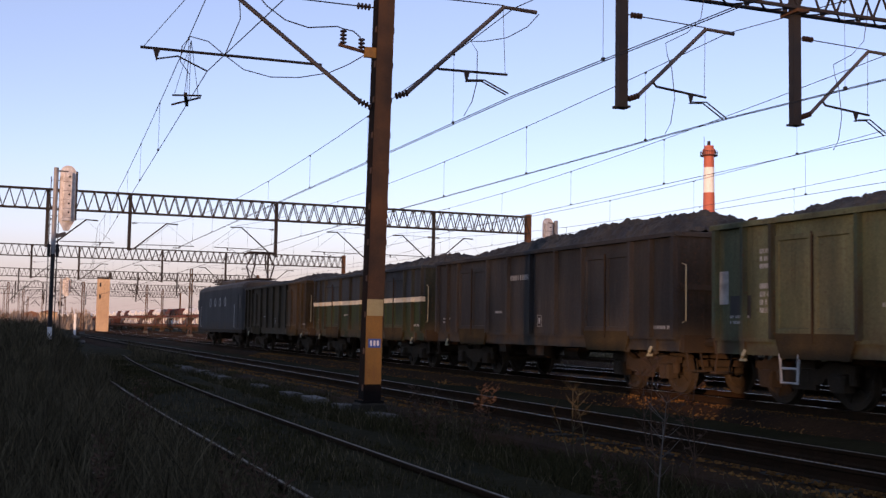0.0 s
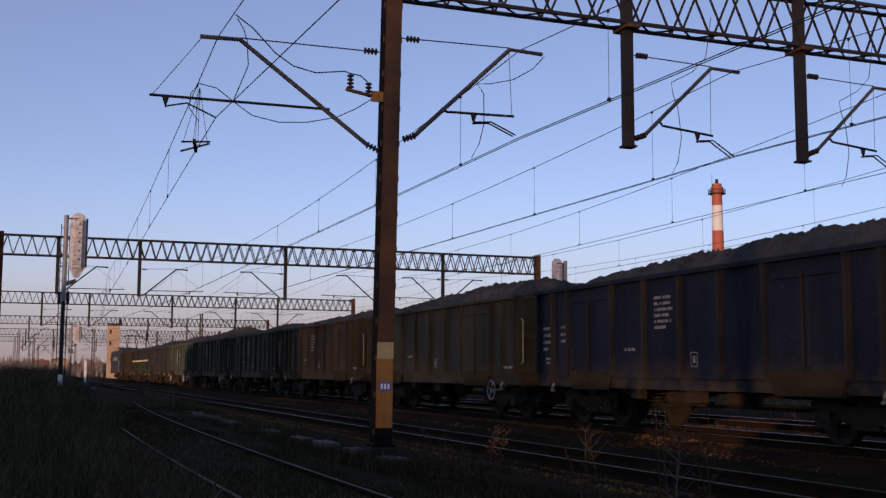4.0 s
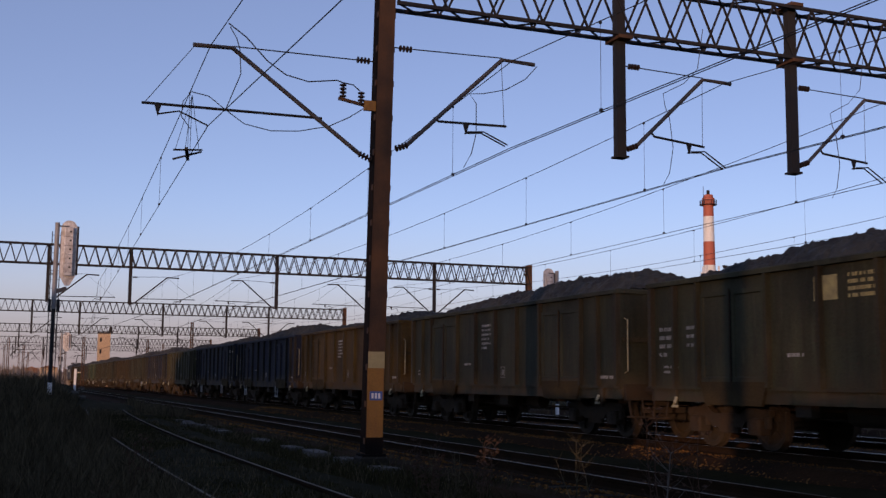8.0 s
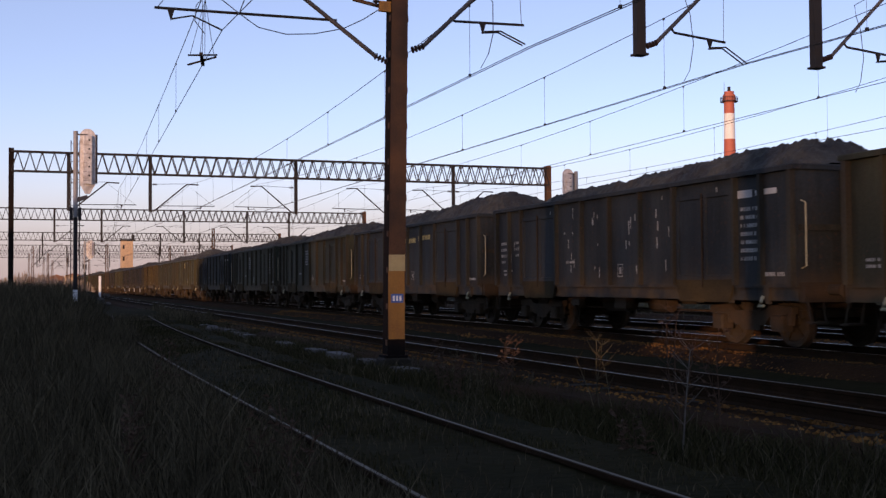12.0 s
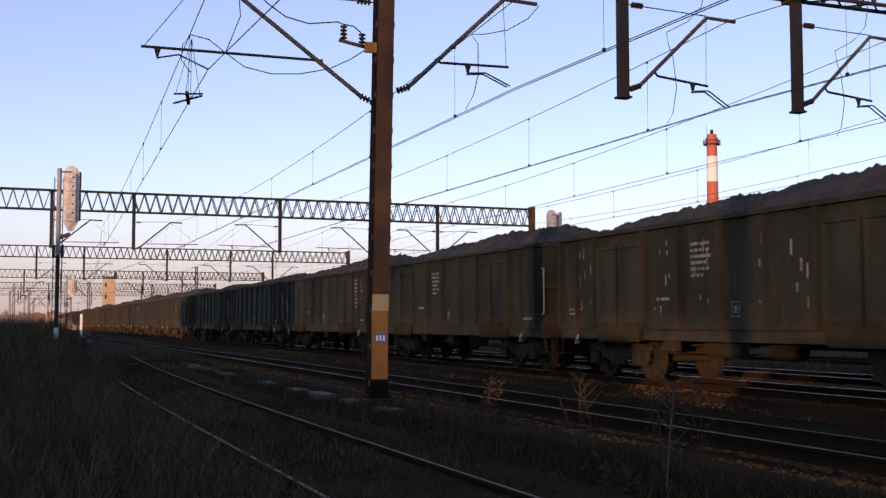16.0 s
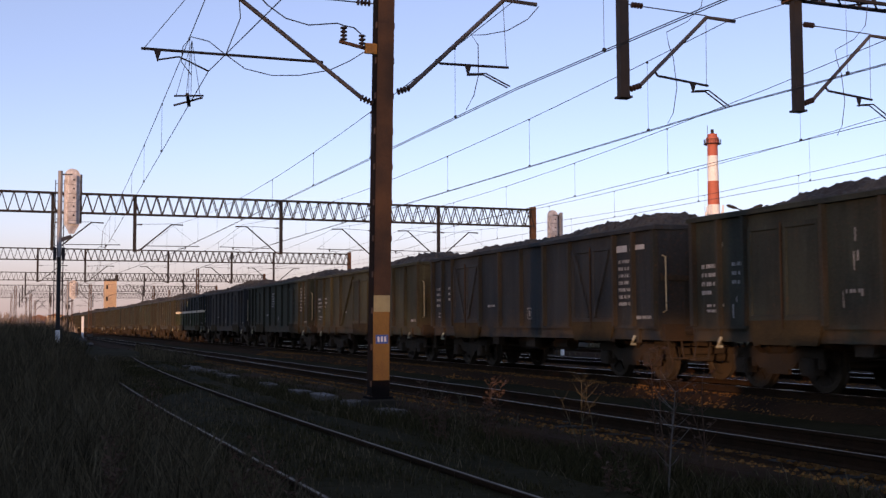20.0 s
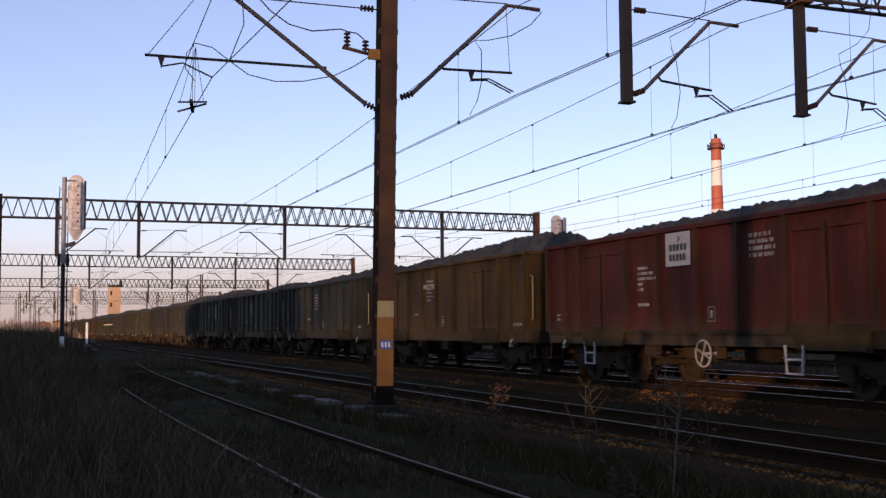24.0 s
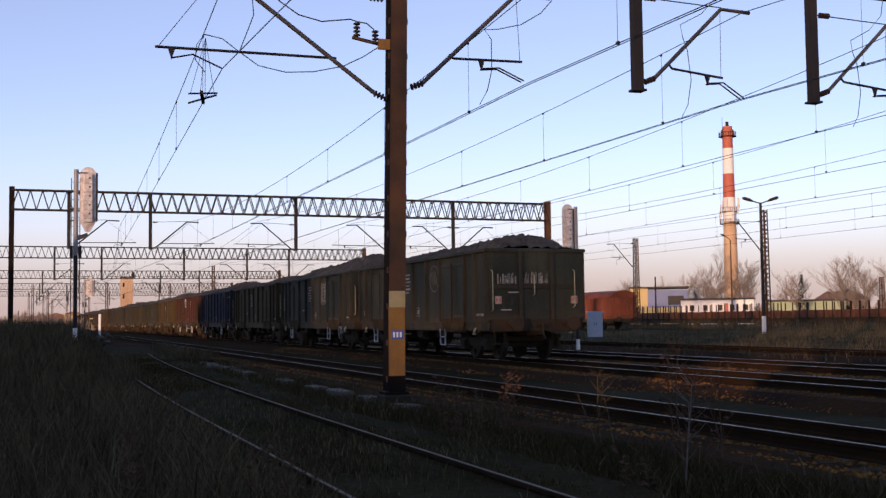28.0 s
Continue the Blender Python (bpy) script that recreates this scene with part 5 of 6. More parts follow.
# ---- unseen blockers behind the camera, added to shade the yard ----
def shade_casters():
    M["brick_dull"] = material("brick_dull", (0.24, 0.12, 0.08), (0.16, 0.09, 0.06), 0.9, 0, 0.5, 14, 0.7, 0.3)
    M["render_grey"] = material("render_grey", (0.30, 0.28, 0.26), (0.22, 0.20, 0.18), 0.9, 0, 0.5, 14, 0.7, 0.2)
    M["roof_felt"] = material("roof_felt", (0.05, 0.05, 0.05), (0.08, 0.07, 0.065), 0.9, 0, 0.5, 14, 0.7, 0.2)
    # a shed out of view, added to keep one stretch of train shaded
    shed = thing("goods_shed", "unseen low grey shed added to shade part of the train", "building", pose(-46, 0, 0))
    part("wall", Shape().box(-6, 6, -6.5, 16.5, -0.5, 7.5), M["render_grey"], shed)
    part("roof", Shape().add([(-6.3, -6.8, 7.5), (6.3, -6.8, 7.5), (0, -6.8, 8.0), (-6.3, 16.8, 7.5), (6.3, 16.8, 7.5), (0, 16.8, 8.0)], [(0, 1, 2), (5, 4, 3), (0, 3, 4, 1), (1, 4, 5, 2), (2, 5, 3, 0)]), M["roof_felt"], shed)
    # an unseen screen of bare twigs, added to dim the sun on the near tracks
    rng = np.random.RandomState(31)
    v, f = [], []
    for _ in range(6300):
        x, y = rng.uniform(-64, -57), rng.uniform(-78, -19)
        z, h, w = rng.uniform(-0.5, 12.5), rng.uniform(0.9, 2.2), rng.uniform(0.04, 0.075)
        if -62.0 < y < -57.0 and z < 6.2 or y > -28 and z > 7.6:      # a gap that lets full sun onto the ballast, lower twigs at one end
            continue
        a, b = rng.uniform(0, math.tau), rng.uniform(0, math.tau)
        c, q, e = math.cos(a) * w, math.sin(a) * w, rng.uniform(0.1, 0.6) * h
        n = len(v)
        v += [(x - c, y - q, z), (x + c, y + q, z), (x + e * math.cos(b) + 0.3 * c, y + e * math.sin(b) + 0.3 * q, z + h), (x + e * math.cos(b) - 0.3 * c, y + e * math.sin(b) - 0.3 * q, z + h)]
        f.append((n, n + 1, n + 2, n + 3))
    me = bpy.data.meshes.new("bare_thicket")
    me.from_pydata(v, [], f)
    me.materials.append(material("screen_bark", (0.09, 0.07, 0.055), (0.05, 0.04, 0.03), 0.9, 0, 1.0, 20, 0.6, 0))
    tagged(new("bare_thicket", me), "unseen screen of bare twigs added to dim the sun", "thicket", kind="stuff")
    # an unseen panel wall, added to shade the ground, lower where sun must pass
    wall = thing("boundary_wall", "unseen concrete panel wall added to shade the ground", "wall", pose(-8, 0, 0))
    stretches = ((-60.0, -6.6, 2.46), (-6.6, -5.25, 1.75), (-5.25, -1.1, 1.30), (-1.1, 2.65, 2.46), (2.65, 3.75, 1.28), (3.75, 58.0, 2.46))
    for ya, yb, top in stretches:
        n = max(1, round((yb - ya) / 2.5))
        for i in range(n):
            y0, y1 = ya + (yb - ya) * i / n, ya + (yb - ya) * (i + 1) / n
            part("panel", Shape().slab(-0.06, 0.06, y0 + 0.08, y1 - 0.0, -0.6, top, 0.015), M["render_grey"], wall)
            part("post", Shape().slab(-0.1, 0.1, y0 - 0.08, y0 + 0.08, -0.6, top + 0.05, 0.02), M["render_grey"], wall)
    # a mast out of view, added for the second shadow stripe on the train
    mast = thing("yard_mast", "unseen rusty steel mast added to cast a stripe on the wagons", "mast", pose(-6.0, -2.9, 0))
    mast_parts(mast, 0, 0, -0.4, 9.0, 0.29, True)
    part("foundation", Shape().slab(-0.24, 0.24, -0.24, 0.24, -0.5, -0.1, 0.03), M["concrete"], mast, "concrete footing")


# ---- signals ----
def signal(x, y, z0, z1, head_w, head_h, label, side=1):
    """A colour-light signal seen from the back: pole, pale back board with rounded top, dark hood edge, ladder bracket."""
    t = thing("railway_signal", label, "railway signal", pose(x, y, 0), "colour-light signals")
    # shaded lower and sunlit upper pole are painted as two tones
    part("pole", Shape().tube([(0, 0, z0), (0, 0, z1 - 3.1)], 0.075, 10), M["steel_dark"], t, "lower pole with its shade put into the colour")
    part("upper_pole", Shape().tube([(0, 0, z1 - 3.1), (0, 0, z1)], 0.085, 10), M["pole_grey"], t, "upper pole, lighter grey where the sun reaches")
    part("pole_foot", Shape().tube([(0, 0, z0), (0, 0, z0 + 0.45)], 0.082, 10), M["white_paint"], t, "white painted foot")
    cx, zt = side * (0.14 + head_w / 2), z1 + 0.1
    n = 12
    outline = [(-head_w / 2, zt - head_h + 0.35), (-head_w / 4, zt - head_h + 0.1), (-head_w / 6, zt - head_h), (head_w / 6, zt - head_h), (head_w / 4, zt - head_h + 0.1), (head_w / 2, zt - head_h + 0.35)]
    outline += [(head_w / 2 * math.cos(a), zt - head_w / 2 + head_w / 2 * math.sin(a)) for a in [math.pi * i / n for i in range(n + 1)]]
    k = len(outline)
    b = Shape().add([(cx + u, yy, z) for yy in (-0.02, 0.02) for u, z in outline], [tuple(range(k - 1, -1, -1)), tuple(range(k, 2 * k))] + [(i, (i + 1) % k, k + (i + 1) % k, k + i) for i in range(k)])
    part("back_board", b, M["signal_white"], t, "weathered white back board")
    part("lamp_case", Shape().slab(cx - head_w * 0.30, cx + head_w * 0.30, -0.16, -0.021, zt - head_h + 0.35, zt - 0.25, 0.03), M["signal_white"], t, "pale lamp case")
    part("edge_hood", Shape().box(cx + head_w / 2 - 0.01, cx + head_w / 2 + 0.07, 0.0, 0.28, zt - head_h + 0.4, zt - 0.2), M["black_paint"], t, "dark hood edge")
    for i in range(5):
        z = zt - 0.42 - i * (head_h - 0.75) / 5
        part("bolt", Shape().tube([(cx + 0.05, -0.175, z), (cx + 0.05, -0.16, z)], 0.035, 8), M["steel_dark"], t)
        part("hood", Shape().tube([(cx, 0.02, z), (cx, 0.30, z)], 0.11, 10), M["black_paint"], t)
        part("seam", Shape().box(cx - head_w * 0.30, cx + head_w * 0.30, -0.165, -0.16, z - 0.19, z - 0.18), M["galvanised"], t)
    part("bracket", Shape().bar((0, 0, zt - head_h - 0.25), (cx, 0, zt - head_h - 0.1), 0.12, 0.14).bar((0, 0, z1 - 0.12), (cx, 0, z1 - 0.12), 0.05), M["galvanised"], t)
    part("junction_box", Shape().slab(-0.2, -0.09, -0.12, 0.12, zt - head_h - 0.95, zt - head_h - 0.5, 0.02).slab(0.09, 0.2, -0.12, 0.12, zt - head_h - 0.95, zt - head_h - 0.5, 0.02), M["steel_dark"], t)
    lad = Shape()
    for zz in np.arange(z0 + 0.6, z1 - 0.4, 0.32):
        lad.bar((-0.14, 0.24, zz), (0.14, 0.24, zz), 0.02)
    lad.bar((-0.15, 0.24, z0), (-0.15, 0.24, z1 - 0.3), 0.03).bar((0.15, 0.24, z0), (0.15, 0.24, z1 - 0.3), 0.03)
    part("ladder", lad, M["steel_dark"], t)
    return t


# ---- the far side of the yard ----
def chimney():
    t = thing("factory_chimney", "tall factory chimney banded red and white with aerial platforms", "chimney", pose(149.1, 213.0, 0))
    M["brick_warm"] = material("brick_warm", (0.58, 0.39, 0.24), (0.44, 0.28, 0.17), 0.9, 0, 0.3, 6, 0.7, 0.2)
    levels = [(-0.5, 22.4, "brick_warm"), (22.4, 27.9, "white_paint"), (27.9, 33.3, "red_paint"), (33.3, 39.1, "white_paint"), (39.1, 44.1, "red_paint")]
    rad = lambda z: 1.72 - 0.62 * z / 45
    for z0, z1, m in levels:
        part("shaft_band", Shape().tube([(0, 0, z0), (0, 0, z1)], [rad(z0), rad(z1)], 28, z1 > 44), M[m], t)
    part("crown", Shape().tube([(0, 0, 41.6), (0, 0, 42.0), (0, 0, 43.3), (0, 0, 43.5)], [1.15, 1.42, 1.42, 1.15], 28), M["red_paint"], t)
    part("flue_tip", Shape().tube([(0, 0, 44.0), (0, 0, 45.2)], 0.35, 12), M["steel_dark"], t)
    for z, r in ((41.8, 1.9), (21.9, 2.1), (24.6, 2.0)):
        ring = Shape()
        for i in range(24):
            a, b = i * math.tau / 24, (i + 1) * math.tau / 24
            p, q = (r * math.cos(a), r * math.sin(a)), (r * math.cos(b), r * math.sin(b))
            ring.bar((*p, z), (*q, z), 0.12).bar((*p, z + 1.0), (*q, z + 1.0), 0.07).bar((*p, z), (*p, z + 1.0), 0.06)
            ring.bar((*p, z), (p[0] * 0.65, p[1] * 0.65, z), 0.1)
        part("platform", ring, M["steel_dark"] if z > 40 else M["galvanised"], t, "ring platform with railing")
    for i in range(9):
        a = i * math.tau / 9 + 0.3
        z = 22.4 + (i % 3) * 1.6
        part("aerial_panel", Shape().box(2.1 * math.cos(a) - 0.16, 2.1 * math.cos(a) + 0.16, 2.1 * math.sin(a) - 0.16, 2.1 * math.sin(a) + 0.16, z, z + 2.2), M["white_paint"], t, "pale aerial panel")
    part("aerial_rod", Shape().tube([(-1.7, -0.6, 41.8), (-1.7, -0.6, 46.0)], 0.05, 5), M["galvanised"], t)


def lattice_mast(x, y, z1, label, arms, w=0.42):
    t = thing("lattice_mast", label, "catenary mast", pose(x, y, 0), "masts on the far side")
    for a, b in ((-1, -1), (1, -1), (1, 1), (-1, 1)):
        part("corner_angle", Shape().bar((a * w / 2, b * w / 2, -0.3), (a * w / 2 * 0.7, b * w / 2 * 0.7, z1), 0.07), M["mast_rust"], t)
    for a, b, c, d in ((-1, -1, 1, -1), (-1, 1, 1, 1), (-1, -1, -1, 1), (1, -1, 1, 1)):
        s, h = Shape(), w / 2
        lattice(s, (a * h, b * h, 0), (a * h * 0.7, b * h * 0.7, z1), (c * h, d * h, 0), (c * h * 0.7, d * h * 0.7, z1), 14, 0.035)
        part("lacing", s, M["mast_rust"], t)
    part("foundation", Shape().slab(-0.35, 0.35, -0.35, 0.35, -0.5, 0.12, 0.03), M["concrete"], t, "concrete footing")
    for z, sd in arms:
        cantilever(t, sd * 0.2, 0, z, sd, 1.95, 1.98, (0.95, 1.25, 0.45), (1.7, 0.2), 2.05, False, True)


def floodlight():
    t = thing("yard_lamp", "tall yard lamp with two floodlight heads", "street lamp", pose(44.6, 60.3, 0))
    part("pole", Shape().tube([(0, 0, -0.2), (0, 0, 4.5), (0, 0, 8.5)], [0.13, 0.11, 0.085], 10), M["steel_dark"], t)
    part("painted_base", Shape().tube([(0, 0, 0.0), (0, 0, 1.15)], 0.14, 10), M["white_paint"], t, "white painted base")
    for sd in (-1, 1):
        arm = part("arm", Shape().tube([(0, 0, 8.45), (sd * 0.5, -0.2 * sd, 8.62)], 0.04, 8), M["steel_dark"], t)
        head = Shape().tube([(sd * 0.45, -0.18 * sd, 8.6), (sd * 0.62, -0.25 * sd, 8.68), (sd * 0.98, -0.40 * sd, 8.80), (sd * 1.08, -0.44 * sd, 8.82)], [0.05, 0.10, 0.11, 0.05], 10)
        part("lamp_head", head, M["steel_dark"], arm, "grey floodlight head")


def street_lamp():
    t = thing("street_lamp", "slim far street lamp with one curved arm", "street lamp", pose(84.0, 120.0, 0))
    part("pole", Shape().tube([(0, 0, -0.2), (0, 0, 10.8)], [0.11, 0.07], 8), M["mast_rust"], t)
    arm = part("arm", Shape().tube([(0, 0, 10.75), (-0.4, 0, 11.1), (-0.8, 0, 11.3)], 0.05, 6), M["mast_rust"], t)
    part("lamp_head", Shape().tube([(-0.75, 0, 11.28), (-1.0, 0, 11.4), (-1.5, 0, 11.55)], [0.08, 0.14, 0.06], 8), M["steel_dark"], arm, "dark lamp head")
    p = thing("wooden_pole", "thin dark pole behind the goods wagon", "pole", pose(66.8, 110.0, 0))
    part("post", Shape().tube([(0, 0, -0.2), (0, 0, 5.7)], [0.1, 0.08], 8), M["steel_dark"], p)


def cabinet():
    t = thing("relay_cabinet", "pale blue-grey steel relay cabinet in the grass", "cabinet", pose(31.7, 59.1, 0, 0, 0, -20))
    M["cabinet_grey"] = material("cabinet_grey", (0.36, 0.40, 0.46), (0.28, 0.31, 0.36), 0.55, 0, 2, 40, 0.5, 0.1)
    part("body", Shape().slab(-0.42, 0.42, -0.28, 0.28, 0.05, 1.48, 0.02), M["cabinet_grey"], t)
    part("lid", Shape().slab(-0.47, 0.47, -0.33, 0.33, 1.48, 1.56, 0.02), M["cabinet_grey"], t)
    for sd in (-1, 1):
        d = part("door", Shape().slab(*sorted((sd * 0.01, sd * 0.39)), -0.30, -0.281, 0.14, 1.42, 0.004), M["cabinet_grey"], t)
        part("handle", Shape().tube([(sd * 0.06, -0.31, 0.75), (sd * 0.06, -0.31, 0.9)], 0.015, 6), M["steel_dark"], d)
    part("plinth", Shape().box(-0.45, 0.45, -0.31, 0.31, -0.35, 0.05), M["concrete"], t, "concrete plinth")


def box_car():
    t = thing("covered_wagon", "red-brown covered goods wagon with arched roof", "freight wagon", pose(52.3, 98.0, 0))
    red = paint("wagon_red_brown", (0.30, 0.075, 0.035), (0.20, 0.06, 0.03), 0.5, 0.3)
    L, W = 6.2, 1.4
    part("body", Shape().box(-W, W, -L, L, 1.05, 3.05), red, t, "red-brown plank body")
    prof = [(-W - 0.06, 3.0), (-W, 3.2), (-1.0, 3.5), (-0.5, 3.66), (0, 3.7), (0.5, 3.66), (1.0, 3.5), (W, 3.2), (W + 0.06, 3.0)]
    roof = Shape().strip(prof, [-L - 0.08, L + 0.08])
    roof.add([(x, -L - 0.08, z) for x, z in prof], [tuple(range(9))]).add([(x, L + 0.08, z) for x, z in prof], [tuple(range(9))])
    part("roof", roof, red, t, "arched roof")
    part("sliding_door", Shape().box(-W - 0.05, -W - 0.002, -1.0, 1.0, 1.1, 2.95), red, t)
    for y in np.arange(-L + 0.15, L, 1.02):
        part("rib", Shape().box(-W - 0.045, -W - 0.001, y - 0.04, y + 0.04, 1.05, 3.0), red, t)
    for x in (-1.0, -0.33, 0.33, 1.0):
        part("rib", Shape().box(x - 0.05, x + 0.05, -L - 0.05, -L - 0.001, 1.05, 3.1), red, t)
    part("underframe", Shape().box(-W + 0.1, W - 0.1, -L, L, 0.75, 1.05), M["bogie"], t)
    for y in (-3.6, 3.6):
        part("wheelset", WHEELSET, None, t, "", pose(0, y, 0.5))
        for xg in (-1.1, 0.95):
            part("axle_guard", Shape().box(xg, xg + 0.15, y - 0.3, y + 0.3, 0.35, 0.8), M["bogie"], t)
    for x in (-0.875, 0.875):
        part("buffer", BUFFER, None, t, "", pose(x, -L, 1.05, 0, 0, 180))


def stake_wagons():
    red = paint("wagon_low_red", (0.27, 0.085, 0.042), (0.16, 0.06, 0.035), 0.5, 0.3)
    t = thing("stake_wagon", "low red-brown flat wagon with upright stakes", "freight wagon", pose(66.0, 62, 0), "flat wagons on the far track")
    L, W = 6.6, 1.4
    part("deck", Shape().box(-W, W, -L, L, 0.95, 1.15), red, t)
    for sd in (-1, 1):
        for i in range(6):
            ya = -L + i * 2 * L / 6
            part("drop_side", Shape().box(*sorted((sd * W, sd * (W + 0.05))), ya + 0.03, ya + 2 * L / 6 - 0.03, 1.0, 1.62), red, t, "rusty red drop side")
            for dy in (0.02, 1.1):
                part("stake", Shape().bar((sd * (W + 0.09), ya + dy, 0.85), (sd * (W + 0.09), ya + dy, 2.35), 0.08), M["bogie"], t)
    part("underframe", Shape().box(-W + 0.05, W - 0.05, -L, L, 0.45, 0.95), M["bogie"], t)
    for e in (-1, 1):
        part("end_board", Shape().box(-W, W, *sorted((e * L, e * (L + 0.05))), 1.0, 1.6), red, t)
        for xg in (-1.05, 0.9):
            part("axle_guard", Shape().box(xg, xg + 0.15, e * 4 - 0.35, e * 4 + 0.35, 0.3, 0.9), M["bogie"], t)
        part("wheelset", WHEELSET, None, t, "", pose(0, e * 4, 0.5))
    for y in (76.6, 91.2, 105.8, 120.4, 135.0):
        copy_thing(t, pose(66.0, y, 0))


def far_buildings():
    ylw = material("plaster_yellow", (0.58, 0.44, 0.21), (0.46, 0.34, 0.16), 0.9, 0, 0.6, 12, 0.5, 0.1)
    blu = material("cladding_blue", (0.16, 0.20, 0.34), (0.12, 0.15, 0.26), 0.6, 0, 0.6, 12, 0.5, 0.1)
    b = thing("workshop", "yellow and blue flat-roofed workshop", "building", pose(94, 153.5, 0, 0, 0, -31))
    part("yellow_wall", Shape().box(-4.6, -1.9, -2.5, 5, -0.3, 5.6), ylw, b, "yellow plaster wall")
    part("blue_wall", Shape().box(-1.9, 4.2, -2.5, 5, -0.3, 5.3), blu, b, "blue clad wall")
    part("roof_edge", Shape().box(-4.8, 4.4, -2.8, 5.2, 5.6, 5.85), M["roof_felt"], b)
    part("plinth", Shape().box(-1.95, 4.3, -2.6, -2.5, -0.3, 2.6), ylw, b, "ochre plinth wall")
    part("window", Shape().box(1.2, 3.6, -2.53, -2.49, 3.0, 4.4), M["black_paint"], b)
    c = thing("site_cabin", "long low white cabin block with dark windows", "building", pose(90.1, 132.2, 0, 0, 0, -35))
    part("wall", Shape().slab(-4.9, 4.9, -1.3, 2.6, 0.0, 3.4, 0.05), M["white_paint"], c, "sunlit white wall")
    part("roof", Shape().slab(-5.1, 5.1, -1.5, 2.8, 3.4, 3.65, 0.05), M["roof_felt"], c)
    for x in (-3.4, -1.6, 0.4, 2.0, 3.8):
        w = part("window", Shape().box(x - 0.3, x + 0.3, -1.34, -1.29, 2.0, 2.7), M["black_paint"], c, "dark window")
        part("sill", Shape().box(x - 0.36, x + 0.36, -1.4, -1.3, 1.92, 1.99), M["concrete"], w)
    part("red_panel", Shape().box(0.9, 1.5, -1.33, -1.3, 0.2, 2.9), M["red_paint"], c, "red painted panel")
    d = thing("house", "low ochre house with brown hipped roof", "house", pose(135.3, 160.5, 0, 0, 0, -40))
    part("wall", Shape().box(-4.4, 4.4, -3, 4, -0.3, 3.7), M["brick_warm"], d)
    part("roof", Shape().add([(-4.9, -3.5, 3.7), (4.9, -3.5, 3.7), (4.9, 4.5, 3.7), (-4.9, 4.5, 3.7), (-2.5, 0.5, 5.3), (2.5, 0.5, 5.3)], [(0, 1, 5, 4), (1, 2, 5), (2, 3, 4, 5), (3, 0, 4), (3, 2, 1, 0)]), M["brick_dull"], d, "brown tiled roof")
    for x in (-3.2, -1.1, 1.1, 3.2):
        part("window", Shape().box(x - 0.4, x + 0.4, -3.04, -2.99, 1.4, 2.8), M["black_paint"], d)
    e = thing("green_shed", "low pale green yard shed", "building", pose(121, 152, 0, 0, 0, -38))
    part("wall", Shape().box(-6, 6, -2, 2, -0.3, 3.4), material("plaster_green", (0.35, 0.42, 0.28), (0.28, 0.33, 0.22), 0.9, 0, 0.6, 12, 0.5, 0.1), e)
    part("roof", Shape().slab(-6.2, 6.2, -2.3, 2.3, 3.4, 3.7, 0.05), M["roof_felt"], e)
    f = thing("long_shed", "long pale roofed shed behind the wagons", "building", pose(92, 190, 0, 0, 0, -28))
    part("wall", Shape().box(-14, 14, -4, 4, -0.3, 5.4), M["render_grey"], f)
    part("roof", Shape().slab(-14.3, 14.3, -4.3, 4.3, 5.4, 5.9, 0.05), M["white_paint"], f, "pale sheet roof")
    tw = thing("signal_tower", "narrow ochre signal tower lit by the sun", "building", pose(16.3, 199.5, 0))
    part("shaft", Shape().box(-0.95, 0.95, -1.2, 1.2, -0.3, 8.9), M["brick_warm"], tw, "sunlit ochre wall")
    for z in (5.4, 7.4):
        part("window", Shape().box(-0.75, -0.45, -1.23, -1.19, z, z + 0.7), M["steel_dark"], tw)
    part("ledge", Shape().box(-1.0, 1.0, -1.25, 1.25, 6.7, 6.9), M["brick_warm"], tw)
    part("roof", Shape().slab(-1.05, 1.05, -1.3, 1.3, 8.9, 9.1, 0.04), M["roof_felt"], tw)
    part("flue", Shape().tube([(1.0, -1.0, 8.9), (1.0, -1.0, 9.9)], 0.25, 8), M["steel_dark"], tw)
    # low buildings and tanks at the far end of the yard
    for x, y, w, h, m in ((4.2, 300, 2.2, 2.6, "render_grey"), (7.4, 305, 3.6, 3.9, "brick_dull"), (11.4, 300, 4.2, 4.2, "brick_warm"), (15.0, 302, 1.6, 2.2, "render_grey"), (1.0, 310, 2.6, 3.2, "brick_dull")):
        q = thing("yard_hut", "small far hut at the end of the yard", "hut", pose(x, y, 0), "huts at the far end of the yard")
        part("wall", Shape().box(-w / 2, w / 2, -2, 2, -0.4, h - 0.5), M[m], q)
        part("roof", Shape().add([(-w / 2 - 0.2, -2.2, h - 0.5), (w / 2 + 0.2, -2.2, h - 0.5), (w / 2 + 0.2, 2.2, h - 0.5), (-w / 2 - 0.2, 2.2, h - 0.5), (0, -2.2, h + 0.2), (0, 2.2, h + 0.2)], [(0, 1, 4), (2, 3, 5), (1, 2, 5, 4), (3, 0, 4, 5), (3, 2, 1, 0)]), M["brick_dull"], q)
        part("window", Shape().box(-0.3, 0.3, -2.04, -1.99, 1.0, 1.8), M["black_paint"], q)


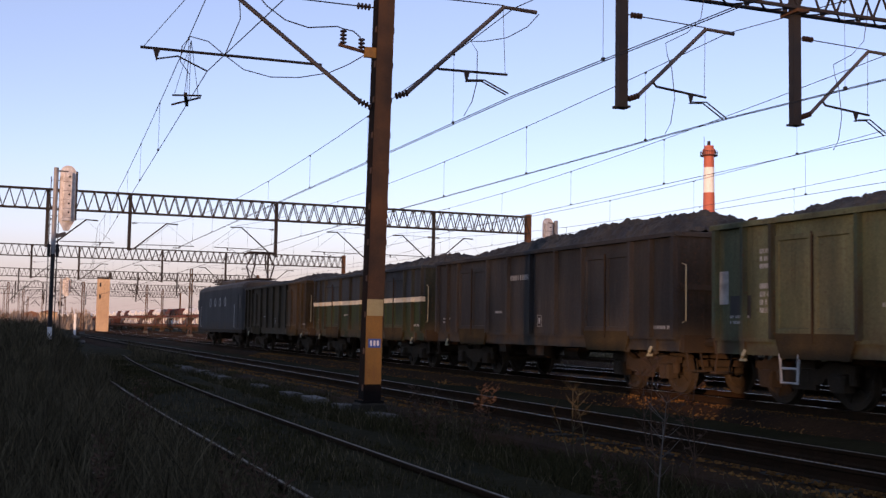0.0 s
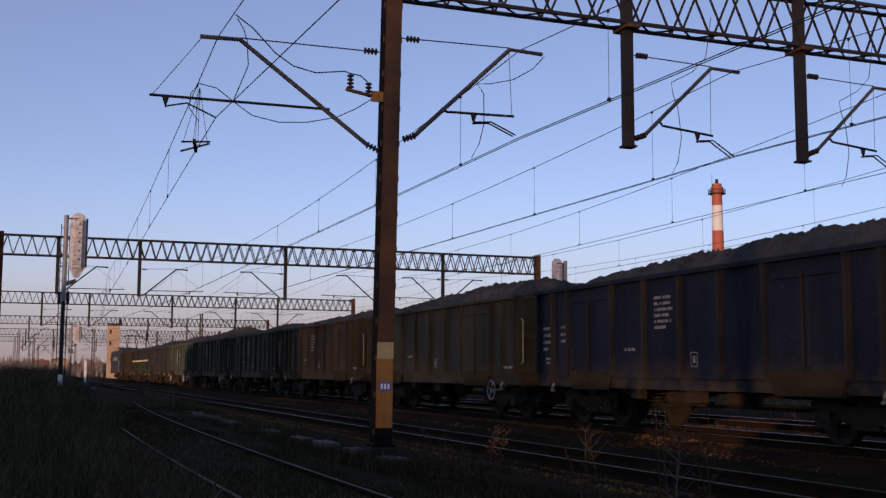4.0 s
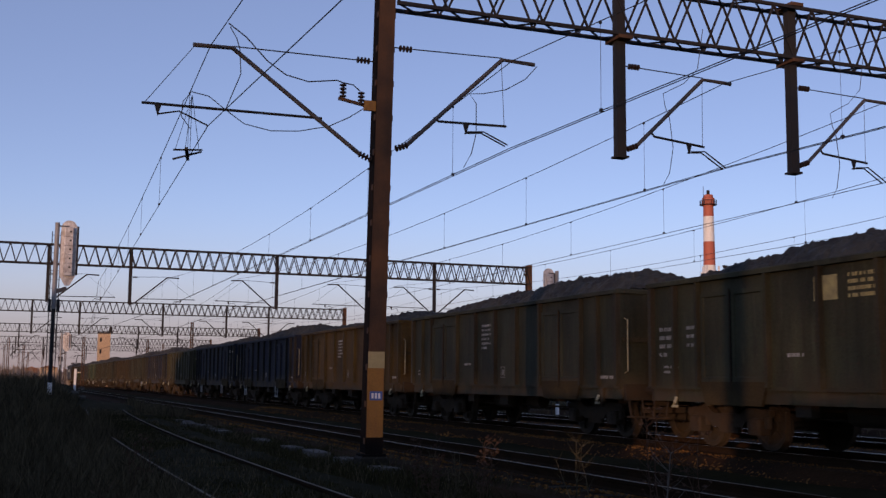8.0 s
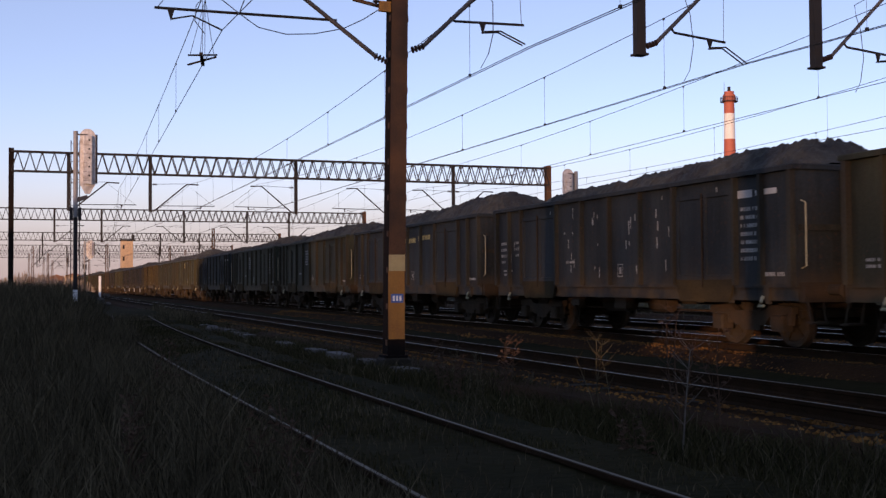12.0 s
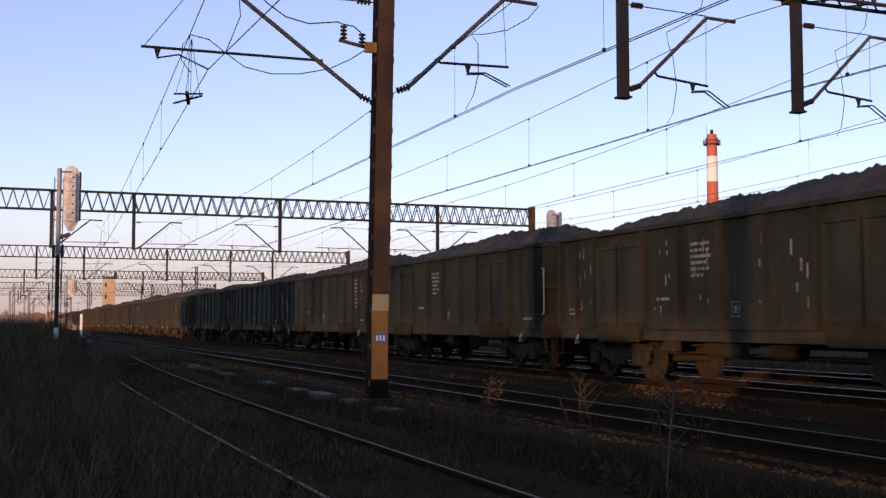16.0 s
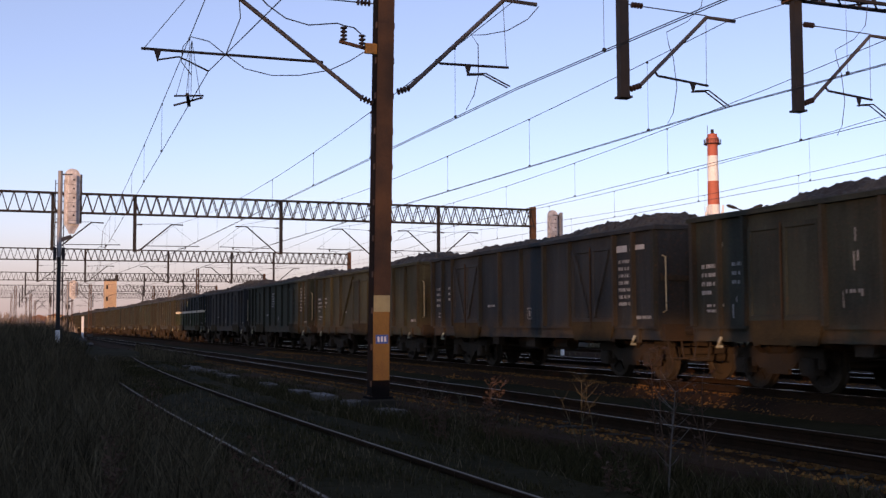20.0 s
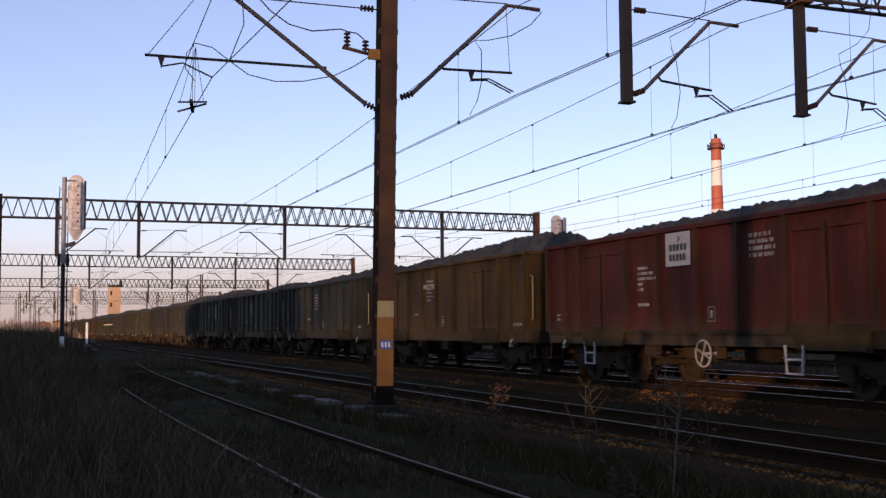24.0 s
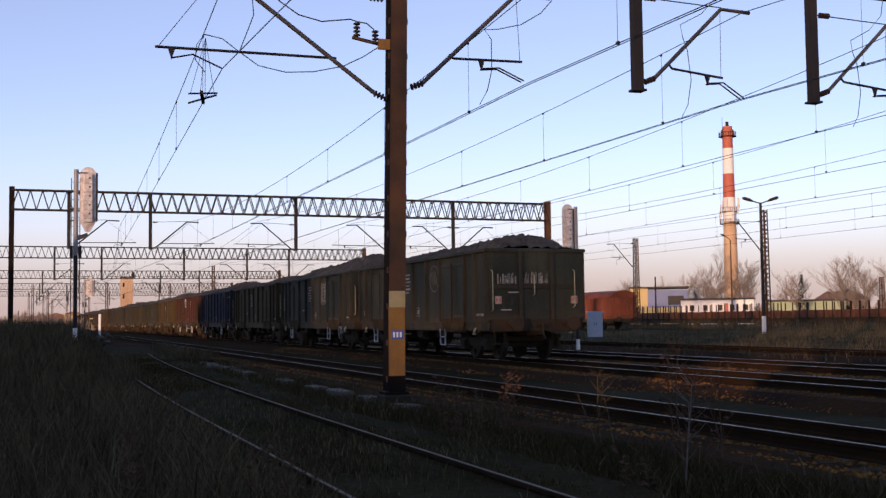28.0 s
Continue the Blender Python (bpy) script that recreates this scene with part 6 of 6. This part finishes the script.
def car_mesh():
    s = Shape()
    pr = [(-2.0, 0.35), (-2.05, 0.75), (-1.9, 0.95), (-1.35, 1.02), (-0.75, 1.45), (0.55, 1.45), (1.15, 1.0), (1.95, 0.85), (2.05, 0.6), (2.0, 0.35)]
    k = len(pr)
    v = [(sd * (0.82 if z < 1.1 else 0.66), y, z) for sd in (-1, 1) for y, z in pr]
    f = [tuple(range(k)), tuple(range(2 * k - 1, k - 1, -1))] + [(i, k + i, k + (i + 1) % k, (i + 1) % k) for i in range(k)]
    return s.add(v, f)


def car_carriers():
    """A rake of double-deck wagons loaded with new cars, on a far track."""
    red = paint("carrier_red", (0.17, 0.05, 0.03), (0.12, 0.04, 0.025), 0.4, 0.25)
    whites = [M["white_paint"], M["galvanised"], paint("car_dark_red", (0.16, 0.03, 0.025), (0.12, 0.03, 0.025), 0.3, 0.0)]
    glass = Shape().add([(sd * 0.70, y, z) for sd in (-1, 1) for y, z in ((-1.2, 1.05), (-0.72, 1.38), (0.5, 1.38), (0.98, 1.05))], [(0, 1, 2, 3), (7, 6, 5, 4), (0, 4, 5, 1), (2, 6, 7, 3)]).mesh("car_window", M["black_paint"])
    tyre = Shape().tube([(-0.86, 0, 0.3), (-0.66, 0, 0.3)], 0.3, 12).tube([(0.66, 0, 0.3), (0.86, 0, 0.3)], 0.3, 12).mesh("tyre", M["black_paint"])
    masters = []
    for i, m in enumerate(whites):
        c = thing("new_car", ("white", "silver", "red")[i] + " new car loaded on a transporter wagon", "car", pose(0, -800, 0), "cars on the transporters")
        part("body", car_mesh(), m, c)
        part("car_window", glass, None, c, "dark windows")
        for y in (-1.25, 1.25):
            part("tyre", tyre, None, c, "", pose(0, y, 0))
        masters.append(c)
    used = set()
    place = lambda d, z=0.0: pose(33.0 - 0.0755 * d, 186.0 + d, z, 0, 0, 4.32)
    w = thing("car_transporter", "red double-deck car transporter wagon", "freight wagon", place(0), "car transporters on the far track")
    L = 12.6
    for z in (1.0, 2.75):
        part("deck", Shape().box(-1.35, 1.35, -L, L, z - 0.12, z), red, w)
        for sd in (-1, 1):
            part("side_rail", Shape().box(*sorted((sd * 1.3, sd * 1.38)), -L, L, z, z + 0.22), red, w)
    for sd in (-1, 1):
        for y in np.linspace(-L + 0.1, L - 0.1, 11):
            part("post", Shape().bar((sd * 1.34, y, 0.9), (sd * 1.34, y, 2.7), 0.09), red, w)
    for y in (-9.5, -8, 8, 9.5):
        part("wheelset", WHEELSET, None, w, "", pose(0, y, 0.46))
    part("underframe", Shape().box(-0.9, 0.9, -L, L, 0.6, 0.88), M["bogie"], w)
    for i in range(9):
        if i:
            copy_thing(w, place(27.0 * i))
        for z in (1.0, 2.75):
            for j in range(5):
                c = random.choice((0, 0, 1, 2))
                at = place(27.0 * i - 9.9 + j * 4.95, z)
                if c in used:
                    copy_thing(masters[c], at)
                else:
                    masters[c].matrix_basis = at
                    used.add(c)


# ---- trees ----
def bare_tree(x, y, h, seed, spread, label, birch=False):
    rnd = random.Random(seed)
    t = thing("bare_tree", label, "tree", pose(x, y, 0, 0, 0, rnd.uniform(0, 360)), "bare trees behind the yard")
    wood = M["bark"]
    trunk, limbs, twigs = Shape(), Shape(), Shape()

    def grow(p, d, length, r, depth):
        pts, rs = [p], [r]
        for i in range(3):
            d = (d + Vector((rnd.uniform(-1, 1), rnd.uniform(-1, 1), rnd.uniform(-0.3, 0.5))) * 0.18).normalized()
            p = p + d * length / 3
            pts.append(p)
            rs.append(r * (1 - 0.2 * (i + 1)))
        (trunk if depth == 0 else limbs if depth < 3 else twigs).tube(pts, rs, 6 if depth < 2 else 3, False)
        if depth == 4:
            return
        for i in range((7, 6, 6, 5)[depth]):
            q = pts[1 + i % 3] if depth else pts[1].lerp(pts[3], i / 4)
            a = rnd.uniform(0, math.tau)
            nd = (d * (0.75 + 0.3 * rnd.random()) + Vector((math.cos(a), math.sin(a), 0.25)) * spread * rnd.uniform(0.6, 1.2)).normalized()
            grow(q, nd, length * rnd.uniform(0.5, 0.74), max(r * 0.45, 0.012), depth + 1)

    grow(Vector((0, 0, -0.3)), Vector((0, 0, 1)), h * 0.48, h * 0.018, 0)
    part("trunk", trunk, wood, t)
    part("branchwork", limbs, wood, t)
    tagged(part("crown", twigs, M["twig"], t, "fine bare twigs"), kind="stuff")


def conifer(x, y, h):
    rnd = random.Random(4)
    t = thing("conifer", "small dark green spruce tree", "tree", pose(x, y, 0))
    part("trunk", Shape().tube([(0, 0, -0.3), (0, 0, h)], [0.14, 0.02], 6), M["bark"], t)
    s = Shape()
    for i in range(900):
        u = rnd.random() ** 0.7
        z = 0.6 + (h - 0.6) * u
        r = (1 - u) * 1.5 * rnd.uniform(0.35, 1.0) + 0.05
        a = rnd.uniform(0, math.tau)
        p = Vector((r * math.cos(a), r * math.sin(a), z - 0.25 * r))
        q = p + Vector((math.cos(a), math.sin(a), -0.35)) * rnd.uniform(0.2, 0.4)
        n = Vector((-math.sin(a), math.cos(a), 0)) * 0.08
        s.add([p - n, p + n, q + Vector((0, 0, 0.08)), q], [(0, 1, 2), (0, 3, 1)])
    part("needles", s, M["needles"], t, "dark green needles")


def vegetation():
    M["bark"] = material("bark", (0.17, 0.13, 0.10), (0.23, 0.18, 0.14), 0.9, 0, 3, 30, 0.6, 0.3)
    M["twig"] = material("twig", (0.28, 0.22, 0.175), (0.20, 0.155, 0.125), 0.9, 0, 3, 30, 0.6, 0)
    M["needles"] = material("needles", (0.025, 0.045, 0.02), (0.04, 0.05, 0.025), 0.9, 0, 3, 30, 0.6, 0)
    M["birch_bark"] = material("birch_bark", (0.13, 0.11, 0.09), (0.06, 0.045, 0.035), 0.8, 0, 9, 60, 0.7, 0.2)
    for i, (x, y, h, sp) in enumerate(((106.7, 157.2, 12.0, 0.7), (110.3, 154.7, 10.5, 0.8), (103, 160, 9, 0.8), (118, 166, 11.5, 0.7), (122.8, 145.0, 12.2, 0.75), (125.5, 143.5, 10.0, 0.75), (112, 165, 8, 0.9), (116, 148, 8, 0.9), (130, 150, 8.5, 0.8), (99, 163, 8, 0.9), (140, 148, 9, 0.8), (96, 166, 9, 0.8), (101, 150, 7, 0.9), (108, 162, 10, 0.8), (114, 158, 9, 0.85), (120, 155, 9, 0.8), (127, 152, 10, 0.8), (133, 145, 10, 0.8), (137, 152, 8, 0.9), (145, 140, 10, 0.8), (150, 135, 9, 0.8), (119, 138, 6, 1.0), (128, 138, 6, 1.0))):
        bare_tree(x, y, h * 0.88, 11 + i, sp, "leafless tree with fine brown twigs" if i % 3 else "tall leafless tree with a wide twiggy crown")
    conifer(111.6, 141.3, 7.4)
    far = Shape()
    rnd = random.Random(9)
    for i in range(9000):
        x = rnd.uniform(-60, 900)
        y = 420 + rnd.uniform(-25, 25) - max(0, x - 100) * 0.32
        hgt = 2.5 + 5.5 * abs(noise.noise((x * 0.02, 3, 1))) + 2.5 * abs(noise.noise((x * 0.11, 7, 1)))
        z = rnd.random() * hgt
        a, w = rnd.uniform(0, math.tau), rnd.uniform(0.5, 1.3)
        far.add([(x - w * math.cos(a), y - w * math.sin(a), z - 0.5), (x + w * math.cos(a), y + w * math.sin(a), z - 0.5), (x + rnd.uniform(-0.5, 0.5), y, z + w * 1.3)], [(0, 1, 2)])
    scrub = Shape()
    for i in range(5200):
        y = rnd.uniform(225, 330)
        x = rnd.uniform(-0.045, 0.075) * y
        hgt = 0.8 + 4.2 * max(0.0, noise.noise((x * 0.16, y * 0.03, 5)) + 0.25)
        z, a, w = rnd.random() * hgt, rnd.uniform(0, math.tau), rnd.uniform(0.06, 0.22)
        scrub.add([(x - w * math.cos(a), y - w * math.sin(a), z - 0.6), (x + w * math.cos(a), y + w * math.sin(a), z - 0.6), (x + rnd.uniform(-0.5, 0.5), y, z + 0.9)], [(0, 1, 2)])
    tagged(new("far_scrub", scrub.mesh("far_scrub", M["twig"])), "tangled bare scrub at the end of the yard", "scrub", kind="stuff")
    tagged(new("far_woods", far.mesh("far_woods", M["twig"])), "low brown belt of distant bare woods", "woods", kind="stuff")


def blades(name, label, mat, count, area, height, lean, seed, patch=0.0, over=False):
    """Grass over an area, each blade a thin bent strip."""
    rng = np.random.RandomState(seed)
    v, f, k = [], [], 0
    x0, x1, y0, y1 = area
    while k < count * 5:
        x = rng.uniform(x0, x1)
        y = y0 + (y1 - y0) * rng.uniform(0, 1) ** 1.7
        if patch and noise.noise((x * 0.45, y * 0.3, seed)) < patch * rng.uniform(-1, 1):
            continue
        c = TRACK_L + siding(y)
        if abs(abs(x - c) - 0.75) < 0.12 and rng.uniform() < 0.9 and not over:
            continue
        inside = abs(x - c) < 1.2
        g = ground_z(x, y) if not inside else -0.18
        clump = 0.55 + 0.5 * noise.noise((x * 0.8, y * 0.55, 2.5)) + 0.3 * noise.noise((x * 2.6, y * 1.9, 7.5))
        hgt = height * rng.uniform(0.3, 1.0) ** 1.3 * (0.5 + max(0.0, clump)) * (0.38 if inside and not over else 1.0)
        a, w = rng.uniform(0, math.tau), 0.0026 + 0.003 * rng.uniform() + max(y, x * 1.2) * 0.00012
        dx, dy = math.cos(a) * w, math.sin(a) * w
        b = rng.uniform(0, math.tau)
        lx, ly = math.cos(b) * lean * hgt, math.sin(b) * lean * hgt
        v += [(x - dx, y - dy, g - 0.03), (x + dx, y + dy, g - 0.03), (x + lx * 0.35 - dx * 0.8, y + ly * 0.35 - dy * 0.8, g + hgt * 0.6), (x + lx * 0.35 + dx * 0.8, y + ly * 0.35 + dy * 0.8, g + hgt * 0.6), (x + lx, y + ly, g + hgt)]
        f += [(k, k + 1, k + 3, k + 2), (k + 2, k + 3, k + 4)]
        k += 5
    me = bpy.data.meshes.new(name)
    me.from_pydata(v, [], f)
    me.materials.append(mat)
    return tagged(new(name, me), label, "grass", kind="stuff")


def shrub(x, y, h, seed, label, mat, stems, leaves):
    rnd = random.Random(seed)
    g = ground_z(x, y)
    t = thing("dry_weed", label, "weed", pose(x, y, g), "dry weeds by the track")
    st, tw, lv = Shape(), Shape(), Shape()
    for i in range(stems):
        a = rnd.uniform(0, math.tau)
        d = Vector((math.cos(a) * 0.12, math.sin(a) * 0.12, 1 + 3 * (stems == 1))).normalized()
        p, pts = Vector((rnd.uniform(-0.06, 0.06) * stems ** 0.7, rnd.uniform(-0.06, 0.06) * stems ** 0.7, -0.03)), []
        hh = h * rnd.uniform(0.65, 1.0)
        for j in range(7):
            pts.append(p)
            d = (d + Vector((rnd.uniform(-1, 1), rnd.uniform(-1, 1), 0)) * (0.10 if stems > 1 else 0.05)).normalized()
            p = p + d * hh / 6
        st.tube(pts, [0.008 * h / 1.5 * (1 - 0.12 * j) + 0.002 for j in range(7)], 5, False)
        for j in range(2, 7):
            for q in range(4):
                a = rnd.uniform(0, math.tau)
                e = pts[j] + Vector((math.cos(a), math.sin(a), rnd.uniform(0.5, 1.2))) * hh * rnd.uniform(0.07, 0.2)
                tw.tube([pts[j], pts[j].lerp(e, 0.5) + Vector((0, 0, -0.01)), e], [0.0032, 0.0024, 0.0014], 4, False)
                for m in range(leaves):
                    c = pts[j].lerp(e, rnd.uniform(0.4, 1.05))
                    b, w = rnd.uniform(0, math.tau), rnd.uniform(0.012, 0.03)
                    lv.add([c, c + Vector((math.cos(b) * w, math.sin(b) * w, w * 0.6)), c + Vector((math.cos(b) * 2.2 * w, math.sin(b) * 2.2 * w, rnd.uniform(-1, 1) * w)), c + Vector((math.cos(b + 1) * w, math.sin(b + 1) * w, -w * 0.5))], [(0, 1, 2, 3)])
    part("stem", st, mat, t)
    tagged(part("spray", tw, mat, t), kind="stuff")
    if lv.v:
        part("leaves", lv, M["dead_leaf"], t, "shrivelled rust-brown leaves")


def foreground():
    M["dead_leaf"] = material("dead_leaf", (0.078, 0.040, 0.022), (0.048, 0.027, 0.016), 0.9, 0, 6, 40, 0.7, 0)
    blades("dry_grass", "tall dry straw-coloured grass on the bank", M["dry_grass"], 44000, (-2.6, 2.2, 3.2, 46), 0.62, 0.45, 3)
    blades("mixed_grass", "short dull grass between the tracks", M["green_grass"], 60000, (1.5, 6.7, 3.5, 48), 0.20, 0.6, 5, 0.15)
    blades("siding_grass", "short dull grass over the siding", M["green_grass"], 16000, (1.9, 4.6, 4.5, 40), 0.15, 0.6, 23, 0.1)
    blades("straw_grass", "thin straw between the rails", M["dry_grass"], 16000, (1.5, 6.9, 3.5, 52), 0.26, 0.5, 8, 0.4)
    blades("field_grass", "dry grass beyond the main tracks, lightened for haze", M["hazed_straw"], 52000, (24.0, 52, 16, 75), 0.34, 0.5, 11, 0.6)
    blades("bank_grass", "rank dry grass leaning over the siding", M["dry_grass"], 5000, (0.9, 2.75, 27, 52), 0.5, 0.5, 17, over=True)
    blades("verge_grass", "tall grass in front of the flat wagons, lightened for haze", M["hazed_straw"], 9000, (57, 63.6, 48, 150), 0.95, 0.4, 19)
    blades("ridge_grass", "dry grass closing the end of the siding", M["dry_grass"], 9000, (-1.5, 7.2, 44, 64), 0.5, 0.5, 13)
    shrub(5.2, 8.3, 1.4, 2, "thin pale birch sapling with bare twigs", M["birch_bark"], 1, 0)
    shrub(5.75, 9.1, 1.45, 3, "tall rust-brown weed with shrivelled leaves", M["dead_leaf"], 3, 1)
    shrub(6.35, 9.3, 1.25, 21, "tall dark weed with seed heads", M["dead_leaf"], 2, 1)
    for i, (x, y, h) in enumerate(((5.5, 14.6, 0.75), (5.9, 14.2, 0.6), (4.9, 12.6, 0.6), (4.4, 10.8, 0.55), (5.6, 12.8, 0.8), (2.0, 9.4, 0.7), (1.5, 7.0, 0.7), (1.2, 10.6, 0.8), (4.6, 8.0, 0.5), (6.3, 16.4, 0.5), (0.6, 8.2, 0.75), (6.1, 11.2, 0.9), (1.7, 14.5, 0.8), (4.7, 17.0, 0.5))):
        shrub(x, y, h, 30 + i, "low rust-brown dry weed", M["dead_leaf"] if i % 2 == 0 else M["dry_grass"], 4, 1 if i % 2 == 0 else 0)
    tr = thing("cable_trough", "pale concrete cable trough beside the mast", "cable trough", pose(0, 0, 0))
    lid = Shape().slab(-0.15, 0.15, -0.48, 0.48, -0.12, 0.02, 0.015).mesh("trough_lid", M["concrete"])
    for i in range(26):
        y = 14.4 + i * 1.0
        if abs(y - 18.3) < 0.85 or random.random() < 0.5:
            continue
        part("trough_lid", lid, None, tr, at=pose(5.83 + random.uniform(-0.03, 0.03), y, -0.19 + random.uniform(-0.02, 0.02), random.uniform(-2, 2), 0, random.uniform(-3, 3)))
    rnd = random.Random(6)
    for x, y, r in ((5.7, 36.9, 0.22), (5.5, 36.3, 0.16), (5.9, 37.5, 0.18), (5.0, 84.0, 0.33), (5.5, 84.2, 0.3)):
        s = Shape()
        bm = bmesh.new()
        bmesh.ops.create_icosphere(bm, subdivisions=2, radius=r)
        for q in bm.verts:
            q.co *= 1 + 0.25 * noise.noise(q.co * 6 + Vector((x, y, 0)))
            q.co.z *= 0.6
        me = bpy.data.meshes.new("stone")
        bm.to_mesh(me)
        bm.free()
        me.materials.append(M["concrete"])
        st = new("stone", me)
        st.matrix_basis = pose(x, y, ground_z(x, y) + r * 0.35, 0, 0, rnd.uniform(0, 360))
        tagged(st, "pale broken lump of concrete by the track", "stone", "lumps of concrete")
    pst = thing("marker_post", "short white trackside marker post", "post", pose(5.95, 99.8, 0))
    part("post", Shape().slab(-0.1, 0.1, -0.08, 0.08, -0.3, 2.0, 0.02), M["white_paint"], pst)


shade_casters()
signal(1.66, 42.0, 0.60, 6.75, 0.54, 2.35, "white-backed colour-light signal on a tall pole")
signal(22.75, 44.0, -0.2, 6.1, 0.52, 2.6, "white-backed signal beyond the train", -1)
signal(5.45, 115.8, -0.3, 5.6, 0.75, 1.9, "small far white-backed signal")
chimney()
floodlight()
lattice_mast(47.6, 64.0, 8.45, "slender rusty lattice mast", [(5.6, -1)])
lattice_mast(49.5, 84.6, 8.0, "rusty lattice mast with overhead bracket", [(5.5, -1)])
lattice_mast(80.2, 89.2, 4.9, "short far lattice mast", [])
for fx, fy, fz in ((1.0, 180, 7.2), (3.6, 205, 6.8), (0.6, 232, 7.5), (5.2, 246, 6.5), (8.6, 262, 7.4), (4.0, 285, 8.2), (12.0, 236, 7.0), (22.0, 186, 7.6), (27.0, 205, 7.5), (9.8, 150, 6.5), (20.6, 132, 7.8)):
    lattice_mast(fx, fy, fz, "distant slim catenary mast", [(4.6, 1 if fx < 6 else -1)], 0.34)
street_lamp()
cabinet()
box_car()
stake_wagons()
far_buildings()
car_carriers()
vegetation()
foreground()


# ---- motion ----
# metres travelled: a steady 19.6 m/s that falls to 18 m/s towards the end
RUN = (3.47229e-07, -2.66298e-05, 6.79078e-04, -7.64763e-03, 0.0544783, 19.3891, 1.7192)


def travel(t):
    return float(np.polyval(RUN, t))


def motions():
    for ob, front_y, half in MOVING:
        walk(ob, [(t, pose(TRACK_T, front_y - half + travel(t), 0)) for t in range(29)])
    for axles, y in ((FRONT_AXLES, 0.9), (REAR_AXLES, -0.9)):
        spin = [(i / 30, pose(0, y, 0.46, -math.degrees(travel(i / 30) / 0.46) % 360)) for i in range(841)]
        walk(axles[0], spin)
        keys = axles[0].animation_data
        for ob in axles[1:]:
            ob.rotation_mode = "QUATERNION"
            ob.animation_data_create()
            ob.animation_data.action = keys.action
            ob.animation_data.action_slot = keys.action_slot


motions()
